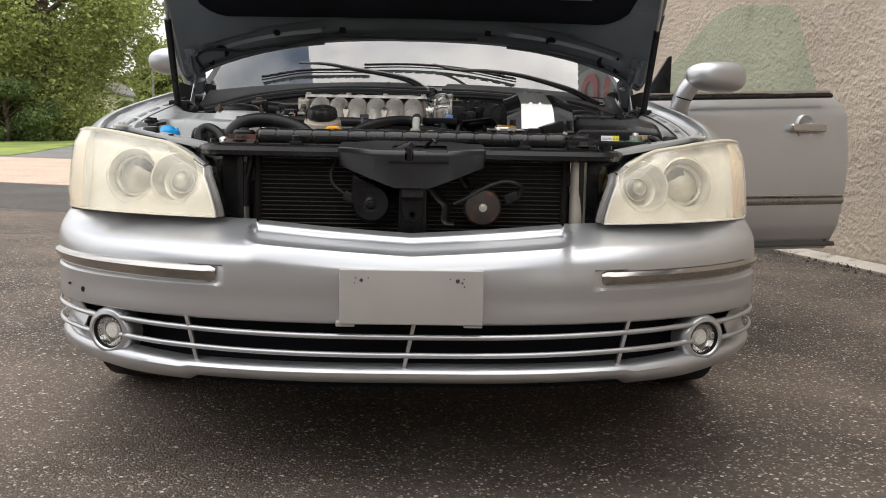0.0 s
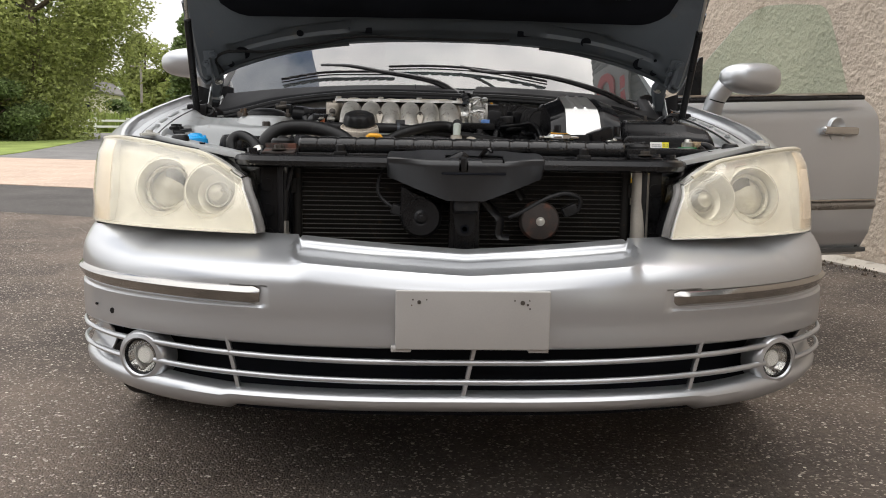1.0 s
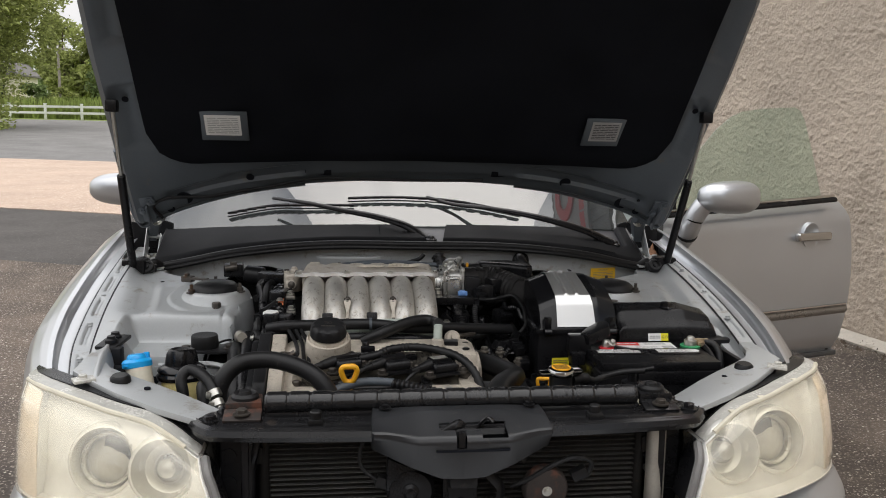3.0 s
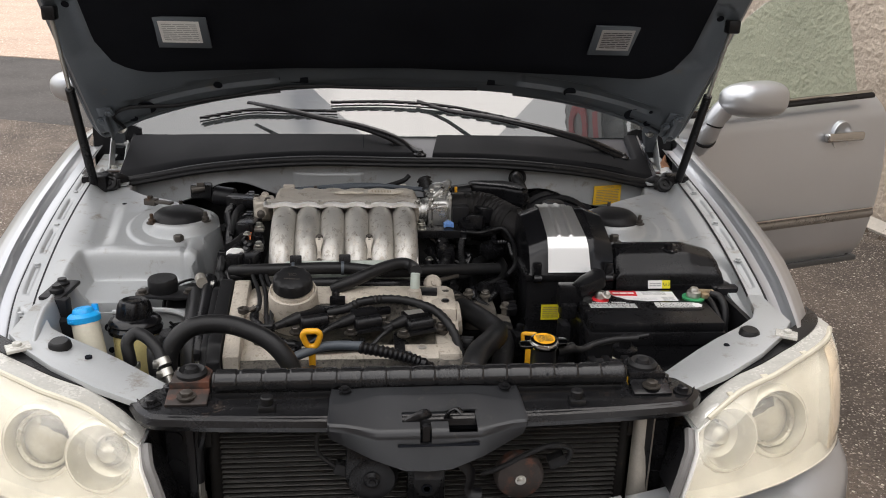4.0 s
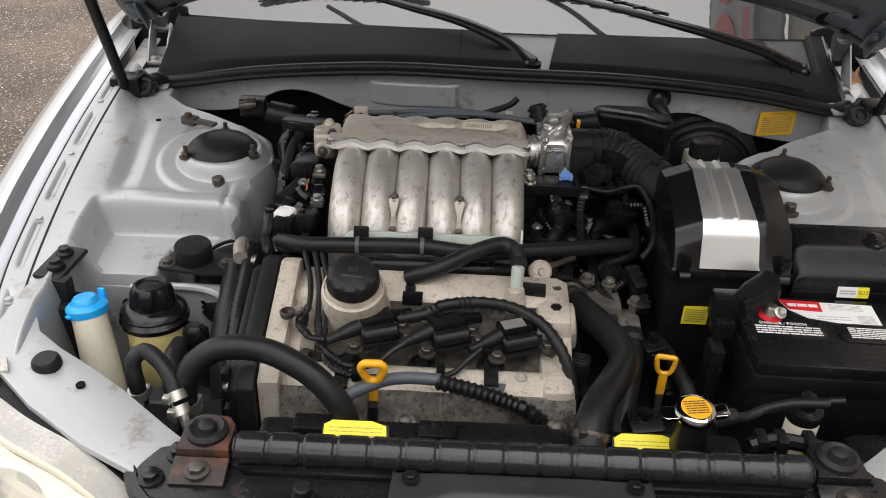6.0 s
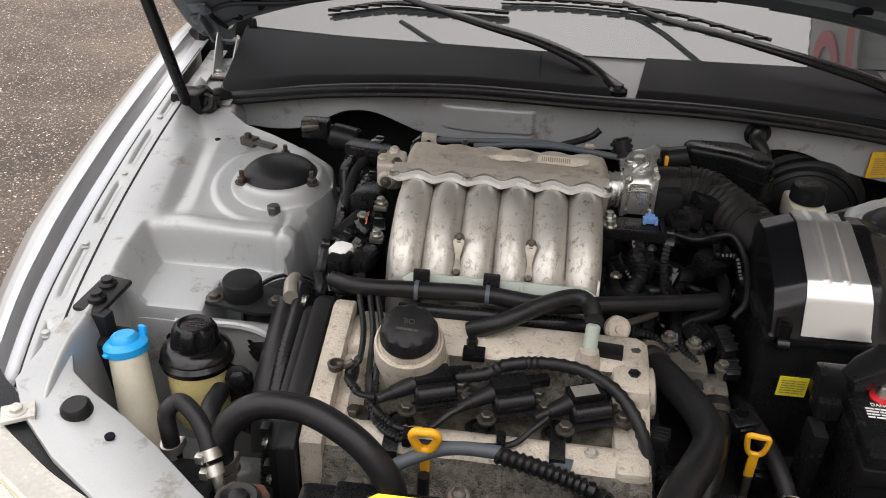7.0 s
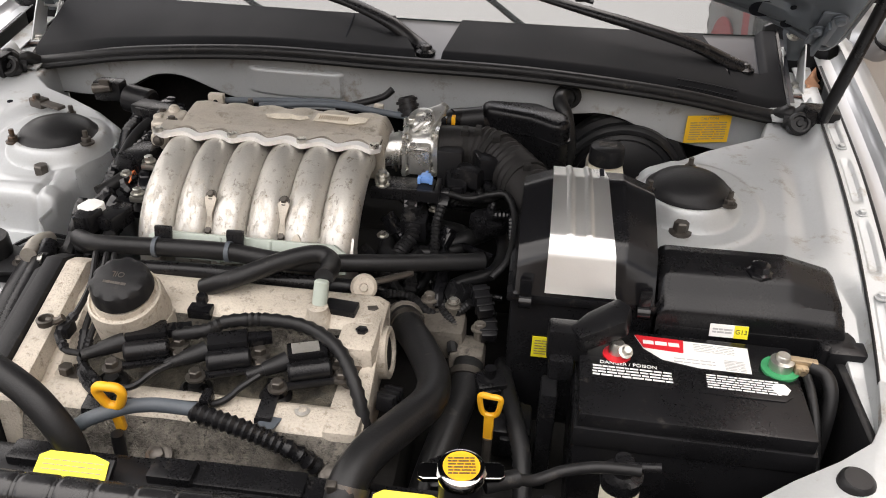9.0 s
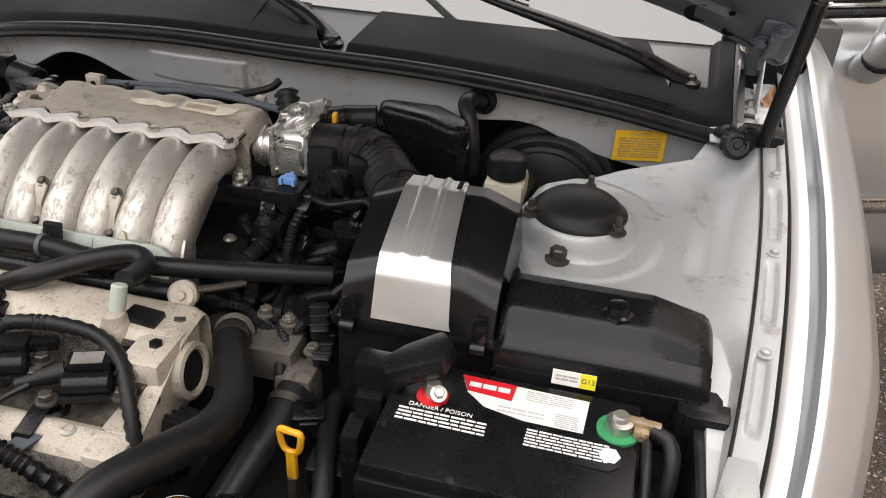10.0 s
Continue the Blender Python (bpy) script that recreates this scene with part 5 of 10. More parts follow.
def cowl_plate(x0, x1, u, v):
    """A raised panel between two slanted ends, each given as x at the front and at the back."""
    v = 0.02 + 0.86 * v
    a, b = x0[0] + (x0[1] - x0[0]) * v, x1[0] + (x1[1] - x1[0]) * v
    x = a + (b - a) * u
    p = cowl((x + 0.725) / 1.45, v)
    p.z += 0.015 * min(1.0, v / 0.10) + 0.003 * math.sin(math.pi * v)
    return p


bm = B()
sheet(bm, cowl, 150, 16, 0.004)
base = part("cowl_base", bm, COWLBASE, car, "satin black plastic cowl tray")
bm = B()
sheet(bm, lambda u, v: cowl_plate((-0.716, -0.716), (0.044, -0.024), u, v), 100, 20, 0.014)
sheet(bm, lambda u, v: cowl_plate((0.084, 0.112), (0.62, 0.545), u, v), 70, 20, 0.014)
for i in range(22):
    for j in range(2):
        x = 0.50 + 0.007 * i
        rbox(bm, (0.0045, 0.006, 0.003), Matrix.Translation(cowl((x + 0.725) / 1.45, 0.055 + 0.055 * j) + Vector((0, 0, 0.002 if x > 0.61 else 0.009 + 0.006 * j))), 0)
part("cowl_panel", bm, COWLBLACK, car, "black grained plastic cowl")
bm = B()


def cowl_top(x, v, lift):
    p = cowl((x + 0.725) / 1.45, v)
    p.z += lift
    return p


sheet(bm, lambda u, v: cowl_top(0.60 + 0.102 * u, 0.02 + (0.40 + 0.10 * max(0.0, u - 0.6) / 0.4) * v, 0.0145 * min(1.0, v * 6 + 0.1)), 20, 12, 0.008)
sheet(bm, lambda u, v: cowl_top(0.664 + 0.038 * u, 0.40 + 0.58 * v, 0.0145 * min(1.0, 0.25 + 3 * u)), 10, 14, 0.008)
part("cowl_corner", bm, COWLBLACK, car)
for sg, x in ((1, 0.704), (-1, 0.718)):
    bm = B()
    sheet(bm, lambda u, v: (lambda p: (p.x + sg * 0.004 * math.sin(3 * v), p.y, p.z + (0.785 - p.z) * v))(cowl_top(sg * x, 0.02 + 0.96 * u, 0.014)), 20, 8, 0.005)
    part("cowl_end", bm, BLACK, car, "black upright end of the cowl")
bm = B()
tube(bm, [(x, ease(abs(x), COWL_Y) - 0.004, cowl_z(x) + 0.001) for x in (-0.725, -0.62, -0.5, -0.35, -0.2, 0, 0.2, 0.35, 0.5, 0.62, 0.725)], 0.010, 10, 6)
tube(bm, [(x, ease(abs(x), COWL_Y) - 0.014, cowl_z(x) - 0.007) for x in (-0.71, -0.62, -0.5, -0.35, -0.2, 0, 0.2, 0.35, 0.5, 0.62, 0.71)], 0.006, 8, 6)
part("weatherstrip", bm, RUBBER, car)
for x0 in (-0.09,):
    bm = B()
    p = cowl((x0 + 0.725) / 1.45, 0.5) + Vector((0, 0, 0.017))
    rbox(bm, (0.002, 0.09, 0.002), Matrix.Translation(p + Vector((0, 0, 0.002))) @ Matrix.Rotation(0.25, 4, "X"), 0)
    part("cowl_seam", bm, PAD_VOID, car)


def glass(u, v, off=0.0):
    x = (2 * u - 1) * (0.735 - 0.13 * v)
    bow = 0.10 * (x / 0.72) ** 2 * v
    return Vector((x, GLASS_Y(x) + 0.86 * v - bow * 0.5, GLASS_Z(x) + 0.475 * v + 0.03 * math.sin(math.pi * v) + off))


bm = B()
sheet(bm, glass, 30, 16, 0.005)
ws = part("windshield", bm, WINDSHIELD, car, "clear sloping windshield")
ws.visible_shadow = False


def glass_z(x, y):
    v = max(0.0, (y - GLASS_Y(x)) / 0.86)
    return GLASS_Z(x) + 0.475 * v + 0.03 * math.sin(math.pi * min(1, v))


for pivot, arm, blade in (
        ((0.054, 1.203, 0.872), [(0.054, 1.205, 0.876), (0.028, 1.228, 0.886), (-0.02, 1.243, 0.914), (-0.10, 1.278, 0.934), (-0.20, 1.304, 0.950), (-0.30, 1.328, 0.968), (-0.40, 1.392, 0.975)],
         [(-0.535, 1.412), (-0.40, 1.408), (-0.30, 1.390), (-0.16, 1.372)]),
        ((0.631, 1.308, 0.843), [(0.631, 1.306, 0.848), (0.60, 1.298, 0.862), (0.53, 1.288, 0.893), (0.43, 1.279, 0.922), (0.34, 1.282, 0.942), (0.24, 1.318, 0.956), (0.14, 1.372, 0.962), (0.06, 1.405, 0.965)],
         [(-0.178, 1.402), (-0.02, 1.398), (0.15, 1.390), (0.348, 1.370)])):
    bm = B()
    pts = [(x, y, max(z, glass_z(x, y) + 0.016) if y > GLASS_Y(x) else z) for x, y, z in arm]
    tube(bm, pts, 0.0135, 12, 8, flat=0.6, ends=(1.15, 0.4))
    lathe(bm, [(0.018, -0.004), (0.018, 0.006), (0.011, 0.010), (0.009, 0.016), (0.005, 0.018), (0, 0.018)], Matrix.Translation(pivot), 18)
    wiper = part("wiper", bm, BLACK, car, "black wiper with arm and blade")
    for side, (w, hgt) in (("blade_rubber", (0.0022, 0.008)), ("blade_frame", (0.0042, 0.018))):
        bm = B()
        tube(bm, [(x, y + (0.003 if side == "blade_frame" else 0), glass_z(x, y) + hgt) for x, y in blade], w, 6, 6)
        part(side, bm, RUBBER if side == "blade_rubber" else BLACK, wiper)
    a, b = Vector((*blade[0], 0)), Vector((*blade[-1], 0))
    for k in range(14):
        bm = B()
        q = (k + 0.5) / 14
        i = min(2, int(q * 3))
        p = Vector((*blade[i], 0)).lerp(Vector((*blade[i + 1], 0)), q * 3 - i)
        rbox(bm, (0.0265, 0.008, 0.006), Matrix.Translation((p.x, p.y, glass_z(p.x, p.y) + 0.017)), 0.0008)
        part("blade_segment", bm, BLACK, wiper)

CUT = [(-0.72, 0.735), (-0.60, 0.740), (-0.524, 0.758), (-0.488, 0.789), (-0.43, 0.811), (-0.363, 0.800), (-0.326, 0.778), (-0.213, 0.760), (0.0, 0.768), (0.2, 0.775), (0.337, 0.791), (0.39, 0.795), (0.443, 0.769), (0.506, 0.744), (0.61, 0.721), (0.72, 0.715)]


def firewall(u, v):
    x = -0.70 + 1.40 * u
    top, low = cowl_z(x) - 0.003, ease(x, CUT)
    low = min(low, top - 0.01)
    z = top + (low - top) * min(1, v * 1.25)
    y = ease(abs(x), COWL_Y) + 0.012 + 0.004 * math.sin(math.pi * v)
    # pressed panel
    k = max(0.0, min(1.0, min((x + 0.264) / 0.006, (-0.092 - x) / 0.006, (v - 0.25) / 0.04, (0.64 - v) / 0.04)))
    y -= 0.006 * k
    if v > 0.8:
        y += 0.012 * (v - 0.8) / 0.2
        z -= 0.004 * (v - 0.8) / 0.2
    return (x, y, z)


bm = B()
sheet(bm, firewall, 200, 60, 0.003)
wall_part = part("firewall", bm, SILVER_DULL, car, "grey painted firewall")
bm = B()
tube(bm, [(x, ease(abs(x), COWL_Y) + 0.016, min(ease(x, CUT), cowl_z(x) - 0.016) - 0.002) for x in [-0.68 + 1.36 * i / 24 for i in range(25)]], 0.0035, 6, 3)
part("firewall_edge", bm, BLACK, wall_part)
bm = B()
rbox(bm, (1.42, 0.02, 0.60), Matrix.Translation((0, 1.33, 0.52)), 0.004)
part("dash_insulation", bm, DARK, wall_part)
m = Matrix.Translation((0.566, ease(0.566, COWL_Y) + 0.007, 0.767)) @ Matrix.Rotation(radians(13), 4, "Z") @ Matrix.Rotation(radians(90), 4, "X")
bm = B()
rbox(bm, (0.082, 0.052, 0.001), m, 0)
part("caution_label", bm, ORANGE_LABEL, wall_part, "amber caution label with small print")
bm = B()
bars(bm, m @ Matrix.Translation((0, -0.003, 0.001)), 0.07, 0.036, 8, 3, 0.4, 3)
part("label_print", bm, COPPER, wall_part)
letters("caution_word", "CAUTION", 0.0075, m @ Matrix.Translation((0, 0.020, 0.0008)), COPPER, wall_part)

# engine bay floor, added to hide the ground below, and front frame
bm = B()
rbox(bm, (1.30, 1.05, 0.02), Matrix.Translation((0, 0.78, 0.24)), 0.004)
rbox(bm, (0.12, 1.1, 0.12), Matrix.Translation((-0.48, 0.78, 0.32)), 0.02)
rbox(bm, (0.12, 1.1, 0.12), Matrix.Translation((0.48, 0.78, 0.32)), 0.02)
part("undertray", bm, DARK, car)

# ---- cabin, tail, doors, wheels ----
BODY = [(1.62, 0.90, 0.885, 0.70, 0.89), (1.9, 0.905, 0.89, 0.68, 0.90), (2.4, 0.91, 0.90, 0.66, 0.90), (3.0, 0.91, 0.91, 0.66, 0.91), (3.6, 0.905, 0.93, 0.66, 0.93), (4.2, 0.89, 0.94, 0.64, 0.94), (4.7, 0.85, 0.92, 0.6, 0.92), (4.86, 0.78, 0.86, 0.55, 0.86)]


def body_row(y, k):
    rows = [(b[0], b[k]) for b in BODY]
    return ease(y, rows)


for sg in (-1, 1):
    bm = B()

    def flank(u, v, y0, y1):
        y = y0 + (y1 - y0) * u
        w, zt = body_row(y, 1), body_row(y, 2)
        z = zt - (zt - 0.20) * v
        x = w - 0.06 * max(0, 1 - v / 0.12) ** 2 - 0.05 * max(0, (v - 0.6) / 0.4) ** 1.5
        r = math.hypot(y - 3.72, z - 0.33)
        if r < 0.36:
            z = 0.33 + math.sqrt(max(0, 0.36 ** 2 - (y - 3.72) ** 2))
        return (sg * x, y, z)

    y0 = 1.665 if sg < 0 else 2.70
    sheet(bm, lambda u, v: flank(u, v, y0, 4.86), 70, 24, 0.003)
    if sg > 0:
        rbox(bm, (0.06, 1.15, 0.12), Matrix.Translation((0.83, 2.15, 0.26)), 0.02)
        rbox(bm, (0.05, 0.06, 0.66), Matrix.Translation((0.83, 1.68, 0.55)), 0.01)
    part("body_side", bm, SILVER, car)
    # pillars
    bm = B()
    tube(bm, [(sg * 0.765, 1.50, 0.90), (sg * 0.72, 1.75, 1.06), (sg * 0.66, 2.10, 1.27), (sg * 0.62, 2.35, 1.38)], 0.028, 8, 6)
    tube(bm, [(sg * 0.80, 2.68, 0.90), (sg * 0.70, 2.78, 1.20), (sg * 0.62, 2.82, 1.39)], 0.035, 8, 5)
    tube(bm, [(sg * 0.62, 2.3, 1.385), (sg * 0.62, 2.8, 1.40), (sg * 0.62, 3.3, 1.38)], 0.03, 8, 5)
    tube(bm, [(sg * 0.62, 3.3, 1.38), (sg * 0.68, 3.7, 1.18), (sg * 0.72, 4.05, 0.94)], 0.06, 8, 5)
    part("pillar", bm, SILVER, car)
    for a, b, c, d in (((0.775, 1.72, 0.90), (0.80, 2.66, 0.905), (0.655, 2.78, 1.36), (0.64, 2.30, 1.35)), ((0.80, 2.72, 0.91), (0.785, 3.62, 0.93), (0.64, 3.36, 1.35), (0.655, 2.84, 1.37))):
        if sg > 0 and b[1] < 2.7:
            continue
        bm = B()
        q = [Vector((sg * p[0], p[1], p[2])) for p in (a, b, c, d)]
        sheet(bm, lambda u, v: q[0].lerp(q[1], u).lerp(q[3].lerp(q[2], u), v), 8, 6, 0.004)
        part("side_window", bm, DOORGLASS, car)
bm = B()
sheet(bm, lambda u, v: ((2 * u - 1) * 0.62, 2.26 + 1.12 * v, 1.385 + 0.045 * (1 - (2 * u - 1) ** 2) + 0.02 * math.sin(math.pi * v)), 16, 16, 0.03)
part("roof", bm, SILVER, car)
bm = B()
sheet(bm, lambda u, v: ((2 * u - 1) * (0.62 + 0.08 * v), 3.38 + 0.62 * v, 1.38 - 0.42 * v + 0.03 * (1 - (2 * u - 1) ** 2)), 12, 8, 0.005)
part("rear_window", bm, DOORGLASS, car)
bm = B()
sheet(bm, lambda u, v: ((2 * u - 1) * lerp_table(v, [(0, 0.80), (0.5, 0.76), (0.75, 0.70), (1, 0.78)]), 3.92 + lerp_table(v, [(0, 0), (0.55, 0.92), (0.7, 0.96), (1, 0.93)]), lerp_table(v, [(0, 0.95), (0.55, 0.93), (0.7, 0.86), (1, 0.28)]) + 0.02 * (1 - (2 * u - 1) ** 2)), 16, 24, 0.004)
part("trunk_and_tail", bm, SILVER, car)
bm = B()
rbox(bm, (1.66, 3.3, 0.03), Matrix.Translation((0, 3.15, 0.25)), 0.01)
part("floor_pan", bm, DARK, car)
bm = B()
sheet(bm, lambda u, v: (-0.70 + 1.40 * u, 1.36 + 0.17 * ((2 * u - 1)) ** 2 + 0.44 * v, 0.872 + 0.045 * math.sin(math.pi * v * 0.8)), 24, 10, 0.03)
rbox(bm, (1.38, 0.06, 0.34), Matrix.Translation((0, 1.86, 0.74)), 0.02)
part("dashboard", bm, INTERIOR, car, "grey dashboard behind the windshield")
bm = B()
m = Matrix.Translation((0.36, 1.98, 0.86)) @ Matrix.Rotation(radians(62), 4, "X")
tube(bm, [m @ Vector((0.185 * math.cos(2 * math.pi * k / 16), 0.185 * math.sin(2 * math.pi * k / 16), 0)) for k in range(17)], 0.014, 8, 4)
rbox(bm, (0.14, 0.10, 0.03), m, 0.01)
rbox(bm, (0.36, 0.03, 0.012), m, 0.004)
part("steering_wheel", bm, INTERIOR, car, "grey steering wheel")
for x in (-0.36, 0.36):
    bm = B()
    rbox(bm, (0.48, 0.50, 0.16), Matrix.Translation((x, 2.45, 0.46)), 0.05, 3)
    rbox(bm, (0.46, 0.14, 0.62), Matrix.Translation((x, 2.74, 0.80)) @ Matrix.Rotation(radians(-14), 4, "X"), 0.05, 3)
    rbox(bm, (0.26, 0.09, 0.17), Matrix.Translation((x, 2.86, 1.19)) @ Matrix.Rotation(radians(-10), 4, "X"), 0.03, 3)
    part("seat", bm, INTERIOR, car, "grey front seat")

# open front door with its mirror
HINGE = Vector((0.875, 1.665, 0))
DOOR_END = Vector((1.80, 1.955, 0))
DD = (DOOR_END - HINGE).normalized()
DN = Vector((DD.y, -DD.x, 0))
DLEN = (DOOR_END - HINGE).length


def door_at(s, z, n):
    p = HINGE + DD * s + DN * n
    return Vector((p.x, p.y, z))


def door_skin(u, v):
    z = 0.292 + 0.598 * v + 0.045 * u * v
    end = DLEN - 0.035 * (1 - v) ** 2 - 0.02 * max(0, (v - 0.86) / 0.14) ** 2
    bulge = 0.055 * math.sin(math.pi * min(1, 0.12 + 0.86 * v)) - 0.05 * max(0, (v - 0.86) / 0.14) ** 2 - 0.03 * max(0, 0.15 - v) / 0.15
    return door_at(end * u, z, bulge)


bm = B()
sheet(bm, door_skin, 30, 40, 0.004)
door = part("front_door", bm, SILVER, car, "silver front door standing open")
bm = B()
sheet(bm, lambda u, v: door_at((DLEN - 0.03) * u, 0.31 + 0.56 * v, -0.07), 6, 6, 0.006)
rbox(bm, (DLEN - 0.03, 0.09, 0.02), Matrix.Translation(door_at(DLEN / 2, 0.315, -0.02)) @ Matrix.Rotation(math.atan2(DD.y, DD.x), 4, "Z"), 0.006)
rbox(bm, (0.02, 0.08, 0.52), Matrix.Translation(door_at(DLEN - 0.055, 0.585, -0.028)) @ Matrix.Rotation(math.atan2(DD.y, DD.x), 4, "Z"), 0.006)
rbox(bm, (0.05, 0.12, 0.55), Matrix.Translation(door_at(0.01, 0.60, -0.02)) @ Matrix.Rotation(math.atan2(DD.y, DD.x), 4, "Z"), 0.01)
part("door_inner", bm, INTERIOR, door, "grey inner panel of the door")
bm = B()
tube(bm, [door_at(s, 0.893 + 0.046 * s / DLEN, 0.012) for s in (0.0, 0.3, 0.6, DLEN - 0.08)], 0.011, 8, 4, flat=0.8)
part("belt_seal", bm, BLACK, door)
bm = B()
tube(bm, [door_at(s, 0.908 + 0.046 * s / DLEN, 0.010) for s in (0.0, 0.3, 0.6, DLEN - 0.09)], 0.006, 8, 4)
part("belt_trim", bm, CHROME, door)
bm = B()
sheet(bm, lambda u, v: door_at(0.02 + (DLEN - 0.04) * u, 0.478 + 0.036 * v + 0.008 * u, 0.052 + 0.010 * math.sin(math.pi * v)), 10, 8, 0.006)
part("side_moulding", bm, TRIM, door, "satin grey rubbing strip")
bm = B()
tube(bm, [door_at(s, 0.517 + 0.008 * s, 0.060) for s in (0.03, 0.4, DLEN - 0.03)], 0.005, 8, 4)
part("moulding_trim", bm, CHROME, door)
WIN = [(0.05, 0.90), (0.09, 0.99), (0.162, 1.073), (0.284, 1.199), (0.35, 1.245), (0.40, 1.265), (0.50, 1.278), (0.655, 1.286), (0.685, 1.274), (0.71, 1.242), (0.76, 1.13), (0.829, 0.953), (0.835, 0.93)]
bm = B()
fm = Matrix(((DD.x, 0, DN.x, HINGE.x), (DD.y, 0, DN.y, HINGE.y), (0, 1, 0, 0), (0, 0, 0, 1)))
prism(bm, WIN, 0.004, fm @ Matrix.Translation((0, 0, -0.012)))
part("window_glass", bm, DOORGLASS, door, "green tinted frameless door glass")
bm = B()
prism(bm, [(0.0, 0.90), (0.115, 0.90), (0.115, 1.06), (0.10, 1.055)], 0.012, fm @ Matrix.Translation((0, 0, -0.010)), 0.003)
part("mirror_sail", bm, BLACK, door)
bm = B()
hm = fm @ Matrix.Translation((0.752, 0.794, 0.031))
lathe(bm, [(0.044, 0.004), (0.05, 0.006), (0.053, 0.002), (0.053, -0.012), (0.0, -0.012), (0.0, -0.008), (0.03, -0.004), (0.044, 0.004)], hm @ Matrix.Translation((-0.006, 0.006, 0.002)) @ Matrix.Diagonal((0.85, 1.0, 1, 1)), 32)
part("handle_cup", bm, SILVER, door)
bm = B()
rbox(bm, (0.176, 0.034, 0.026), hm @ Matrix.Translation((0, 0.004, 0.014)), 0.012, 4)
part("door_handle", bm, CHROME, door, "chrome pull handle")
bm = B()
rod(bm, hm @ Vector((-0.072, 0.0, 0.020)), hm @ Vector((-0.072, 0.0, 0.0245)), 0.009, 14)
part("lock_cylinder", bm, BOLT, door)
bm = B()
mm = Matrix.Translation((1.112, 1.562, 0.972)) @ Matrix.Rotation(radians(12), 4, "Z")


def mirror_shell(u, v):
    a, b = 2 * math.pi * u, math.pi * (v - 0.5)
    c = math.cos(b)
    x = 0.118 * math.copysign(abs(math.cos(a) * c) ** 0.72, math.cos(a) * c)
    z = 0.056 * math.copysign(abs(math.sin(b)) ** 0.75, math.sin(b)) * (1 + 0.1 * x / 0.118)
    y = 0.062 * math.sin(a) * c
    return mm @ Vector((x, min(y, 0.045), z))


sheet(bm, mirror_shell, 36, 18, 0.002)
mirror = part("side_mirror", bm, SILVER, door, "silver door mirror on a stalk")
bm = B()
tube(bm, [(1.045, 1.565, 0.965), (1.015, 1.568, 0.93), (0.995, 1.578, 0.89), (0.99, 1.60, 0.845), (0.985, 1.65, 0.80)], 0.040, 14, 6, flat=0.8, ends=(0.95, 1.0))
part("mirror_stalk", bm, SILVER, door)
bm = B()
tube(bm, [(0.9985, 1.576, 0.897), (0.9975, 1.577, 0.893)], 0.0405, 14, 2, flat=0.8)
tube(bm, [(0.990, 1.602, 0.842), (0.9895, 1.606, 0.836)], 0.043, 14, 2, flat=0.82)
part("mirror_gasket", bm, BLACK, door)
# far mirror
bm = B()
mm = Matrix.Translation((-0.865, 1.555, 0.985)) @ Matrix.Rotation(radians(-10), 4, "Z") @ Matrix.Scale(0.9, 4)
sheet(bm, mirror_shell, 36, 18, 0.002)
tube(bm, [(-0.825, 1.565, 0.965), (-0.815, 1.58, 0.93), (-0.81, 1.60, 0.88), (-0.81, 1.62, 0.85)], 0.040, 14, 6, flat=0.8)
part("far_mirror", bm, SILVER, car, "silver door mirror on a stalk")

for x, y in ((-0.775, 0.95), (0.775, 0.95), (-0.775, 3.72), (0.775, 3.72)):
    sg = 1 if x > 0 else -1
    m = Matrix.Translation((x, y, 0.325)) @ Matrix.Rotation(radians(90 * sg), 4, "Y")
    bm = B()
    lathe(bm, [(0.20, -0.10), (0.25, -0.105), (0.30, -0.10), (0.32, -0.085), (0.325, -0.05), (0.325, 0.05), (0.32, 0.085), (0.30, 0.10), (0.25, 0.105), (0.20, 0.10), (0.20, -0.10)], m, 48)
    wheel = part("wheel", bm, TYRE, car, "black tyre on an alloy rim")
    bm = B()
    lathe(bm, [(0.205, 0.095), (0.198, 0.10), (0.185, 0.085), (0.18, -0.08), (0.205, -0.095)], m, 40)
    for k in range(7):
        rbox(bm, (0.15, 0.04, 0.02), m @ Matrix.Rotation(2 * math.pi * k / 7, 4, "Z") @ Matrix.Translation((0.11, 0, 0.075)), 0.006)
    lathe(bm, [(0, 0.06), (0.05, 0.06), (0.05, 0.085), (0.03, 0.095), (0, 0.095)], m, 20)
    part("rim", bm, STEEL, wheel)
    bm = B()
    lathe(bm, [(0, 0.02), (0.16, 0.02), (0.16, 0.03), (0, 0.03)], m, 24)
    part("brake_disc", bm, DARK, wheel)

# ---- front of the engine bay ----
T = Matrix.Translation

RX = lambda a: Matrix.Rotation(radians(a), 4, "X")
RY = lambda a: Matrix.Rotation(radians(a), 4, "Y")
RZ = lambda a: Matrix.Rotation(radians(a), 4, "Z")

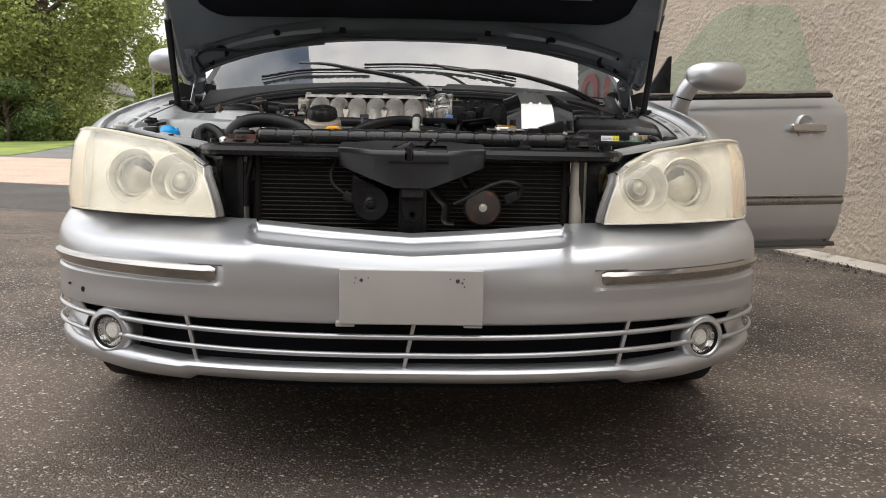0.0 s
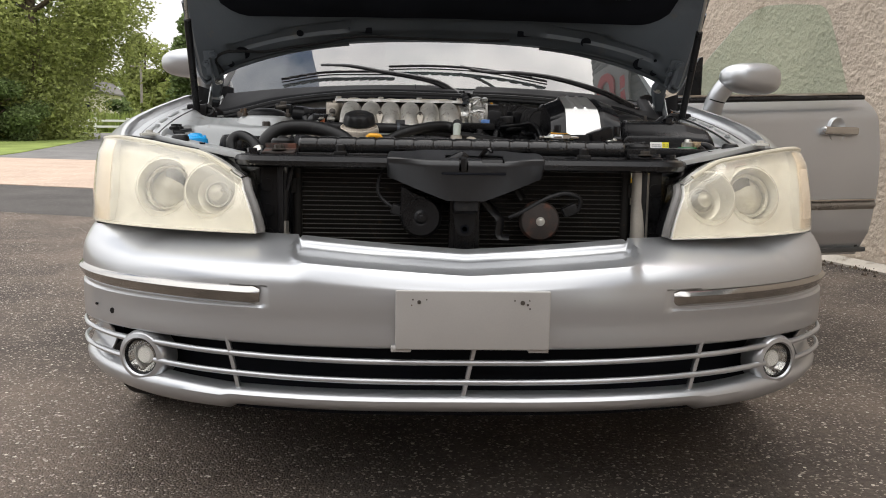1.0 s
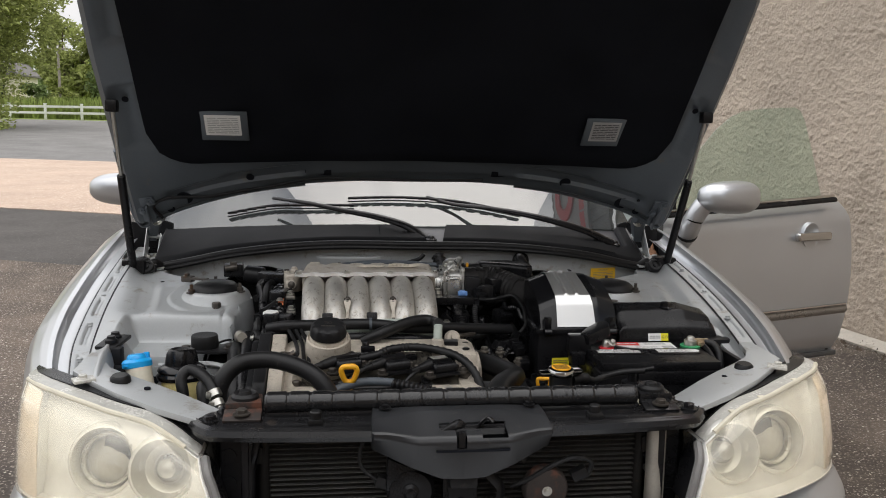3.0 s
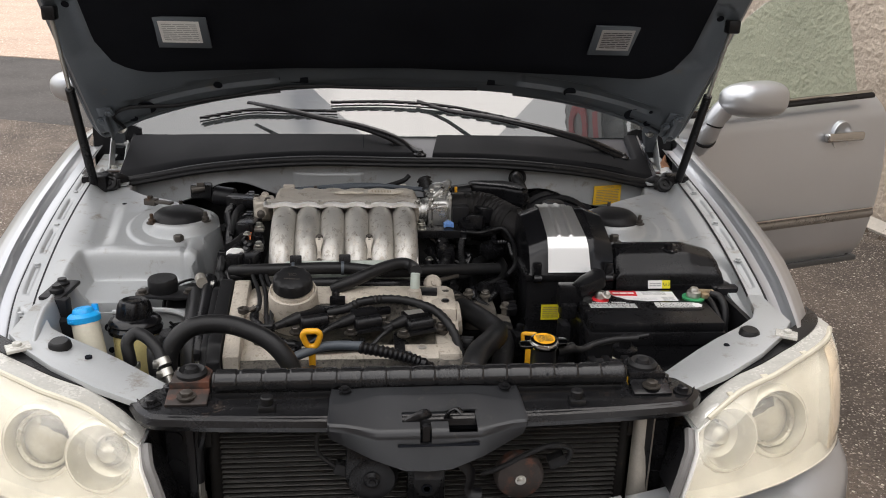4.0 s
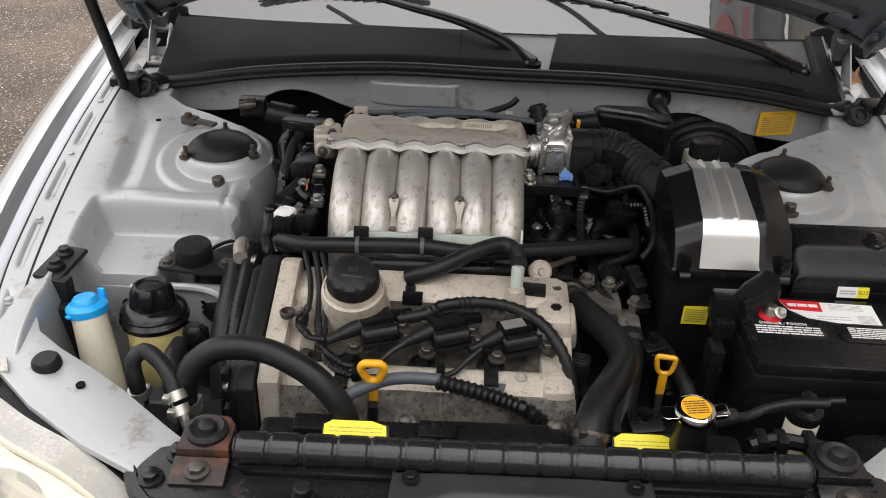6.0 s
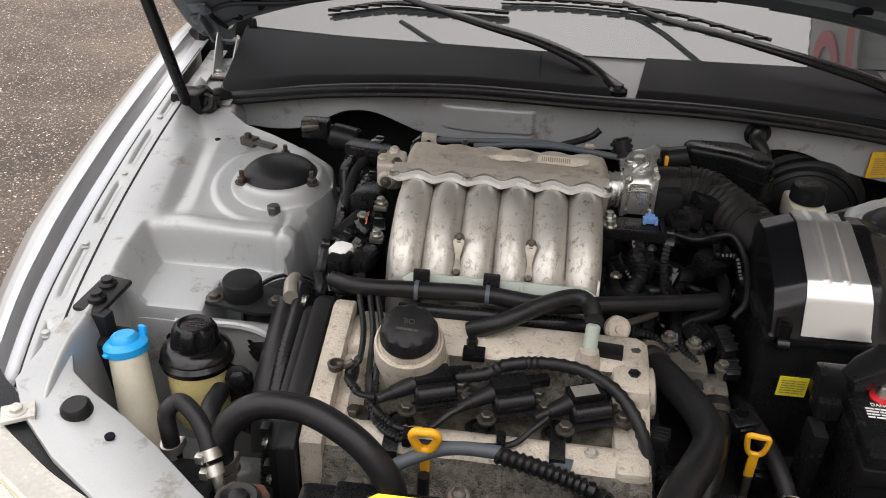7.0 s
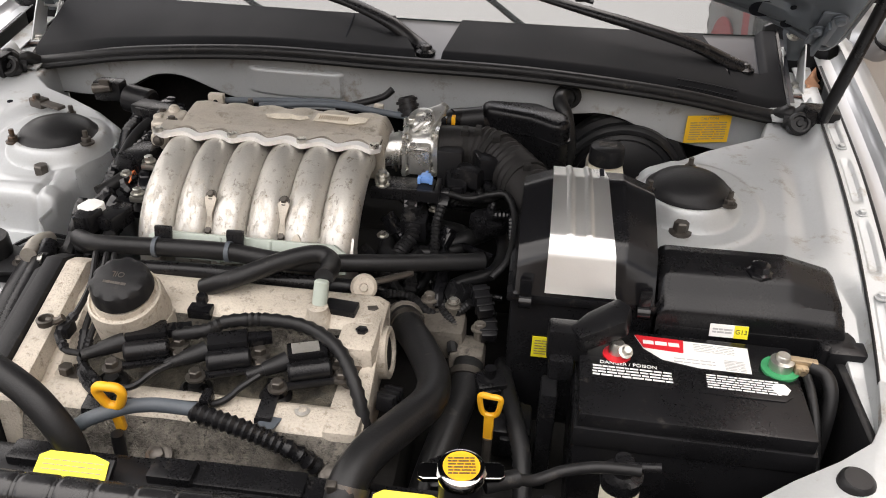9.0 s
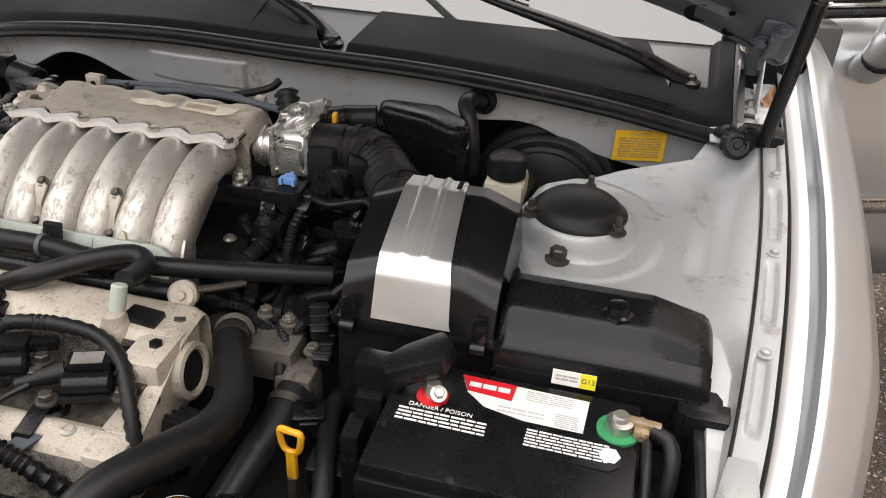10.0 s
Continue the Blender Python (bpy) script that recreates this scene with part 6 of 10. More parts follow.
# upper radiator support
bm = B()
SUP = [(-0.452, 0.262), (-0.43, 0.226), (-0.39, 0.210), (-0.2, 0.196), (0, 0.192), (0.2, 0.196), (0.39, 0.210), (0.43, 0.226), (0.452, 0.262), (0.43, 0.300), (0.38, 0.315), (0.32, 0.262), (0, 0.258), (-0.32, 0.262), (-0.38, 0.315), (-0.43, 0.300)]
prism(bm, SUP, 0.010, T((0, 0, 0.692)), 0.003)
tube(bm, [(x, y + 0.006, 0.690) for x, y in SUP[:9]], 0.013, 8, 5, flat=1.0)
support = part("radiator_support", bm, FRAMEBLACK, car, "black painted radiator support with worn edges")
for x in (-0.30, -0.18, 0.205, 0.33):
    bm = B()
    y = 0.190 + 0.10 * (abs(x) / 0.45) ** 3
    rod(bm, (x, y - 0.003, 0.688), (x, y + 0.004, 0.688), 0.0055, 12)
    part("support_hole", bm, RUST if x < 0 else PAD_VOID, support)
for x, y in ((-0.247, 0.2265), (0.240, 0.2235)):
    bm = B()
    rbox(bm, (0.026, 0.022, 0.010), T((x, y, 0.706)), 0.003)
    lathe(bm, [(0.010, 0), (0.010, 0.012), (0.008, 0.014), (0, 0.014)], T((x, y + 0.003, 0.710)), 16)
    part("hood_stop", bm, RUBBER, support)
for sg in (-1, 1):
    for x, y, h in ((0.425, 0.250, 0.012), (0.405, 0.290, 0.012)):
        bm = B()
        bolt(bm, (sg * x, y, 0.702), 0.010, h)
        part("support_bolt", bm, FRAMEBLACK, support)
    # radiator mount
    bm = B()
    cx = sg * 0.372
    prism(bm, [(-0.030, -0.024), (0.030, -0.024), (0.030, 0.018), (0.018, 0.032), (-0.018, 0.032), (-0.030, 0.018)], 0.012, T((cx, 0.303, 0.712)), 0.003)
    rbox(bm, (0.064, 0.036, 0.005), T((cx, 0.258, 0.708)) @ RX(14), 0.002)
    rbox(bm, (0.062, 0.004, 0.02), T((cx, 0.279, 0.714)), 0.001)
    mount = part("radiator_mount", bm, RUST if sg < 0 else FRAMEBLACK, support, "rusty bolted radiator bracket" if sg < 0 else "black bolted radiator bracket")
    bm = B()
    lathe(bm, [(0.027, 0.0), (0.027, 0.007), (0.022, 0.012), (0.017, 0.009), (0.013, 0.009), (0.011, 0.015), (0.005, 0.017), (0, 0.017)], T((cx, 0.305, 0.722)) @ Matrix.Diagonal((0.9, 0.9, 1, 1)), 28)
    part("mount_rubber", bm, RUBBER, support)
    bm = B()
    bolt(bm, (sg * 0.373, 0.256, 0.711), 0.010, 0.010)
    part("bracket_bolt", bm, BOLT, support)
    # side struts of the front frame
    bm = B()
    rbox(bm, (0.05, 0.03, 0.30), T((sg * 0.385, 0.265, 0.545)), 0.006)
    for k in range(3):
        rod(bm, (sg * 0.395, 0.247, 0.64 - 0.05 * k), (sg * 0.395, 0.251, 0.64 - 0.05 * k), 0.013, 14)
    rbox(bm, (0.012, 0.05, 0.26), T((sg * 0.365, 0.245, 0.55)), 0.003)
    part("side_bracket", bm, BLACK, support)
bm = B()
rbox(bm, (0.88, 0.03, 0.10), T((0, 0.20, 0.43)), 0.01)
rbox(bm, (0.9, 0.05, 0.08), T((0, 0.17, 0.42)), 0.01)
part("lower_beam", bm, DARK, support)
bm = B()
rbox(bm, (0.062, 0.022, 0.21), T((0.002, 0.232, 0.545)), 0.006)
rbox(bm, (0.040, 0.006, 0.17), T((0.002, 0.219, 0.55)), 0.003)
rod(bm, (0.002, 0.214, 0.560), (0.002, 0.222, 0.560), 0.011, 16)
part("centre_post", bm, BLACK, support)
bm = B()
prism(bm, [(-0.026, 0.040), (-0.020, 0.0), (-0.012, -0.014), (0.0, -0.018), (0.012, -0.014), (0.020, 0.0), (0.026, 0.040)], 0.005, T((0.002, 0.2145, 0.562)) @ RX(90), 0.0015)
tab = part("post_tab", bm, BLACK_DUSTY, support, "black rounded latch tab")
bm = B()
rod(bm, (0.002, 0.2080, 0.560), (0.002, 0.2100, 0.560), 0.009, 16)
rod(bm, (0.002, 0.2080, 0.560), (0.002, 0.2095, 0.560), 0.0055, 6)
part("tab_hole", bm, PAD_VOID, tab)
bm = B()
rod(bm, (0.005, 0.2145, 0.530), (0.005, 0.2165, 0.530), 0.0035, 12)
part("post_hole", bm, PAD_VOID, support)
bm = B()
rbox(bm, (0.05, 0.05, 0.06), T((0.002, 0.205, 0.622)) @ RX(-12), 0.008)
part("latch_stem", bm, BLACK_DUSTY, support)

# plastic cover over the hood latch
cover = thing("latch_cover", (0, 0.22, 0.70), "matte dark grey plastic cover over the hood latch", "cover")
bm = B()


# rows from the back edge over the fold and the ridge to the lower lip: middle y, z and edge y, z
LATCH_ROWS = [(0.0, 0.266, 0.711, 0.266, 0.709), (0.2, 0.238, 0.713, 0.222, 0.708), (0.55, 0.164, 0.694, 0.178, 0.699), (0.62, 0.160, 0.687, 0.180, 0.691)]


def latch_cover(u, v):
    x0 = 2 * u - 1
    fold = min(1.0, abs(x0) / 0.94)
    x = math.copysign(fold, x0) * (0.147 + 0.004 * min(1, v / 0.5))
    k = lerp_table(fold, [(0, 0), (0.52, 0), (0.84, 0.85), (1, 1)])
    w = min(v, 0.62)
    y, z = (lerp_table(w, [(r[0], r[c] + (r[c + 2] - r[c]) * k) for r in LATCH_ROWS]) for c in (1, 2))
    if v > 0.62:
        f = (v - 0.62) / 0.38
        y += (lerp_table(abs(x), [(0, 0.174), (0.086, 0.183), (0.151, 0.204)]) - y) * f
        z += (lerp_table(abs(x), [(0, 0.619), (0.036, 0.619), (0.086, 0.638), (0.151, 0.664)]) - z) * f
    y += 0.030 * max(0.0, abs(x0) - 0.94) / 0.06
    return (x, y, z)


sheet(bm, latch_cover, 110, 72, 0.003)
# openings: a narrow slot, a square hole beside it and the tongue's notch
HOLES = ((-0.042, 0.034, 0.180, 0.199, 0.68), (0.030, 0.074, 0.161, 0.203, 0.68), (-0.014, 0.004, 0.150, 0.185, 0.675))
gone = []
for f in bm.faces:
    c = f.calc_center_median()
    if any(a < c.x < b and lo < c.y < hi and c.z > zl for a, b, lo, hi, zl in HOLES):
        gone.append(f)
bmesh.ops.delete(bm, geom=gone, context="FACES")
body = part("cover_shell", bm, surface("matte_grey_plastic", (0.021, 0.022, 0.0245), 0.40, 0.0, 0.2, 10, 500, 0.15, dirt=(0.06, 0.056, 0.05), dirt_amount=0.15, dirt_scale=30), cover)
# black plate under the openings, standing in for their shaded inside
bm = B()
rbox(bm, (0.125, 0.056, 0.004), T((0.014, 0.186, 0.672)), 0.002)
part("latch_void", bm, PAD_VOID, cover)
bm = B()
tube(bm, [(0.006, 0.200, 0.690), (-0.004, 0.194, 0.706), (-0.016, 0.190, 0.704), (-0.034, 0.188, 0.694)], 0.008, 8, 5, flat=0.6)
tube(bm, [(0.024, 0.196, 0.684), (0.030, 0.192, 0.706), (0.042, 0.186, 0.719), (0.050, 0.180, 0.714)], 0.006, 8, 5, flat=0.5)
rbox(bm, (0.013, 0.012, 0.040), T((-0.005, 0.168, 0.684)), 0.004)
rbox(bm, (0.060, 0.006, 0.004), T((0.0, 0.178, 0.690)), 0.001)
part("latch_hook", bm, FRAMEBLACK, cover, "black steel latch hook")
for x in (-0.128, 0.128):
    bm = B()
    bolt(bm, (x, 0.256, 0.716), 0.007, 0.006)
    part("cover_clip", bm, BLACK, cover)

# condenser with its drier
cond = thing("condenser", (0, 0.27, 0.40), "dark finned air conditioning condenser behind the bumper", "condenser")
bm = B()
rbox(bm, (0.66, 0.014, 0.32), T((0, 0.268, 0.53)), 0.003)
part("fin_core", bm, FIN, cond)
z = 0.412
while z < 0.684:
    bm = B()
    rbox(bm, (0.655, 0.010, 0.0014), T((0, 0.258, z)), 0.0006, 1)
    part("condenser_tube", bm, TUBEGREY, cond)
    z += 0.0094
for sg in (-1, 1):
    bm = B()
    rod(bm, (sg * 0.336, 0.258, 0.40), (sg * 0.336, 0.258, 0.685), 0.010, 14)
    rbox(bm, (0.012, 0.012, 0.03), T((sg * 0.343, 0.250, 0.64)), 0.003)
    part("header_tube", bm, FIN, cond)
bm = B()
rod(bm, (0.360, 0.232, 0.43), (0.362, 0.240, 0.684), 0.0175, 20, bev=0.006)
part("receiver_drier", bm, DRIER, cond, "dull aluminium receiver drier")
bm = B()
rod(bm, (-0.362, 0.236, 0.545), (-0.362, 0.238, 0.57), 0.011, 6)
rod(bm, (-0.362, 0.236, 0.44), (-0.362, 0.238, 0.545), 0.013, 14)
part("pipe_union", bm, STEEL, cond)
bm = B()
rod(bm, (-0.362, 0.238, 0.57), (-0.360, 0.242, 0.665), 0.012, 12)
tube(bm, [(-0.36, 0.24, 0.62), (-0.35, 0.235, 0.65), (-0.345, 0.24, 0.68)], 0.007, 8, 4)
part("pipe_sleeve", bm, BLACK, cond)
bm = B()
rbox(bm, (0.010, 0.006, 0.012), T((0.372, 0.228, 0.682)), 0.001)
part("paint_mark", bm, YELLOW_TAPE, cond)

for sg, x, z, rusty in ((-1, -0.086, 0.583, False), (1, 0.152, 0.578, True)):
    horn = thing("horn", (x, 0.215, z - 0.04), "round black horn with a rusty face on a bracket" if rusty else "round black snail horn in front of the condenser", "horn", "horns before the condenser")
    m = T((x, 0.222, z)) @ RX(90)
    bm = B()
    if rusty:
        lathe(bm, [(0, 0.024), (0.010, 0.024), (0.036, 0.020), (0.040, 0.014), (0.041, 0.0), (0.034, -0.012), (0, -0.012)], m, 36)
    else:
        lathe(bm, [(0, 0.020), (0.008, 0.022), (0.014, 0.018), (0.020, 0.020), (0.036, 0.018), (0.042, 0.008), (0.042, -0.004), (0.036, -0.014), (0, -0.014)], m, 36)
        prism(bm, [(-0.042, 0.0), (-0.040, 0.062), (-0.018, 0.050), (0.010, 0.040), (0, 0)], 0.026, m @ T((0, 0, -0.01)), 0.005)
    part("horn_body", bm, RUST if rusty else BLACK, horn)
    bm = B()
    bolt(bm, (x, 0.199, z), 0.006, 0.006, (0, -1, 0))
    part("horn_nut", bm, STEEL if rusty else BLACK, horn)
    bm = B()
    if rusty:
        tube(bm, [(x - 0.030, 0.235, z + 0.042), (x - 0.042, 0.238, z + 0.06), (x - 0.052, 0.24, z + 0.085)], 0.010, 6, 4, flat=0.25)
        tube(bm, [(x - 0.115, 0.225, z + 0.045), (x - 0.095, 0.225, z + 0.02), (x - 0.078, 0.220, z), (x - 0.080, 0.216, z - 0.03), (x - 0.060, 0.214, z - 0.034)], 0.010, 6, 5, flat=0.25)
    else:
        tube(bm, [(x + 0.03, 0.235, z + 0.02), (x + 0.05, 0.238, z + 0.02), (x + 0.07, 0.24, z + 0.01)], 0.010, 6, 4, flat=0.25)
    part("horn_bracket", bm, BLACK, horn)
    bm = B()
    if rusty:
        tube(bm, [(x - 0.062, 0.21, z + 0.006), (x - 0.03, 0.205, z + 0.022), (x + 0.01, 0.205, z + 0.045), (x + 0.05, 0.21, z + 0.056), (x + 0.082, 0.215, z + 0.045), (x + 0.075, 0.215, z + 0.020), (x + 0.05, 0.215, z + 0.014)], 0.0045, 8, 6)
        rbox(bm, (0.03, 0.02, 0.02), T((x + 0.062, 0.22, z + 0.022)) @ RY(-25), 0.004)
    else:
        tube(bm, [(x - 0.035, 0.22, z + 0.01), (x - 0.06, 0.218, z + 0.02), (x - 0.085, 0.222, z + 0.045), (x - 0.082, 0.23, z + 0.08), (x - 0.06, 0.24, z + 0.105)], 0.0035, 8, 6)
        rbox(bm, (0.03, 0.02, 0.02), T((x - 0.045, 0.222, z + 0.012)) @ RY(20), 0.004)
    part("horn_wire", bm, RUBBER, horn)

# radiator: the ribbed top tank, cap, fan shroud, labels
rad = thing("radiator", (0, 0.31, 0.40), "radiator with a ribbed black plastic top tank", "radiator")
bm = B()


def tank(u, v):
    x = -0.335 + 0.67 * u
    a = 2 * math.pi * v
    r = 0.0172
    rib = (u * 17) % 1.0
    if rib < 0.07 or rib > 0.93:
        r -= 0.0018
    if u > 0.80 and u < 0.93:
        r *= 0.96
    r *= min(1.0, 0.8 + 25 * min(u, 1 - u))
    return (x, 0.287 + r * 1.05 * math.cos(a), 0.720 + r * math.sin(a))


sheet(bm, tank, 272, 20, 0.002)
rbox(bm, (0.68, 0.034, 0.030), T((0, 0.288, 0.692)), 0.004)
part("top_tank", bm, surface("satin_black_plastic", (0.013, 0.013, 0.0138), 0.22, 0.0, 0.2, 12, 350, 0.1, dirt=(0.05, 0.046, 0.04), dirt_amount=0.12, dirt_scale=40), rad)
bm = B()
rbox(bm, (0.66, 0.030, 0.34), T((0, 0.292, 0.52)), 0.003)
part("radiator_core", bm, FIN, rad)
bm = B()
rbox(bm, (0.62, 0.055, 0.32), T((-0.02, 0.365, 0.515)), 0.012)
rbox(bm, (0.13, 0.035, 0.012), T((-0.02, 0.372, 0.674)), 0.004)
rbox(bm, (0.05, 0.03, 0.016), T((-0.10, 0.368, 0.678)), 0.004)
rbox(bm, (0.05, 0.03, 0.016), T((-0.26, 0.372, 0.678)), 0.004)
part("fan_shroud", bm, BLACK, rad)
for x, y, seed in ((-0.203, 0.352, 3), (0.161, 0.350, 4)):
    m = T((x, y, 0.6895)) @ RX(24)
    bm = B()
    prism(bm, [(-0.040, -0.012), (0.040, -0.012), (0.038, 0.008), (0.02, 0.014), (-0.03, 0.014), (-0.040, 0.008)], 0.001, m)
    part("warning_label", bm, YELLOW_TAPE, rad, "bright yellow warning label with faint print")
    bm = B()
    bars(bm, m @ T((0, -0.001, 0.0014)), 0.068, 0.016, 3, seed, 0.16, 5)
    part("label_print", bm, COPPER, rad)
    bm = B()
    rbox(bm, (0.085, 0.03, 0.008), T((x, y, 0.683)) @ RX(24), 0.002)
    part("label_base", bm, BLACK, rad)
bm = B()
rod(bm, (0.211, 0.348, 0.66), (0.211, 0.351, 0.74), 0.022, 20)
rod(bm, (0.211, 0.348, 0.66), (0.20, 0.325, 0.66), 0.02, 14)
part("filler_neck", bm, BLACK, rad)
bm = B()
m = T((0.211, 0.352, 0.742)) @ RZ(8) @ RX(4) @ Matrix.Diagonal((0.86, 0.86, 0.9, 1))
lathe(bm, [(0.0, 0), (0.029, 0), (0.030, 0.006), (0.027, 0.012), (0.022, 0.014), (0, 0.014)], m, 32)
prism(bm, [(-0.050, -0.008), (-0.044, -0.012), (0.044, -0.012), (0.050, -0.008), (0.050, 0.008), (0.044, 0.012), (-0.044, 0.012), (-0.050, 0.008)], 0.007, m, 0.002)
cap = part("radiator_cap", bm, CHROME, rad, "bright metal radiator cap with an amber sticker")
bm = B()
lathe(bm, [(0, 0), (0.0215, 0), (0.0215, 0.0006), (0, 0.0006)], m @ T((0, 0, 0.0142)), 28)
part("cap_sticker", bm, YELLOW, cap)
bm = B()
bars(bm, m @ T((0, 0, 0.0152)), 0.032, 0.026, 6, 8, 0.4, 3)
part("sticker_print", bm, BOLT, cap)
bm = B()
tube(bm, [(0.237, 0.356, 0.728), (0.262, 0.366, 0.728), (0.285, 0.376, 0.720), (0.312, 0.388, 0.724), (0.345, 0.394, 0.729), (0.375, 0.394, 0.731), (0.392, 0.393, 0.732)], 0.0062, 10, 6)
rod(bm, (0.235, 0.355, 0.728), (0.268, 0.369, 0.728), 0.0095, 12)
part("overflow_hose", bm, RUBBER, rad)

ores = thing("overflow_bottle", (0.378, 0.42, 0.60), "small milky bottle with a black cap beside the battery", "bottle")
bm = B()
lathe(bm, [(0, 0), (0.020, 0), (0.021, 0.05), (0.021, 0.085), (0.018, 0.09), (0, 0.09)], T((0.378, 0.414, 0.60)), 20)
part("bottle_body", bm, MILK, ores)
bm = B()
lathe(bm, [(0.0215, -0.004), (0.023, 0.004), (0.0225, 0.012), (0.012, 0.015), (0.010, 0.034), (0, 0.036)], T((0.378, 0.416, 0.690)), 24)
rod(bm, (0.378, 0.398, 0.730), (0.412, 0.396, 0.736), 0.005, 10)
part("bottle_cap", bm, BLACK, ores)
bm = B()
rbox(bm, (0.018, 0.002, 0.022), T((0.388, 0.394, 0.648)) @ RZ(25), 0)
part("bottle_sticker", bm, ORANGE_LABEL, ores)
bm = B()
tube(bm, [(0.285, 0.345, 0.700), (0.31, 0.352, 0.704), (0.335, 0.355, 0.702), (0.375, 0.350, 0.698), (0.40, 0.345, 0.695)], 0.010, 8, 5)
for x in (0.30, 0.325, 0.36):
    rbox(bm, (0.014, 0.026, 0.022), T((x, 0.352, 0.703)), 0.003)
tagged(part("wiring_connector", bm, BLACK), "black wiring connector lying along the radiator", "connector")

# ---- engine ----
eng = thing("engine", (-0.1, 0.7, 0.30), "six cylinder engine with beige cast cover and aluminium manifold", "engine")
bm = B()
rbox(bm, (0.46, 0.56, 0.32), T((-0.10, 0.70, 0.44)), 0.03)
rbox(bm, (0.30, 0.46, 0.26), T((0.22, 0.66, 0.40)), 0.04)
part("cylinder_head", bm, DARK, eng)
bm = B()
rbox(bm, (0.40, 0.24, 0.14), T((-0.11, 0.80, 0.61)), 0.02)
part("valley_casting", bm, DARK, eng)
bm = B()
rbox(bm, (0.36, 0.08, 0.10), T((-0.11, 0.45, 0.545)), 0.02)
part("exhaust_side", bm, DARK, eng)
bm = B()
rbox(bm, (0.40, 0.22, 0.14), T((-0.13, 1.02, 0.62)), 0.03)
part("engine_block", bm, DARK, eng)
# cam cover: profile along y drawn out along x
COVER_P = [(0.664, 0.60), (0.662, 0.716), (0.655, 0.727), (0.648, 0.731), (0.600, 0.727), (0.591, 0.721), (0.583, 0.695), (0.572, 0.684), (0.510, 0.664), (0.500, 0.666), (0.494, 0.674), (0.487, 0.678), (0.464, 0.672), (0.455, 0.664), (0.449, 0.640), (0.445, 0.632)]


def cover_at(u, v):
    x = -0.316 + 0.400 * u
    k = v * (len(COVER_P) - 1)
    i = min(int(k), len(COVER_P) - 2)
    y, z = (COVER_P[i][c] + (COVER_P[i + 1][c] - COVER_P[i][c]) * (k - i) for c in (0, 1))
    e = max(0.0, 1 - min(u, 1 - u) * 0.400 / 0.03)
    if 6 < k < 10.5:
        # the coil trough is closed at both ends
        lift = lerp_table(y, [(0.49, 0.676), (0.60, 0.726)]) - z
        z += max(0, lift) * min(1, e * 1.6)
    z -= 0.008 * max(0, e - 0.6) / 0.4
    z -= 0.016 * (x + 0.12) * 0.5
    return (x, y, z)


bm = B()
sheet(bm, cover_at, 60, 60, 0.004)
part("cam_cover", bm, COVER, eng, "beige textured cast cam cover")
# dark mottled sheet laid over the trough's floor
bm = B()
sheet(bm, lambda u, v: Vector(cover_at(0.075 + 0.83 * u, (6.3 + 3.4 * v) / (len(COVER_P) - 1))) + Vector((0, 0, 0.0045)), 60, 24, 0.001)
part("coil_trough", bm, surface("dark_trough_casting", (0.085, 0.076, 0.058), 0.5, 0.2, 0.5, 40, 400, 0.8, 0.002, dirt=(0.026, 0.023, 0.019), dirt_amount=0.65, dirt_scale=45), eng, "dark mottled trough under the coils")
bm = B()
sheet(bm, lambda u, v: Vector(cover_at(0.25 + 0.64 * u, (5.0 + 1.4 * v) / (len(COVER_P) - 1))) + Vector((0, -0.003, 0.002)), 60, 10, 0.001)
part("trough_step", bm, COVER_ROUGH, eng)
bm = B()
rbox(bm, (0.042, 0.024, 0.020), T((0.030, 0.617, 0.729)) @ RZ(-6), 0.002)
rbox(bm, (0.034, 0.024, 0.004), T((0.063, 0.628, 0.722)) @ RZ(-6), 0.001)
part("sensor_plug", bm, BLACK, eng)
bm = B()
bolt(bm, (0.068, 0.628, 0.724), 0.008, 0.008)
part("sensor_bolt", bm, BOLT, eng)
bm = B()
FR = [(0.459, 0.668), (0.447, 0.656), (0.438, 0.632), (0.416, 0.624), (0.405, 0.602), (0.403, 0.585)]


def cover_front(u, v):
    x = -0.318 + 0.404 * u
    k = v * (len(FR) - 1)
    i = min(int(k), len(FR) - 2)
    y, z = (FR[i][c] + (FR[i + 1][c] - FR[i][c]) * (k - i) for c in (0, 1))
    bump = sum(max(0, 1 - ((x - c) / 0.020) ** 2) for c in (-0.27, -0.145, -0.02, 0.06))
    return (x, y - 0.004 - 0.012 * bump * math.sin(math.pi * v), z - 0.008 * (x + 0.12))


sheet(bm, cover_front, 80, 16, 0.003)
part("cover_flange", bm, COVER_ROUGH, eng, "dark speckled rough lower flange of the cover")
for x in (-0.27, -0.145, 0.06):
    bm = B()
    lathe(bm, [(0.016, -0.02), (0.016, 0.004), (0.012, 0.006), (0.012, 0.002), (0, 0.002)], T((x, 0.424, 0.640)) @ RX(28), 18)
    bolt(bm, (x, 0.422, 0.642), 0.009, 0.012, (0, -0.45, 0.9))
    part("cover_bolt", bm, BOLT, eng)
for x, y, z, d in ((-0.030, 0.490, 0.6835, 0.062), (-0.236, 0.468, 0.681, 0.040)):
    bm = B()
    rbox(bm, (0.020, d, 0.003), T((x, y, z)) @ RX(12), 0.001)
    rbox(bm, (0.020, 0.004, 0.018), T((x, y - d * 0.5, z - 0.012)) @ RX(-18), 0.001)
    part("wiring_clip", bm, BLACK, eng)
bm = B()
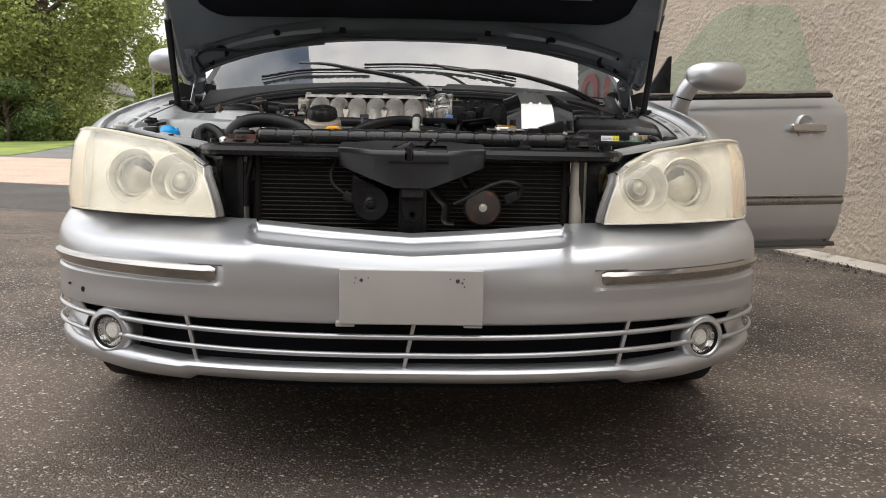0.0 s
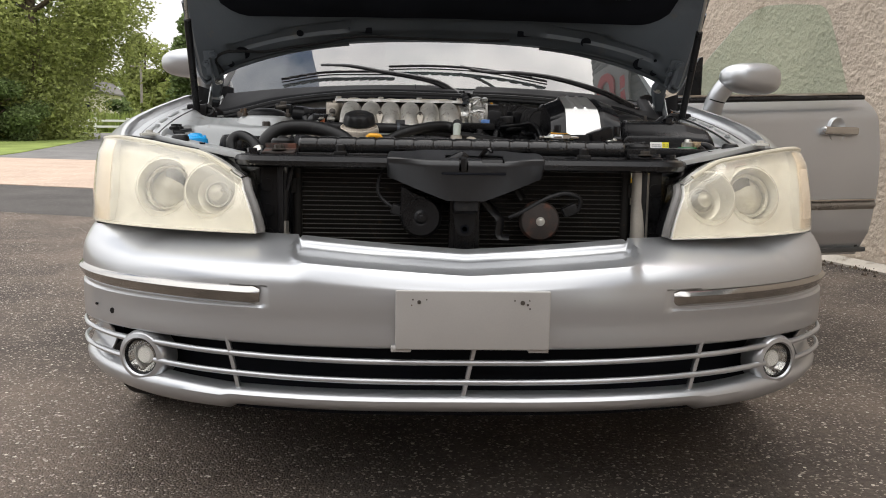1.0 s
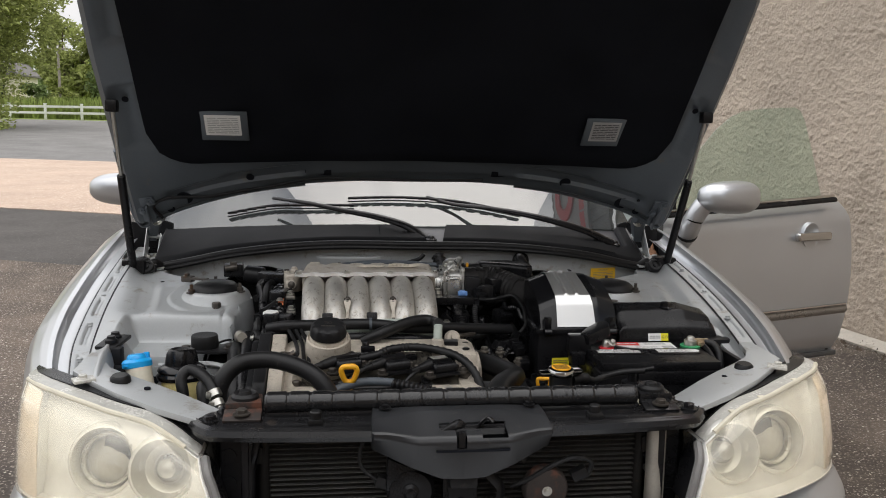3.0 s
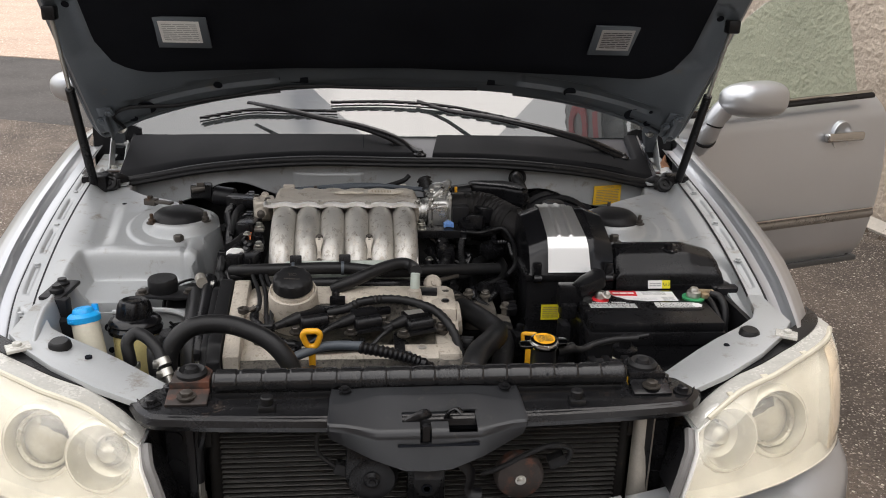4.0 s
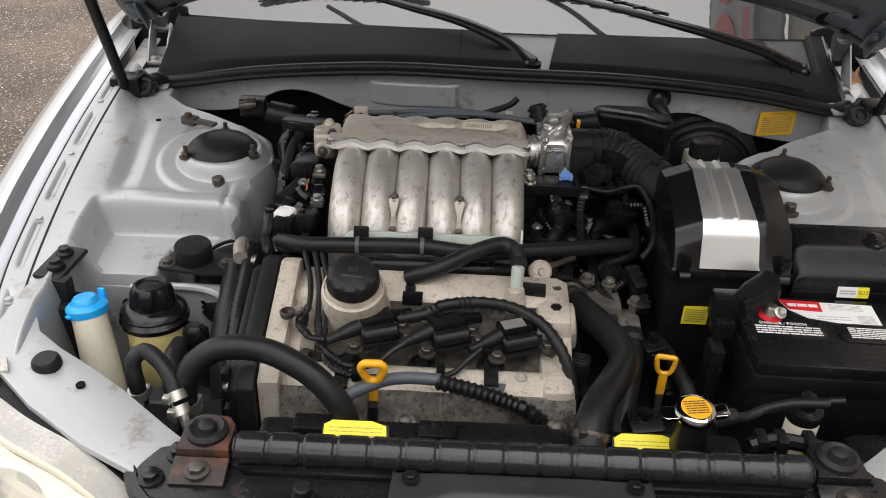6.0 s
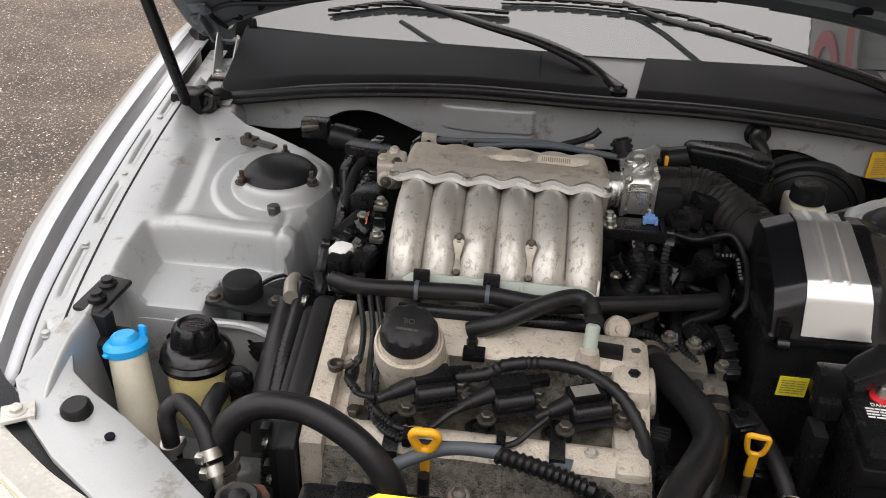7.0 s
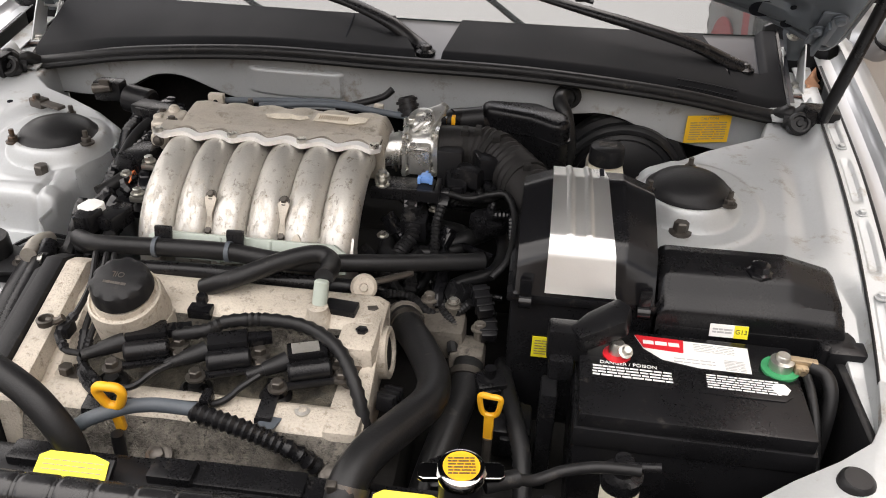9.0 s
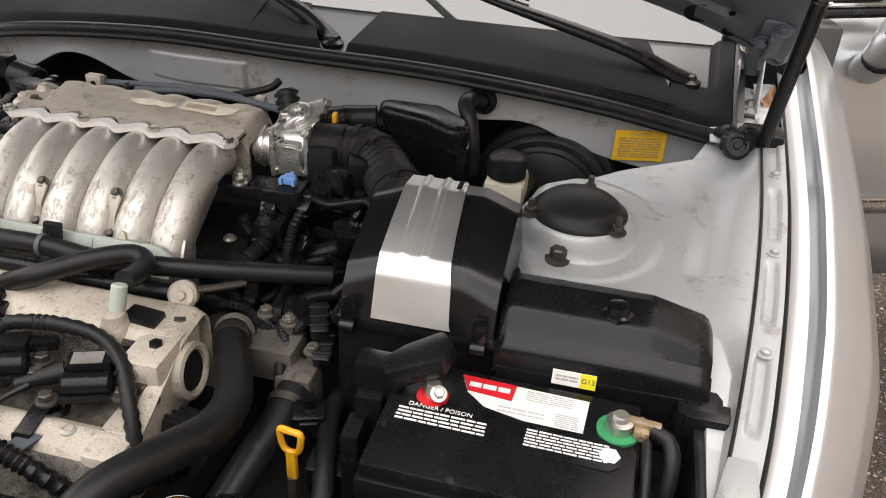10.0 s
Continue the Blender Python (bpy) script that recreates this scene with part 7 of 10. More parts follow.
for x in (-0.25, -0.14, -0.03):
    rod(bm, (x, 0.408, 0.57), (x, 0.404, 0.60), 0.013, 12)
    rbox(bm, (0.05, 0.03, 0.014), T((x + 0.03, 0.41, 0.585)), 0.004)
part("exhaust_stud", bm, ALU_ROUGH, eng)
for x, y, z in ((-0.292, 0.505, 0.674), (0.062, 0.545, 0.686)):
    bm = B()
    lathe(bm, [(0.020, -0.006), (0.020, 0.004), (0.014, 0.006), (0.013, 0.002), (0, 0.002)], T((x, y, z)), 20)
    bolt(bm, (x, y, z), 0.009, 0.016)
    part("rocker_bolt", bm, BOLT, eng)
bm = B()
lathe(bm, [(0.013, -0.005), (0.013, 0.002), (0.010, 0.003), (0.0095, 0.012), (0.005, 0.013), (0.0045, 0.008), (0, 0.008)], T((0.012, 0.482, 0.668)), 20)
part("breather_nipple", bm, ALU, eng)
# right hand end with the cam bore
bm = B()
lathe(bm, [(0.030, -0.02), (0.034, -0.006), (0.034, 0.008), (0.029, 0.010), (0.025, 0.008), (0.024, -0.012), (0, -0.012)], T((0.088, 0.600, 0.682)) @ RY(84), 30)
rbox(bm, (0.05, 0.10, 0.10), T((0.060, 0.595, 0.678)), 0.012)
rbox(bm, (0.045, 0.14, 0.10), T((0.062, 0.520, 0.630)), 0.012)
part("cam_end", bm, COVER, eng)
bm = B()
rod(bm, (0.0905, 0.600, 0.6825), (0.0925, 0.600, 0.6828), 0.0235, 24)
part("cam_bore", bm, DARK, eng)
# timing cover at the belt end
bm = B()
prism(bm, [(0.435, 0.50), (0.665, 0.50), (0.662, 0.745), (0.640, 0.752), (0.47, 0.700), (0.44, 0.685)], 0.030, Matrix(((0, 0, 1, -0.348), (1, 0, 0, 0), (0, 1, 0, 0), (0, 0, 0, 1))), 0.005)
part("timing_flange", bm, COVER, eng)
bm = B()
prism(bm, [(0.425, 0.42), (0.675, 0.42), (0.672, 0.742), (0.64, 0.756), (0.46, 0.704), (0.43, 0.68)], 0.026, Matrix(((0, 0, 1, -0.3755), (1, 0, 0, 0), (0, 1, 0, 0), (0, 0, 0, 1))), 0.006)
prism(bm, [(0.44, 0.44), (0.66, 0.44), (0.655, 0.735), (0.63, 0.74), (0.47, 0.69), (0.445, 0.66)], 0.016, Matrix(((0, 0, 1, -0.390), (1, 0, 0, 0), (0, 1, 0, 0), (0, 0, 0, 1))), 0.005)
for y, z in ((0.455, 0.62), (0.46, 0.68), (0.66, 0.735)):
    rbox(bm, (0.012, 0.016, 0.016), T((-0.394, y, z)), 0.003)
part("timing_cover", bm, BLACK_DUSTY, eng, "black plastic timing cover")
for y, z in ((0.452, 0.60), (0.452, 0.665), (0.655, 0.74)):
    bm = B()
    bolt(bm, (-0.392, y, z), 0.005, 0.006, (-1, -0.2, 0.3))
    part("timing_bolt", bm, STEEL, eng)
# oil filler
bm = B()
lathe(bm, [(0.049, -0.06), (0.047, -0.004), (0.0462, 0.008), (0.0445, 0.015), (0.042, 0.0165), (0.0405, 0.0135), (0.038, 0.0135), (0.036, 0.020), (0, 0.020)], T((-0.229, 0.5665, 0.749)) @ RX(18), 32)
rbox(bm, (0.075, 0.06, 0.05), T((-0.215, 0.575, 0.705)), 0.014)
part("oil_filler_neck", bm, COVER, eng)
bm = B()
prof = [(0.0, 0.026), (0.026, 0.026), (0.034, 0.022), (0.0375, 0.014), (0.038, 0.002), (0.031, 0.0), (0, 0.0)]
t = B()
lathe(t, prof, Matrix(), 48)
for v in t.verts:
    a = math.atan2(v.co.y, v.co.x)
    if 0.004 < v.co.z < 0.024 and math.hypot(v.co.x, v.co.y) > 0.028:
        k = 1 - 0.085 * (0.5 + 0.5 * math.cos(10 * a)) ** 3
        v.co.x *= k
        v.co.y *= k
merge(bm, t, T((-0.229, 0.567, 0.757)) @ RX(18) @ T((0, 0, 0.014)))
oc = part("oil_cap", bm, BLACK_DUSTY, eng, "black ribbed oil filler cap")
letters("oil_word", "OIL", 0.011, T((-0.229, 0.567, 0.757)) @ RX(18) @ T((0, 0.004, 0.0402)) @ RZ(176), BOLT, oc)
bm = B()
bars(bm, T((-0.229, 0.567, 0.757)) @ RX(18) @ T((0, -0.009, 0.0402)) @ RZ(176), 0.030, 0.005, 1, 2, 0.7, 5)
part("cap_print", bm, BOLT, oc)
# ignition coils, plug leads
for cx, cy, cz, shine in ((-0.192, 0.521, 0.722, False), (-0.092, 0.526, 0.716, False), (0.006, 0.531, 0.708, True)):
    m = T((cx, cy + 0.007, cz)) @ RZ(20) @ Matrix.Scale(0.88, 4)
    bm = B()
    rbox(bm, (0.055, 0.030, 0.022), m @ T((0, 0.012, 0.004)), 0.003)
    rod(bm, m @ Vector((-0.030, -0.014, -0.004)), m @ Vector((0.030, -0.014, -0.004)), 0.0125, 16, bev=0.003)
    rbox(bm, (0.075, 0.010, 0.008), m @ T((0.004, -0.028, -0.016)), 0.002)
    rbox(bm, (0.02, 0.02, 0.006), m @ T((-0.042, -0.026, -0.018)), 0.002)
    coil = part("ignition_coil", bm, BLACK, eng, "black ignition coil with a worn metal patch" if shine else "black ignition coil")
    bm = B()
    rod(bm, m @ Vector((-0.028, 0.004, 0.002)), m @ Vector((-0.062, -0.004, -0.002)), 0.012, 14, 0.009)
    rod(bm, m @ Vector((-0.062, -0.004, -0.002)), m @ Vector((-0.085, -0.010, -0.004)), 0.008, 12, 0.0065)
    part("coil_boot", bm, RUBBER, coil)
    bm = B()
    for k in range(3):
        rbox(bm, (0.012, 0.018 - 0.002 * k, 0.014), m @ T((0.034 + 0.0105 * k, 0.014, 0.004)), 0.001)
    part("coil_connector", bm, BLACK_GLOSS, coil)
    if shine:
        bm = B()
        rbox(bm, (0.038, 0.022, 0.001), m @ T((-0.002, 0.012, 0.0155)), 0)
        part("metal_patch", bm, ALU, coil)
    for dx, dy in ((-0.045, -0.03), (0.043, -0.028), (0.042, 0.002)):
        bm = B()
        bolt(bm, m @ Vector((dx, dy, -0.016)), 0.008, 0.012)
        part("coil_bolt", bm, BOLT, coil)
for x, y, z in ((-0.232, 0.500, 0.672), (-0.128, 0.506, 0.669), (-0.030, 0.512, 0.666)):
    bm = B()
    lathe(bm, [(0.020, -0.004), (0.020, 0.006), (0.015, 0.010), (0.015, 0.003), (0.010, 0.003), (0.009, 0.012), (0, 0.012)], T((x, y, z)), 20)
    part("plug_well", bm, RUBBER, eng)
LEADS = ([(-0.315, 0.66, 0.755), (-0.298, 0.604, 0.742), (-0.292, 0.55, 0.735), (-0.302, 0.525, 0.725), (-0.285, 0.503, 0.718), (-0.262, 0.498, 0.718)],
         [(-0.300, 0.66, 0.755), (-0.284, 0.60, 0.740), (-0.278, 0.54, 0.720), (-0.268, 0.505, 0.700), (-0.235, 0.478, 0.692), (-0.194, 0.474, 0.695), (-0.168, 0.488, 0.710), (-0.150, 0.500, 0.716)],
         [(-0.289, 0.66, 0.755), (-0.272, 0.60, 0.740), (-0.268, 0.53, 0.715), (-0.262, 0.49, 0.692), (-0.225, 0.464, 0.685), (-0.15, 0.466, 0.684), (-0.09, 0.474, 0.684), (-0.062, 0.490, 0.700), (-0.045, 0.506, 0.706)])
for pts in LEADS:
    bm = B()
    tube(bm, pts, 0.0042, 8, 7)
    lead = part("plug_lead", bm, RUBBER, eng)
    bm = B()
    tube(bm, [p for p in pts[2:5]], 0.0058, 8, 6, ribs=0.10, pitch=0.005)
    part("lead_sleeve", bm, BLACK, lead)
for x, y, z in ((-0.297, 0.535, 0.722), (-0.215, 0.463, 0.690), (-0.10, 0.473, 0.690)):
    bm = B()
    rbox(bm, (0.012, 0.022, 0.016), T((x, y, z)), 0.003)
    part("lead_clip", bm, BLACK, eng)
bm = B()
tube(bm, [(-0.317, 0.528, 0.738), (-0.305, 0.530, 0.738), (-0.297, 0.533, 0.742)], 0.005, 8, 4)
lathe(bm, [(0.004, 0), (0.010, 0.004), (0.011, 0.012), (0.008, 0.013), (0.006, 0.004), (0, 0.004)], T((-0.318, 0.527, 0.730)), 14)
part("hook_clip", bm, BOLT, eng)
# small brackets and sensors on the cover
bm = B()
rbox(bm, (0.030, 0.018, 0.014), T((-0.146, 0.590, 0.728)), 0.002)
lathe(bm, [(0.008, 0), (0.008, 0.010), (0.006, 0.014), (0, 0.014)], T((-0.150, 0.606, 0.728)), 14)
part("cover_sensor", bm, BLACK_GLOSS, eng)
bm = B()
rbox(bm, (0.040, 0.024, 0.016), T((0.030, 0.572, 0.708)) @ RZ(6), 0.002)
rbox(bm, (0.026, 0.028, 0.006), T((0.062, 0.580, 0.722)) @ RZ(6), 0.002)
bolt(bm, (0.064, 0.581, 0.724), 0.008, 0.008)
part("cover_bracket", bm, BLACK, eng)
bm = B()
rbox(bm, (0.022, 0.050, 0.003), T((-0.022, 0.462, 0.676)) @ RZ(-14) @ RX(-6), 0.001)
part("harness_bracket", bm, GREYHOSE, eng)
bm = B()
lathe(bm, [(0.020, -0.01), (0.020, 0.002), (0.016, 0.008), (0.013, 0.024), (0.010, 0.026), (0, 0.026)], T((0.004, 0.600, 0.722)), 20)
part("breather_boss", bm, COVER, eng)
bm = B()
rod(bm, (0.005, 0.604, 0.744), (0.007, 0.616, 0.775), 0.0095, 14, bev=0.002)
part("breather_valve", bm, PALEGREEN, eng, "pale grey breather valve")
bm = B()
lathe(bm, [(0, 0.012), (0.005, 0.012), (0.006, 0.008), (0.014, 0.008), (0.018, 0.004), (0.018, -0.006), (0.012, -0.012), (0, -0.012)], T((0.047, 0.676, 0.728)) @ RX(60) @ RY(10), 24)
part("fuel_damper", bm, COVER, eng)
bm = B()
tube(bm, [(0.047, 0.68, 0.73), (0.075, 0.70, 0.728), (0.105, 0.725, 0.725)], 0.005, 8, 4)
part("damper_pipe", bm, BOLT, eng)

# intake manifold
man = thing("intake_manifold", (-0.13, 0.85, 0.62), "bright cast aluminium intake manifold with six curved runners", "manifold")
RUN = [(0.892, 0.806), (0.868, 0.810), (0.838, 0.806), (0.806, 0.794), (0.777, 0.778), (0.754, 0.756), (0.742, 0.732), (0.737, 0.70), (0.735, 0.655)]
rnd = random.Random(77)
for i in range(6):
    x = -0.266 + 0.0525 * i
    bm = B()
    line = smooth_line([(x, y, z) for y, z in RUN], 20)
    tube(bm, [(x, y, z) for y, z in RUN], 0.0268, 20, 7)
    runner = part("runner", bm, ALU, man)
    # lacquer that flakes off in ragged islands where the runner bends down
    verts, faces = [], []
    lo, hi, cols = 58, 114, 64
    for k in range(lo, hi + 1):
        d = (line[k + 1] - line[k - 1]).normalized()
        up = Vector((0, -d.z, d.y)) if d.z < 0 else Vector((0, d.z, -d.y))
        if up.y > 0:
            up = -up
        for j in range(cols + 1):
            a = radians(-62 + 124 * j / cols)
            verts.append(line[k] + (up * math.cos(a) + Vector((1, 0, 0)) * math.sin(a)) * 0.0272)
    for k in range(hi - lo):
        for j in range(cols):
            edge_fade = 0.30 * abs(2 * (k + 0.5) / (hi - lo) - 1) + 0.12 * abs(2 * (j + 0.5) / cols - 1)
            if noise.noise(Vector((j * 0.10 + 19 * i, k * 0.13, 2))) + 0.7 * noise.noise(Vector((j * 0.31, k * 0.36, 7 * i))) - edge_fade > 0.10:
                q = k * (cols + 1) + j
                faces.append((q, q + 1, q + cols + 2, q + cols + 1))
    if faces:
        me = bpy.data.meshes.new("flaked_lacquer")
        me.from_pydata([tuple(v) for v in verts], [], faces)
        t = bmesh.new()
        t.from_mesh(me)
        bmesh.ops.delete(t, geom=[v for v in t.verts if not v.link_faces], context="VERTS")
        bpy.data.meshes.remove(me)
        part("flaked_lacquer", t, FLAKED, runner, "flaking dull lacquer")
bm = B()
rbox(bm, (0.312, 0.030, 0.10), T((-0.135, 0.752, 0.705)), 0.008)
rbox(bm, (0.30, 0.10, 0.012), T((-0.135, 0.805, 0.762)) @ RX(30), 0.004)
part("runner_web", bm, ALU, man)


def flange(u, v):
    x = -0.312 + 0.347 * u
    arch = (0.5 + 0.5 * math.cos(2 * math.pi * (x + 0.266) / 0.0525)) ** 0.8
    return (x, 0.858 + 0.014 * arch + 0.014 * v, 0.8425)


bm = B()
sheet(bm, flange, 160, 4, 0.007)
part("manifold_flange", bm, MACHINED, man, "scalloped bright flange over the runners")
# dark strip painted in for the shaded gap behind the flange
bm = B()
sheet(bm, lambda u, v: (-0.308 + 0.338 * u, 0.872 + 0.040 * v, 0.8375), 20, 2, 0.004)
part("flange_gap_shade", bm, DARK, man)


def back_plate(u, v):
    x = -0.308 + 0.338 * u
    arch = (0.5 + 0.5 * math.cos(2 * math.pi * (x + 0.266) / 0.0525)) ** 0.8
    front = 0.875 + 0.021 * arch
    return (x, front + (0.912 - front) * v, 0.8415)


bm = B()
sheet(bm, back_plate, 160, 2, 0.005)
part("plenum_flange", bm, PLENUMCAST, man, "pitted wavy edge of the plenum")
for x in (-0.302, -0.188, -0.083, 0.026):
    bm = B()
    lathe(bm, [(0.0075, 0), (0.0075, 0.006), (0.005, 0.007), (0.004, 0.004), (0, 0.004)], T((x, 0.868, 0.842)), 16)
    part("flange_screw", bm, STEEL, man)
PLENUM = [(0.908, 0.770), (0.909, 0.828), (0.911, 0.836), (0.916, 0.839), (0.930, 0.841), (0.950, 0.845), (0.970, 0.847), (0.984, 0.843), (0.997, 0.832), (1.010, 0.808), (1.022, 0.750)]


def plenum(u, v):
    k = v * (len(PLENUM) - 1)
    i = min(int(k), len(PLENUM) - 2)
    y, z = (PLENUM[i][c] + (PLENUM[i + 1][c] - PLENUM[i][c]) * (k - i) for c in (0, 1))
    x = -0.296 + 0.330 * u
    dome = sum(max(0.0, 1 - ((x - (-0.266 + 0.0525 * n)) / 0.021) ** 2 - ((y - 0.978) / 0.020) ** 2) for n in range(6))
    end = max(0.0, 1 - min(u, 1 - u) * 0.330 / 0.014)
    return (x, y, z + 0.004 * dome ** 0.7 - 0.022 * end ** 2 + 0.0012 * noise.noise(Vector((x * 60, y * 60, 1))))


bm = B()
sheet(bm, plenum, 120, 60, 0.004)
part("plenum", bm, PLENUMCAST, man, "dull pitted plenum with worn paper stickers")
bm = B()
rod(bm, (-0.296, 0.960, 0.793), (-0.285, 0.960, 0.793), 0.034, 24)
part("plenum_end", bm, PLENUMCAST, man)
bm = B()
rod(bm, (-0.205, 1.006, 0.828), (-0.205, 1.006, 0.846), 0.004, 12)
rod(bm, (-0.205, 1.006, 0.838), (-0.205, 1.006, 0.841), 0.006, 6)
part("vacuum_nipple", bm, BOLT, man)
m = T((-0.043, 0.948, 0.8475)) @ RZ(-3) @ RX(9)
bm = B()
prism(bm, [(-0.040, -0.011), (0.020, -0.013), (0.041, -0.004), (0.043, 0.009), (0.010, 0.011), (-0.038, 0.011)], 0.0008, m)
part("paper_sticker", bm, PAPER, man, "torn cream paper sticker")
bm = B()
for k in range(14):
    rbox(bm, (0.0016, 0.011, 0.0004), m @ T((-0.032 + 0.0034 * k, 0.0, 0.0012)), 0)
part("sticker_bars", bm, COPPER, man)
bm = B()
prism(bm, [(-0.036, 0.002), (-0.030, -0.006), (-0.01, -0.009), (0.006, -0.005), (0.02, -0.008), (0.036, -0.002), (0.030, 0.005), (0.015, 0.004), (0.0, 0.009), (-0.02, 0.006)], 0.0008, T((-0.126, 0.946, 0.8460)) @ RX(9))
part("sticker_remnant", bm, PAPER, man)
for x, y, z, w in ((-0.268, 1.022, 0.822, 0.026), (0.003, 1.026, 0.822, 0.016)):
    bm = B()
    rbox(bm, (w, 0.014, 0.052), T((x, y, z - 0.004)), 0.003)
    rbox(bm, (w * 1.15, 0.026, 0.020), T((x, y - 0.006, z - 0.022)), 0.004)
    lug = part("lifting_lug", bm, PLENUMCAST, man)
    bm = B()
    rod(bm, (x, y - 0.0085, z + 0.010), (x, y - 0.006, z + 0.010), 0.0042, 12)
    part("lug_hole", bm, DARK, lug)
bm = B()
prism(bm, [(-0.020, -0.030), (0.014, -0.026), (0.024, 0.0), (0.020, 0.030), (-0.008, 0.034), (-0.026, 0.016), (-0.024, -0.010)], 0.048, T((-0.318, 0.945, 0.785)), 0.008, 3)
lathe(bm, [(0, 0), (0.014, 0), (0.015, 0.010), (0.011, 0.014), (0, 0.014)], T((-0.322, 0.918, 0.806)) @ RX(78), 18)
rod(bm, (-0.318, 0.965, 0.825), (-0.318, 0.965, 0.842), 0.011, 14, 0.008, 0.003)
rod(bm, (-0.334, 0.940, 0.812), (-0.334, 0.940, 0.836), 0.009, 12, 0.008, 0.002)
part("egr_housing", bm, PLENUMCAST, man, "cast valve housing at the plenum's end")
for p, d in (((-0.322, 0.904, 0.808), (0, -1, 0.2)), ((-0.308, 0.930, 0.832), (0, 0, 1)), ((-0.336, 0.962, 0.830), (0, 0, 1))):
    bm = B()
    bolt(bm, p, 0.006, 0.007, d)
    part("housing_bolt", bm, BOLT, man)
for x, y, z in ((-0.322, 0.862, 0.792), (-0.318, 0.803, 0.768), (0.036, 0.878, 0.792), (0.038, 0.866, 0.782)):
    bm = B()
    rbox(bm, (0.022, 0.018, 0.010), T((x, y, z - 0.006)), 0.003)
    bolt(bm, (x, y, z), 0.007, 0.010)
    part("manifold_bolt", bm, STEEL, man)
for i, (y, z) in ((0, (0.742, 0.776)), (1, (0.752, 0.779)), (5, (0.738, 0.762))):
    bm = B()
    x = -0.266 + 0.0525 * i + (0.018 if i == 5 else -0.014 if i else -0.012)
    rbox(bm, (0.015, 0.014, 0.046), T((x, y - 0.004, z - 0.022)) @ RX(-30), 0.004)
    part("runner_boss", bm, ALU, man)
for x in (-0.187, -0.082):
    bm = B()
    prism(bm, [(-0.009, 0.020), (-0.0035, -0.004), (-0.006, -0.030), (0.006, -0.030), (0.0035, -0.004), (0.009, 0.020), (0.004, 0.024), (-0.004, 0.024)], 0.005, T((x, 0.753, 0.778)) @ RX(62), 0.001)
    stay = part("runner_stay", bm, PLENUMCAST, man, "forked cast stay between two runners")
    for y, z, mat_ in ((0.764, 0.799, BOLT), (0.738, 0.754, BOLT)):
        bm = B()
        bolt(bm, (x, y, z), 0.0052, 0.008, (0, -0.55, 0.8))
        part("stay_bolt", bm, mat_, stay)
bm = B()
OVAL = [(0.0075 * math.cos(a), 0.019 * math.sin(a)) for a in [2 * math.pi * k / 20 for k in range(20)]]
prism(bm, OVAL, 0.005, T((-0.056, 0.7205, 0.752)) @ RX(65), 0.001)
part("cast_mark", bm, PLENUMCAST, man, "dull oval cast mark")
bm = B()
prism(bm, [(-0.265, 0.0), (0.018, -0.004), (0.016, 0.026), (0.0, 0.036), (-0.25, 0.036), (-0.262, 0.028)], 0.010, T((0, 0.706, 0.730)) @ RX(68), 0.003)
for x in (-0.16, -0.09):
    rbox(bm, (0.006, 0.036, 0.006), T((x, 0.703, 0.748)) @ RX(68), 0.002)
part("rail_cover", bm, PALEGREEN, man, "frosted grey green plastic rail cover")
# throttle body: neck, upright barrel, tilted motor plate
bm = B()
rod(bm, (0.025, 0.955, 0.798), (0.060, 0.962, 0.802), 0.026, 22)
for k in range(3):
    rod(bm, (0.036 + 0.010 * k, 0.957 + 0.002 * k, 0.799), (0.039 + 0.010 * k, 0.9575 + 0.002 * k, 0.799), 0.030, 22)
rod(bm, (0.058, 0.963, 0.803), (0.110, 0.968, 0.805), 0.031, 28, bev=0.004)
rbox(bm, (0.006, 0.074, 0.072), T((0.060, 0.963, 0.803)), 0.006)
rbox(bm, (0.006, 0.070, 0.070), T((0.108, 0.968, 0.805)), 0.006)
rbox(bm, (0.034, 0.018, 0.050), T((0.084, 0.936, 0.797)), 0.005)
throttle = part("throttle_body", bm, BRIGHTCAST, man, "bright aluminium throttle body")
bm = B()
prism(bm, [(-0.026, -0.026), (0.002, -0.034), (0.022, -0.016), (0.036, 0.014), (0.038, 0.026), (0.028, 0.034), (0.012, 0.026), (-0.016, 0.022), (-0.028, 0.004)], 0.014, T((0.080, 0.985, 0.831)) @ RX(24) @ RY(-8), 0.003)
lathe(bm, [(0.020, 0), (0.020, 0.012), (0.016, 0.015), (0.008, 0.015), (0.007, 0.011), (0, 0.011)], T((0.082, 0.978, 0.840)) @ RX(24) @ RY(-8), 24)
part("motor_plate", bm, BRIGHTCAST, throttle)
bm = B()
tube(bm, [(0.070, 0.952, 0.836), (0.083, 0.958, 0.846), (0.098, 0.972, 0.850)], 0.004, 8, 5)
tube(bm, [(0.066, 0.931, 0.812), (0.084, 0.926, 0.818), (0.102, 0.932, 0.812)], 0.003, 8, 5)
part("throttle_rib", bm, BRIGHTCAST, throttle)
for p, d in (((0.062, 0.934, 0.832), (1, -0.4, 0.3)), ((0.062, 0.992, 0.832), (1, 0, 0.5)), ((0.108, 0.940, 0.834), (-1, -0.4, 0.4)), ((0.110, 1.012, 0.852), (0, -0.4, 0.9)), ((0.062, 0.934, 0.776), (0.6, -0.8, 0)), ((0.106, 0.938, 0.776), (-0.5, -0.8, 0)), ((0.066, 0.966, 0.846), (0, -0.4, 0.9))):
    bm = B()
    bolt(bm, p, 0.0058, 0.008, d)
    part("throttle_bolt", bm, STEEL, throttle)
bm = B()
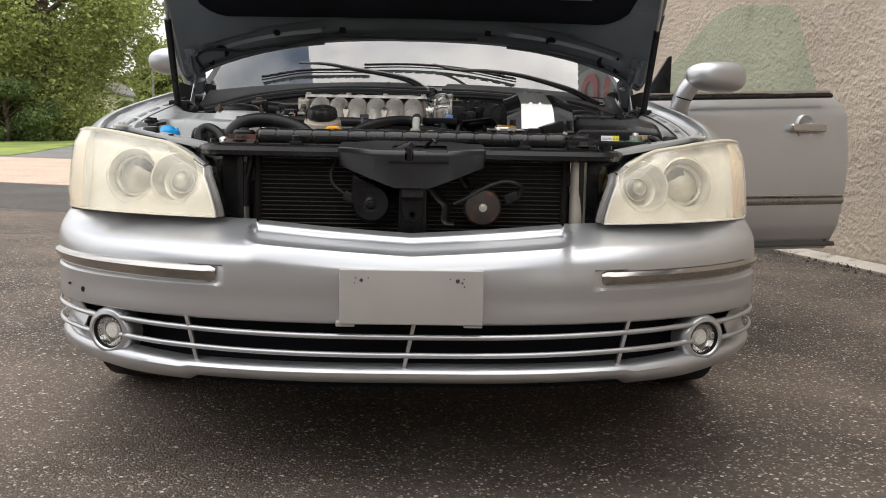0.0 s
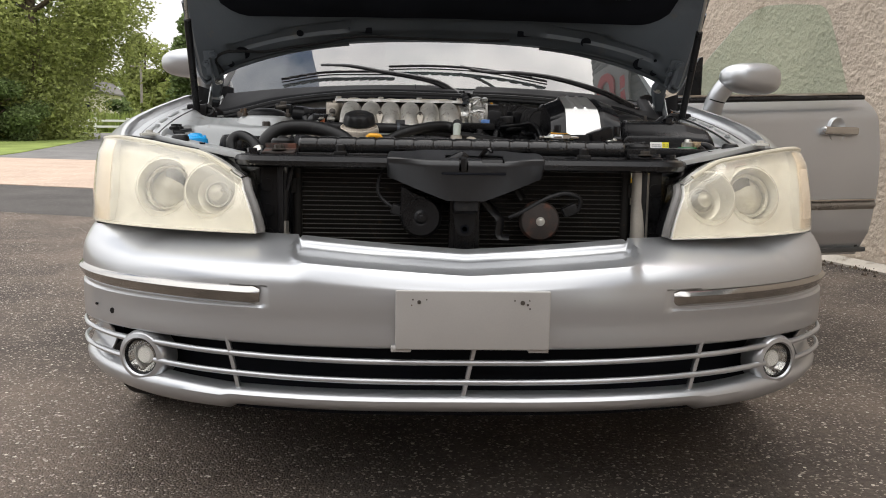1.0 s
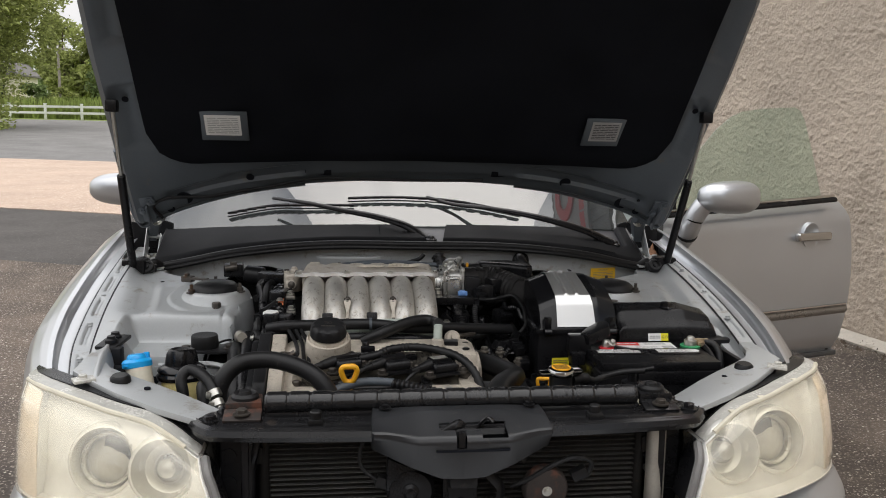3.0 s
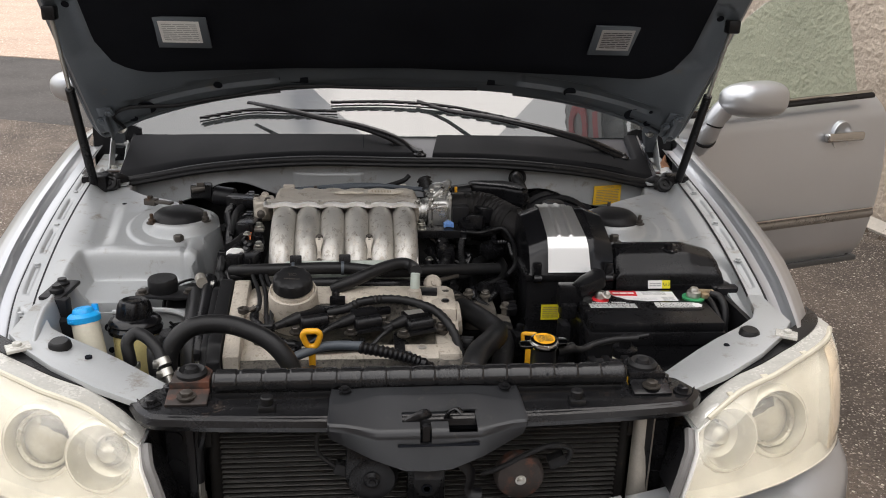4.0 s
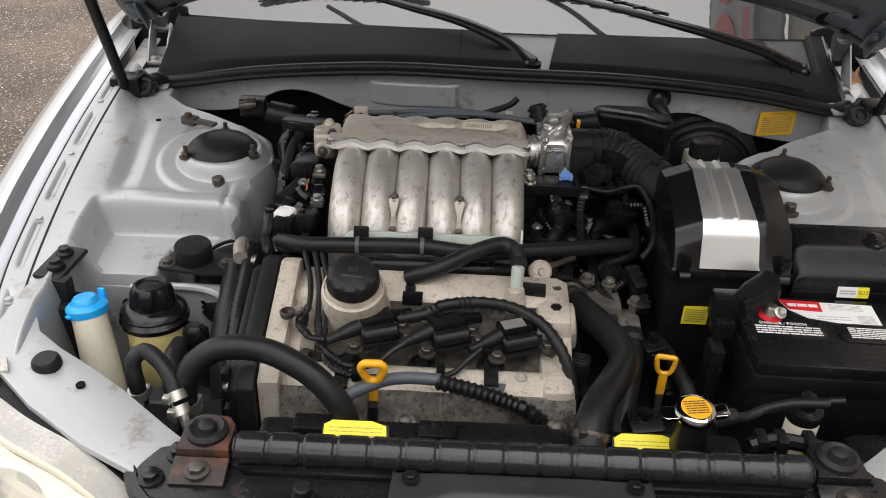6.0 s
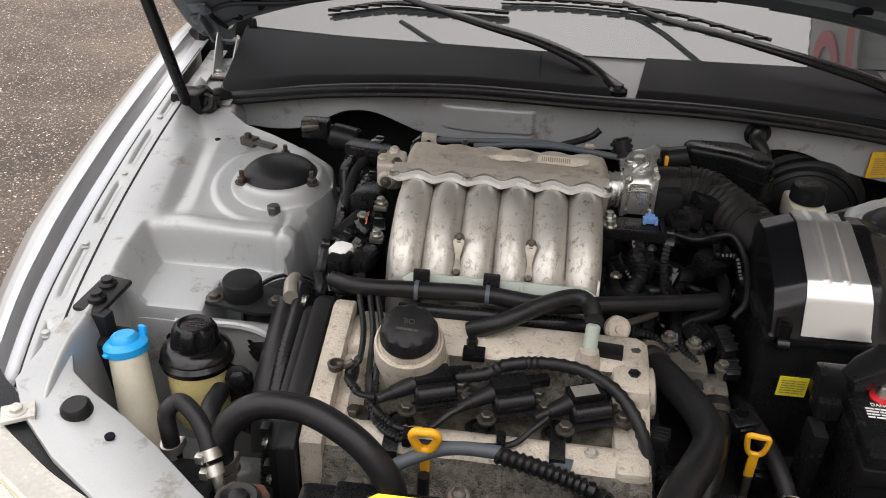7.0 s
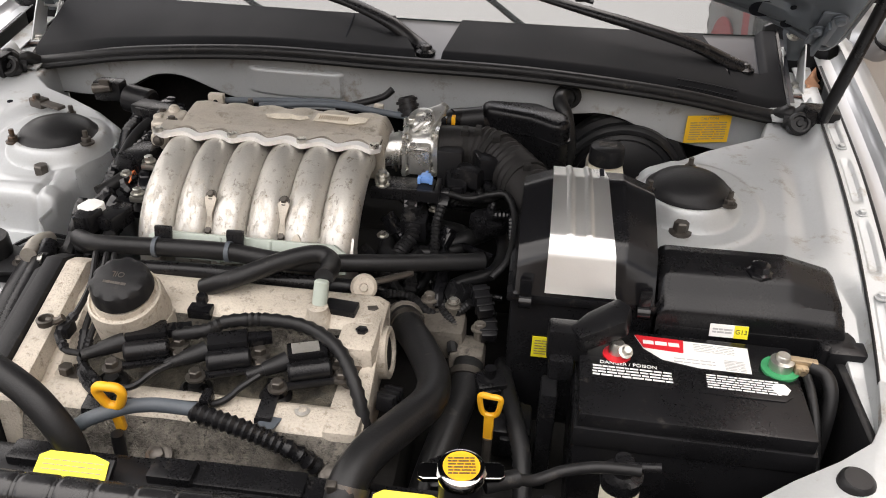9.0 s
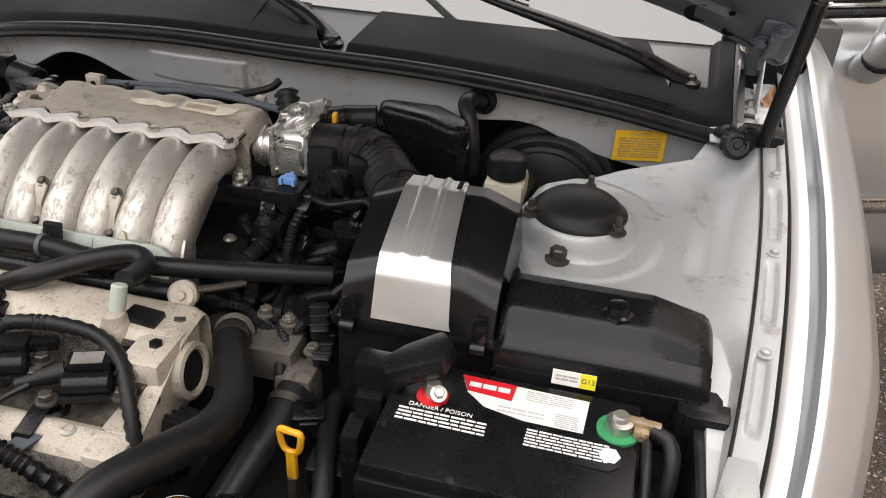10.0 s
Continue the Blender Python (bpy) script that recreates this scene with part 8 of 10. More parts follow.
rod(bm, (0.060, 0.998, 0.836), (0.050, 1.010, 0.868), 0.0155, 16, 0.0145, 0.003)
for k in range(3):
    rod(bm, (0.0585 - 0.003 * k, 1.000 + 0.0035 * k, 0.841 + 0.009 * k), (0.0570 - 0.003 * k, 1.0015 + 0.0035 * k, 0.845 + 0.009 * k), 0.0180, 16)
part("throttle_motor", bm, BLACK, throttle)
bm = B()
rbox(bm, (0.014, 0.016, 0.016), T((0.112, 0.992, 0.838)), 0.003)
part("position_sensor", bm, BLACK_GLOSS, throttle)
bm = B()
rbox(bm, (0.006, 0.010, 0.014), T((0.128, 1.000, 0.838)), 0.001)
part("orange_plug", bm, YELLOW, man)
bm = B()
rbox(bm, (0.085, 0.045, 0.006), T((0.072, 0.880, 0.778)), 0.002)
rbox(bm, (0.10, 0.008, 0.018), T((0.072, 0.858, 0.774)), 0.002)
rbox(bm, (0.008, 0.05, 0.018), T((0.120, 0.880, 0.774)), 0.002)
part("wiring_tray", bm, BLACK, man)
bm = B()
rbox(bm, (0.016, 0.016, 0.012), T((0.100, 0.890, 0.788)), 0.003)
for dx, dy in ((-0.009, -0.006), (0.009, -0.006), (0, 0.009)):
    rbox(bm, (0.005, 0.012, 0.010), T((0.100 + dx, 0.890 + dy, 0.788)), 0.001)
part("blue_clip", bm, BLUECLIP, man, "pale blue plastic clip")
# hoses along the plenum's back
for pts, r, mat_ in (([(-0.19, 1.005, 0.835), (-0.12, 1.01, 0.842), (-0.05, 1.005, 0.846), (0.02, 0.998, 0.842), (0.075, 0.985, 0.842)], 0.0055, GREYHOSE),
                     ([(-0.02, 1.012, 0.842), (-0.07, 1.016, 0.846), (-0.12, 1.014, 0.846), (-0.20, 1.02, 0.838), (-0.26, 1.03, 0.83)], 0.005, GREYHOSE),
                     ([(-0.07, 1.03, 0.83), (-0.03, 1.04, 0.838), (0.005, 1.055, 0.846), (0.02, 1.06, 0.858)], 0.006, RUBBER)):
    bm = B()
    tube(bm, pts, r, 10, 6)
    part("vacuum_hose", bm, mat_, man)

# hoses that cross the engine
HOSES = (
    ("heater_hose", RUBBER, 0.0125, 0, [(-0.361, 0.700, 0.750), (-0.319, 0.672, 0.762), (-0.241, 0.676, 0.762), (-0.14, 0.680, 0.762), (-0.055, 0.684, 0.752), (0.054, 0.715, 0.742), (0.13, 0.745, 0.732), (0.20, 0.775, 0.722)], "black hose lying across the engine"),
    ("breather_hose", RUBBER, 0.0125, 0, [(-0.157, 0.630, 0.735), (-0.113, 0.630, 0.755), (-0.056, 0.662, 0.768), (-0.016, 0.682, 0.770), (0.004, 0.674, 0.766), (0.008, 0.648, 0.768), (0.008, 0.622, 0.775)], "black curved breather hose on the engine"),
    ("lower_pipe", BLACK, 0.011, 0, [(-0.26, 0.668, 0.732), (-0.15, 0.668, 0.735), (-0.05, 0.674, 0.728), (0.03, 0.692, 0.715)], "black pipe behind the cam cover"),
    ("coil_harness", RUBBER, 0.0085, 0.10, [(-0.165, 0.546, 0.722), (-0.127, 0.552, 0.728), (-0.100, 0.566, 0.735), (-0.05, 0.574, 0.737), (0.0, 0.574, 0.730), (0.042, 0.548, 0.722), (0.068, 0.512, 0.704), (0.083, 0.488, 0.67), (0.088, 0.47, 0.62)], "black corrugated wiring harness over the ignition coils"),
    ("heat_shielded_harness", GREYHOSE, 0.0085, 0, [(-0.245, 0.392, 0.640), (-0.228, 0.405, 0.690), (-0.187, 0.426, 0.704), (-0.149, 0.438, 0.706), (-0.10, 0.442, 0.702)], "grey sleeved cable across the front of the engine"),
    ("corrugated_harness", BLACK, 0.0105, 0.13, [(-0.105, 0.441, 0.700), (-0.043, 0.432, 0.690), (0.010, 0.427, 0.672), (0.042, 0.432, 0.640), (0.06, 0.44, 0.60)], "thick black corrugated harness in front of the engine"),
    ("coolant_hose", RUBBER, 0.0165, 0, [(-0.432, 0.395, 0.64), (-0.433, 0.404, 0.69), (-0.424, 0.408, 0.725), (-0.402, 0.418, 0.748), (-0.372, 0.424, 0.757), (-0.324, 0.420, 0.757), (-0.274, 0.402, 0.745), (-0.242, 0.388, 0.725), (-0.220, 0.380, 0.69), (-0.215, 0.378, 0.64)], "thick black coolant hose arching over the front"),
    ("steering_hose", RUBBER, 0.0108, 0, [(-0.500, 0.415, 0.62), (-0.497, 0.412, 0.690), (-0.502, 0.423, 0.725), (-0.488, 0.432, 0.738), (-0.466, 0.420, 0.734), (-0.447, 0.402, 0.722), (-0.436, 0.386, 0.705)], "black bent hose with crimped metal ends"),
    ("rear_steering_hose", RUBBER, 0.013, 0, [(-0.455, 0.44, 0.60), (-0.462, 0.44, 0.66), (-0.47, 0.47, 0.69), (-0.475, 0.52, 0.68)], "black hose beside the fluid reservoir"),
    ("radiator_hose", RUBBER, 0.0215, 0, [(0.100, 0.690, 0.672), (0.112, 0.660, 0.676), (0.134, 0.620, 0.678), (0.157, 0.565, 0.680), (0.158, 0.512, 0.688), (0.135, 0.458, 0.698), (0.108, 0.408, 0.702), (0.094, 0.372, 0.696), (0.090, 0.345, 0.68), (0.088, 0.33, 0.655)], "thick black upper radiator hose"),
    ("lower_radiator_hose", RUBBER, 0.021, 0, [(0.195, 0.65, 0.635), (0.190, 0.60, 0.62), (0.175, 0.54, 0.60), (0.16, 0.48, 0.57), (0.15, 0.42, 0.52)], "thick black lower radiator hose"),
    ("side_pipe", BLACK, 0.013, 0.05, [(-0.405, 0.700, 0.735), (-0.402, 0.64, 0.72), (-0.402, 0.56, 0.69), (-0.400, 0.50, 0.65), (-0.398, 0.46, 0.58)], "black ribbed conduit beside the timing cover"),
    ("intake_bypass", RUBBER, 0.011, 0, [(0.05, 0.84, 0.70), (0.055, 0.80, 0.705), (0.08, 0.775, 0.71), (0.10, 0.80, 0.70), (0.09, 0.86, 0.68)], "black bent hose beside the manifold"),
    ("loop_hose", RUBBER, 0.009, 0, [(0.085, 0.79, 0.70), (0.12, 0.775, 0.705), (0.145, 0.79, 0.705), (0.140, 0.82, 0.70), (0.10, 0.825, 0.695)], "small looped black hose behind the engine"),
    ("purge_hose", RUBBER, 0.0048, 0, [(0.14, 0.87, 0.775), (0.17, 0.855, 0.778), (0.20, 0.865, 0.782), (0.225, 0.86, 0.785), (0.240, 0.82, 0.765), (0.235, 0.76, 0.74), (0.215, 0.735, 0.722)], "thin black hose curving beside the air box"),
)
HOSES += (
    ("rear_loom", RUBBER, 0.014, 0.05, [(0.02, 0.80, 0.66), (0.08, 0.83, 0.675), (0.14, 0.86, 0.69), (0.20, 0.90, 0.70), (0.24, 0.96, 0.70)], "black corrugated loom beside the air box"),
    ("starter_cable", RUBBER, 0.010, 0, [(0.13, 0.76, 0.66), (0.17, 0.78, 0.68), (0.215, 0.80, 0.69), (0.225, 0.86, 0.70), (0.20, 0.92, 0.72)], "black cable beside the air box"),
    ("coolant_return_hose", RUBBER, 0.013, 0, [(0.06, 0.745, 0.69), (0.08, 0.79, 0.685), (0.075, 0.84, 0.68), (0.09, 0.90, 0.70), (0.12, 0.94, 0.74)], "black coolant return hose behind the engine"),
    ("vapour_hose", RUBBER, 0.007, 0, [(0.15, 0.92, 0.775), (0.16, 0.89, 0.765), (0.19, 0.87, 0.772), (0.215, 0.885, 0.775), (0.225, 0.905, 0.77)], "thin black vapour hose near the throttle"),
    ("gearbox_loom", RUBBER, 0.012, 0.05, [(0.24, 0.70, 0.60), (0.245, 0.64, 0.62), (0.26, 0.58, 0.62), (0.275, 0.52, 0.60), (0.28, 0.46, 0.56)], "black corrugated loom before the battery"),
)
HOSE = {}
for nm, mat_, r, ribs, pts, lab in HOSES:
    bm = B()
    tube(bm, pts, r, 14, 7, ribs=ribs, pitch=0.0075 if ribs else 0.006)
    HOSE[nm] = tagged(part(nm, bm, mat_), lab, "hose" if "harness" not in nm else "harness")


def clamp(hose, p, d, r, material=STEEL, w=0.010):
    bm = B()
    p, d = Vector(p), Vector(d).normalized()
    rod(bm, p - d * w / 2, p + d * w / 2, r, 22)
    side = d.orthogonal().normalized()
    rbox(bm, (0.010, 0.010, 0.012), T(p + side * r), 0.002)
    return part("hose_clamp", bm, material, HOSE[hose], "metal band clamp")


clamp("radiator_hose", (0.0925, 0.362, 0.690), (-0.1, -0.5, -0.5), 0.0235, BOLT)
clamp("radiator_hose", (0.106, 0.676, 0.674), (0.3, -0.9, 0.1), 0.0235, BOLT)
clamp("lower_radiator_hose", (0.193, 0.63, 0.630), (0, -0.9, -0.3), 0.0235, BOLT)
for p, d, r in (((-0.498, 0.412, 0.682), (0, 0, 1), 0.0130), ((-0.436, 0.386, 0.705), (0.4, -0.5, -0.7), 0.0132), ((-0.430, 0.376, 0.690), (0.4, -0.5, -0.7), 0.0122), ((-0.4325, 0.402, 0.675), (0, 0.1, 1), 0.0178), ((-0.432, 0.400, 0.660), (0, 0.1, 1), 0.0174)):
    clamp("coolant_hose" if r > 0.015 else "steering_hose", p, d, r, STEEL, 0.013)
bm = B()
tube(bm, [(-0.430, 0.378, 0.692), (-0.422, 0.368, 0.672), (-0.416, 0.36, 0.64)], 0.007, 10, 5)
tube(bm, [(-0.498, 0.41, 0.68), (-0.49, 0.40, 0.65), (-0.47, 0.395, 0.62)], 0.007, 10, 5)
tagged(part("steel_line", bm, STEEL), "bare steel fluid line under the hoses", "pipe")
bm = B()
rod(bm, (0.095, 0.705, 0.660), (0.103, 0.685, 0.674), 0.026, 20, bev=0.004)
rbox(bm, (0.07, 0.06, 0.05), T((0.15, 0.70, 0.645)), 0.012)
rbox(bm, (0.05, 0.05, 0.07), T((0.19, 0.675, 0.615)), 0.012)
for x, y, z in ((0.13, 0.725, 0.672), (0.165, 0.715, 0.672), (0.205, 0.69, 0.655)):
    rod(bm, (x, y, z - 0.01), (x, y, z + 0.02), 0.008, 12)
    bolt(bm, (x, y, z + 0.01), 0.008, 0.012)
tagged(part("thermostat_housing", bm, GRIMYCAST), "cast thermostat housing with hose necks", "housing")
for x, y, z, rz in ((0.175, 0.735, 0.690, 20), (0.205, 0.715, 0.695, -70), (0.215, 0.70, 0.665, -80), (0.105, 0.545, 0.655, 80), (0.112, 0.50, 0.63, 80)):
    bm = B()
    rbox(bm, (0.045, 0.022, 0.020), T((x, y, z)) @ RZ(rz) @ RY(20), 0.003)
    for k in range(3):
        rbox(bm, (0.005, 0.025, 0.022), T((x, y, z)) @ RZ(rz) @ RY(20) @ T((-0.014 + 0.013 * k, 0, 0.001)), 0.001)
    tagged(part("sensor_plug", bm, BLACK), "black plastic sensor plug on the engine", "connector", "sensor plugs")
for x, y, z, sx, sy, sz, rz in ((0.20, 0.86, 0.735, 0.05, 0.035, 0.03, 30), (0.17, 0.93, 0.77, 0.035, 0.03, 0.03, -15), (0.145, 0.90, 0.775, 0.03, 0.04, 0.03, 10), (0.09, 0.845, 0.73, 0.04, 0.03, 0.04, 0),
                              (0.225, 0.62, 0.62, 0.04, 0.03, 0.05, 20), (0.26, 0.60, 0.57, 0.05, 0.05, 0.06, 0), (0.19, 0.47, 0.60, 0.05, 0.04, 0.05, 10)):
    bm = B()
    rbox(bm, (sx, sy, sz), T((x, y, z)) @ RZ(rz) @ RX(12), 0.005)
    rbox(bm, (sx * 0.6, sy * 1.3, sz * 0.6), T((x, y, z + 0.004)) @ RZ(rz) @ RX(12), 0.004)
    rod(bm, (x, y, z + sz * 0.3), (x, y, z + sz * 0.75), 0.008, 10)
    tagged(part("relay_block", bm, BLACK), "black plastic relay block deep in the engine bay", "connector", "relay blocks")
# bits at the belt side behind the tower
for nm, x, y, z, sx, sy, sz, mat_ in (("fuel_injector_plug", -0.360, 0.745, 0.768, 0.030, 0.026, 0.022, WHITE), ("fuel_injector_plug", -0.358, 0.728, 0.762, 0.030, 0.030, 0.030, BLACK),
                                      ("fuel_injector_plug", -0.330, 0.750, 0.756, 0.030, 0.045, 0.026, BLACK), ("fuel_injector_plug", -0.346, 0.885, 0.786, 0.040, 0.055, 0.028, BLACK),
                                      ("fuel_injector_plug", -0.368, 1.01, 0.805, 0.085, 0.035, 0.030, BLACK), ("fuel_injector_plug", -0.345, 0.80, 0.745, 0.03, 0.09, 0.02, BLACK)):
    bm = B()
    rbox(bm, (sx, sy, sz), T((x, y, z)) @ RZ(-18), 0.004)
    rbox(bm, (sx * 0.7, sy * 1.25, sz * 0.7), T((x, y, z + 0.003)) @ RZ(-18), 0.003)
    tagged(part("wiring_plug", bm, mat_), "white plastic wiring plug" if mat_ is WHITE else "black plastic wiring plug beside the manifold", "connector", "wiring plugs")
for pts, r in (([(-0.36, 0.72, 0.755), (-0.362, 0.70, 0.742), (-0.345, 0.685, 0.745), (-0.30, 0.682, 0.752)], 0.008), ([(-0.372, 1.0, 0.80), (-0.385, 0.96, 0.79), (-0.385, 0.90, 0.775), (-0.388, 0.86, 0.75), (-0.38, 0.80, 0.72)], 0.009),
               ([(-0.35, 0.86, 0.775), (-0.37, 0.83, 0.765), (-0.385, 0.81, 0.76)], 0.010), ([(-0.335, 0.87, 0.78), (-0.325, 0.83, 0.755), (-0.32, 0.79, 0.74)], 0.008), ([(-0.47, 1.10, 0.80), (-0.43, 1.08, 0.79), (-0.38, 1.06, 0.77), (-0.30, 1.06, 0.76)], 0.016),
               ([(0.06, 1.05, 0.80), (0.12, 1.06, 0.81), (0.17, 1.07, 0.815)], 0.020), ([(-0.33, 0.73, 0.742), (-0.325, 0.70, 0.735), (-0.31, 0.68, 0.75)], 0.010)):
    bm = B()
    tube(bm, pts, r, 10, 6)
    tagged(part("wiring_loom", bm, RUBBER), "black taped wiring loom behind the engine", "wiring", "wiring looms")
bm = B()
rbox(bm, (0.05, 0.03, 0.035), T((-0.480, 1.075, 0.815)), 0.006)
rod(bm, (-0.45, 1.07, 0.805), (-0.40, 1.06, 0.80), 0.024, 18, bev=0.004)
tagged(part("vacuum_valve", bm, BLACK), "black vacuum valve at the firewall", "valve")
bm = B()
rod(bm, (-0.50, 1.055, 0.822), (-0.47, 1.06, 0.826), 0.009, 12)
rbox(bm, (0.018, 0.006, 0.012), T((-0.478, 1.055, 0.834)), 0.002)
tagged(part("metal_clip", bm, BOLT), "dull metal clip on a vacuum valve", "clip")
bm = B()
rbox(bm, (0.066, 0.016, 0.006), T((-0.568, 1.022, 0.802)) @ RZ(-22), 0.002)
rbox(bm, (0.030, 0.020, 0.016), T((-0.590, 1.032, 0.800)) @ RZ(-22), 0.003)
bolt(bm, (-0.592, 1.030, 0.806), 0.007, 0.009)
tagged(part("tower_brace", bm, BOLT), "dirty steel brace behind the strut tower", "bracket")

# clips on the heater hose
for x, y in ((-0.236, 0.676), (-0.137, 0.680)):
    bm = B()
    rod(bm, (x - 0.003, y, 0.762), (x + 0.003, y, 0.762), 0.0142, 20)
    part("hose_tie", bm, GREYHOSE, HOSE["heater_hose"])
    bm = B()
    rbox(bm, (0.024, 0.008, 0.034), T((x + 0.004, y + 0.016, 0.768)) @ RX(-15), 0.003)
    part("hose_clip", bm, BLACK, HOSE["heater_hose"])
# dipsticks
dip = thing("oil_dipstick", (-0.19, 0.41, 0.55), "yellow looped plastic dipstick handle on the engine's front", "dipstick")
bm = B()
mdip = T((-0.188, 0.424, 0.722)) @ RX(8)
tube(bm, [mdip @ Vector(p) for p in ((0, 0, 0.0205), (0.010, 0, 0.020), (0.0148, 0, 0.013), (0.0125, 0, 0.002), (0.006, 0, -0.010), (-0.006, 0, -0.010), (-0.0125, 0, 0.002), (-0.0148, 0, 0.013), (-0.010, 0, 0.020), (0, 0, 0.0205))], 0.0056, 10, 4)
rbox(bm, (0.0145, 0.009, 0.012), mdip @ T((0, 0, -0.014)), 0.004)
rbox(bm, (0.0125, 0.008, 0.036), mdip @ T((0, 0, -0.034)), 0.003)
part("dipstick_handle", bm, YELLOW, dip)
bm = B()
rod(bm, (-0.190, 0.416, 0.55), (-0.188, 0.419, 0.674), 0.0075, 12)
part("dipstick_tube", bm, RUBBER, dip)
dip = thing("transmission_dipstick", (0.23, 0.54, 0.45), "orange plastic dipstick handle beside the radiator cap", "dipstick")
bm = B()
mdip = T((0.230, 0.552, 0.652)) @ RZ(-8)
tube(bm, [mdip @ Vector(p) for p in ((0, 0, 0.0165), (-0.012, 0, 0.016), (-0.0128, 0, 0.006), (-0.009, 0, -0.010), (0, 0, -0.014), (0.009, 0, -0.010), (0.0128, 0, 0.006), (0.012, 0, 0.016), (0, 0, 0.0165))], 0.0042, 8, 4, flat=0.9)
rbox(bm, (0.013, 0.007, 0.042), mdip @ T((0, 0, -0.034)), 0.003)
part("dipstick_handle", bm, YELLOW, dip)
bm = B()
rod(bm, (0.230, 0.54, 0.45), (0.230, 0.551, 0.60), 0.006, 10)
part("dipstick_tube", bm, BOLT, dip)

# ---- battery ----
bat = thing("battery", (0.46, 0.56, 0.50), "black car battery with a red and white label", "battery")
BM = T((0.4625, 0.5575, 0)) @ RZ(-1.5)
bm = B()
rbox(bm, (0.262, 0.165, 0.175), BM @ T((0, 0, 0.6125)), 0.004)
rbox(bm, (0.268, 0.171, 0.028), BM @ T((0, 0, 0.690)), 0.004)
part("battery_case", bm, BLACK, bat)
bm = B()
rbox(bm, (0.260, 0.165, 0.020), BM @ T((0, 0, 0.7135)), 0.004)
for x in (-0.07, 0.058):
    prism(bm, [(-0.056, -0.017), (-0.048, -0.024), (0.046, -0.024), (0.056, -0.015), (0.056, 0.012), (0.048, 0.020), (-0.048, 0.020), (-0.056, 0.012)], 0.0022, BM @ T((x, 0.0, 0.723)), 0.0006)
rbox(bm, (0.075, 0.014, 0.006), BM @ T((0.06, -0.078, 0.700)), 0.002)
part("battery_lid", bm, BLACK, bat)
lz = 0.7256
for x, w in ((-0.07, 0.094), (0.058, 0.084)):
    bm = B()
    bars(bm, BM @ T((x + 0.002, -0.005 if x < 0 else -0.002, lz)), w, 0.021 if x < 0 else 0.026, 4 if x < 0 else 6, int(w * 1000), 0.5, 7)
    part("lid_print", bm, WHITE, bat)
bm = B()
lathe(bm, [(0.005, 0), (0.011, 0), (0.011, 0.0004), (0.005, 0.0004)], BM @ T((0.103, -0.003, lz)), 6)
part("recycling_mark", bm, WHITE, bat)
letters("danger_words", "DANGER / POISON", 0.0080, BM @ T((-0.072, 0.0105, lz)), WHITE, bat)
bm = B()
prism(bm, [(-0.062, 0.072), (0.076, 0.070), (0.074, 0.018), (0.02, 0.020), (-0.030, 0.030), (-0.052, 0.048)], 0.0008, BM @ T((0, 0, 0.7237)))
part("battery_label", bm, WHITE, bat, "white paper battery label")
bm = B()
prism(bm, [(-0.062, 0.0722), (-0.002, 0.0713), (-0.004, 0.046), (-0.052, 0.049)], 0.0006, BM @ T((0, 0, 0.7247)))
part("brand_patch", bm, RED, bat, "red printed brand patch")
bm = B()
bars(bm, BM @ T((-0.030, 0.0595, 0.7256)), 0.046, 0.009, 1, 5, 0.8, 3)
part("brand_marks", bm, WHITE, bat)
bm = B()
bars(bm, BM @ T((0.034, 0.060, 0.7247)), 0.050, 0.016, 5, 21, 0.3, 3)
bars(bm, BM @ T((0.056, 0.032, 0.7247)), 0.026, 0.020, 7, 22, 0.4, 1)
bars(bm, BM @ T((0.008, 0.032, 0.7247)), 0.05, 0.012, 2, 23, 0.25, 4)
part("label_print", bm, GREYINK, bat)
bm = B()
lathe(bm, [(0.0085, 0), (0.0085, 0.022), (0.007, 0.024), (0, 0.024)], T((0.572, 0.590, 0.7235)), 18)
lathe(bm, [(0.014, 0.004), (0.014, 0.016), (0.011, 0.017)], T((0.572, 0.590, 0.7235)), 18)
part("negative_post", bm, STEEL, bat)
bm = B()
lathe(bm, [(0.010, 0), (0.022, 0), (0.0225, 0.004), (0.010, 0.005)], T((0.572, 0.590, 0.7235)), 26)
part("felt_washer", bm, GREEN, bat, "green felt washer under the terminal")
bm = B()
rbox(bm, (0.034, 0.010, 0.008), T((0.596, 0.592, 0.738)) @ RZ(-6), 0.002)
rbox(bm, (0.016, 0.022, 0.012), T((0.594, 0.590, 0.731)), 0.003)
rod(bm, (0.594, 0.575, 0.733), (0.594, 0.604, 0.733), 0.004, 8)
part("terminal_clamp", bm, COPPER, bat, "corroded brass terminal clamp")
bm = B()
tube(bm, [(0.605, 0.590, 0.734), (0.622, 0.580, 0.730), (0.627, 0.562, 0.715), (0.624, 0.545, 0.68), (0.62, 0.535, 0.62)], 0.0085, 10, 6)
tube(bm, [(0.600, 0.578, 0.728), (0.602, 0.555, 0.72), (0.603, 0.52, 0.70), (0.604, 0.49, 0.66), (0.604, 0.475, 0.60)], 0.0055, 10, 6)
part("ground_cable", bm, RUBBER, bat)
bm = B()
lathe(bm, [(0.009, 0), (0.017, 0), (0.017, 0.003), (0.009, 0.004)], T((0.378, 0.588, 0.7235)), 24)
part("red_washer", bm, RED, bat)
bm = B()
lathe(bm, [(0.010, 0), (0.010, 0.010), (0.007, 0.016), (0, 0.016)], T((0.378, 0.590, 0.7265)), 16)
bolt(bm, (0.386, 0.579, 0.737), 0.006, 0.010, (0.2, -0.5, 0.8))
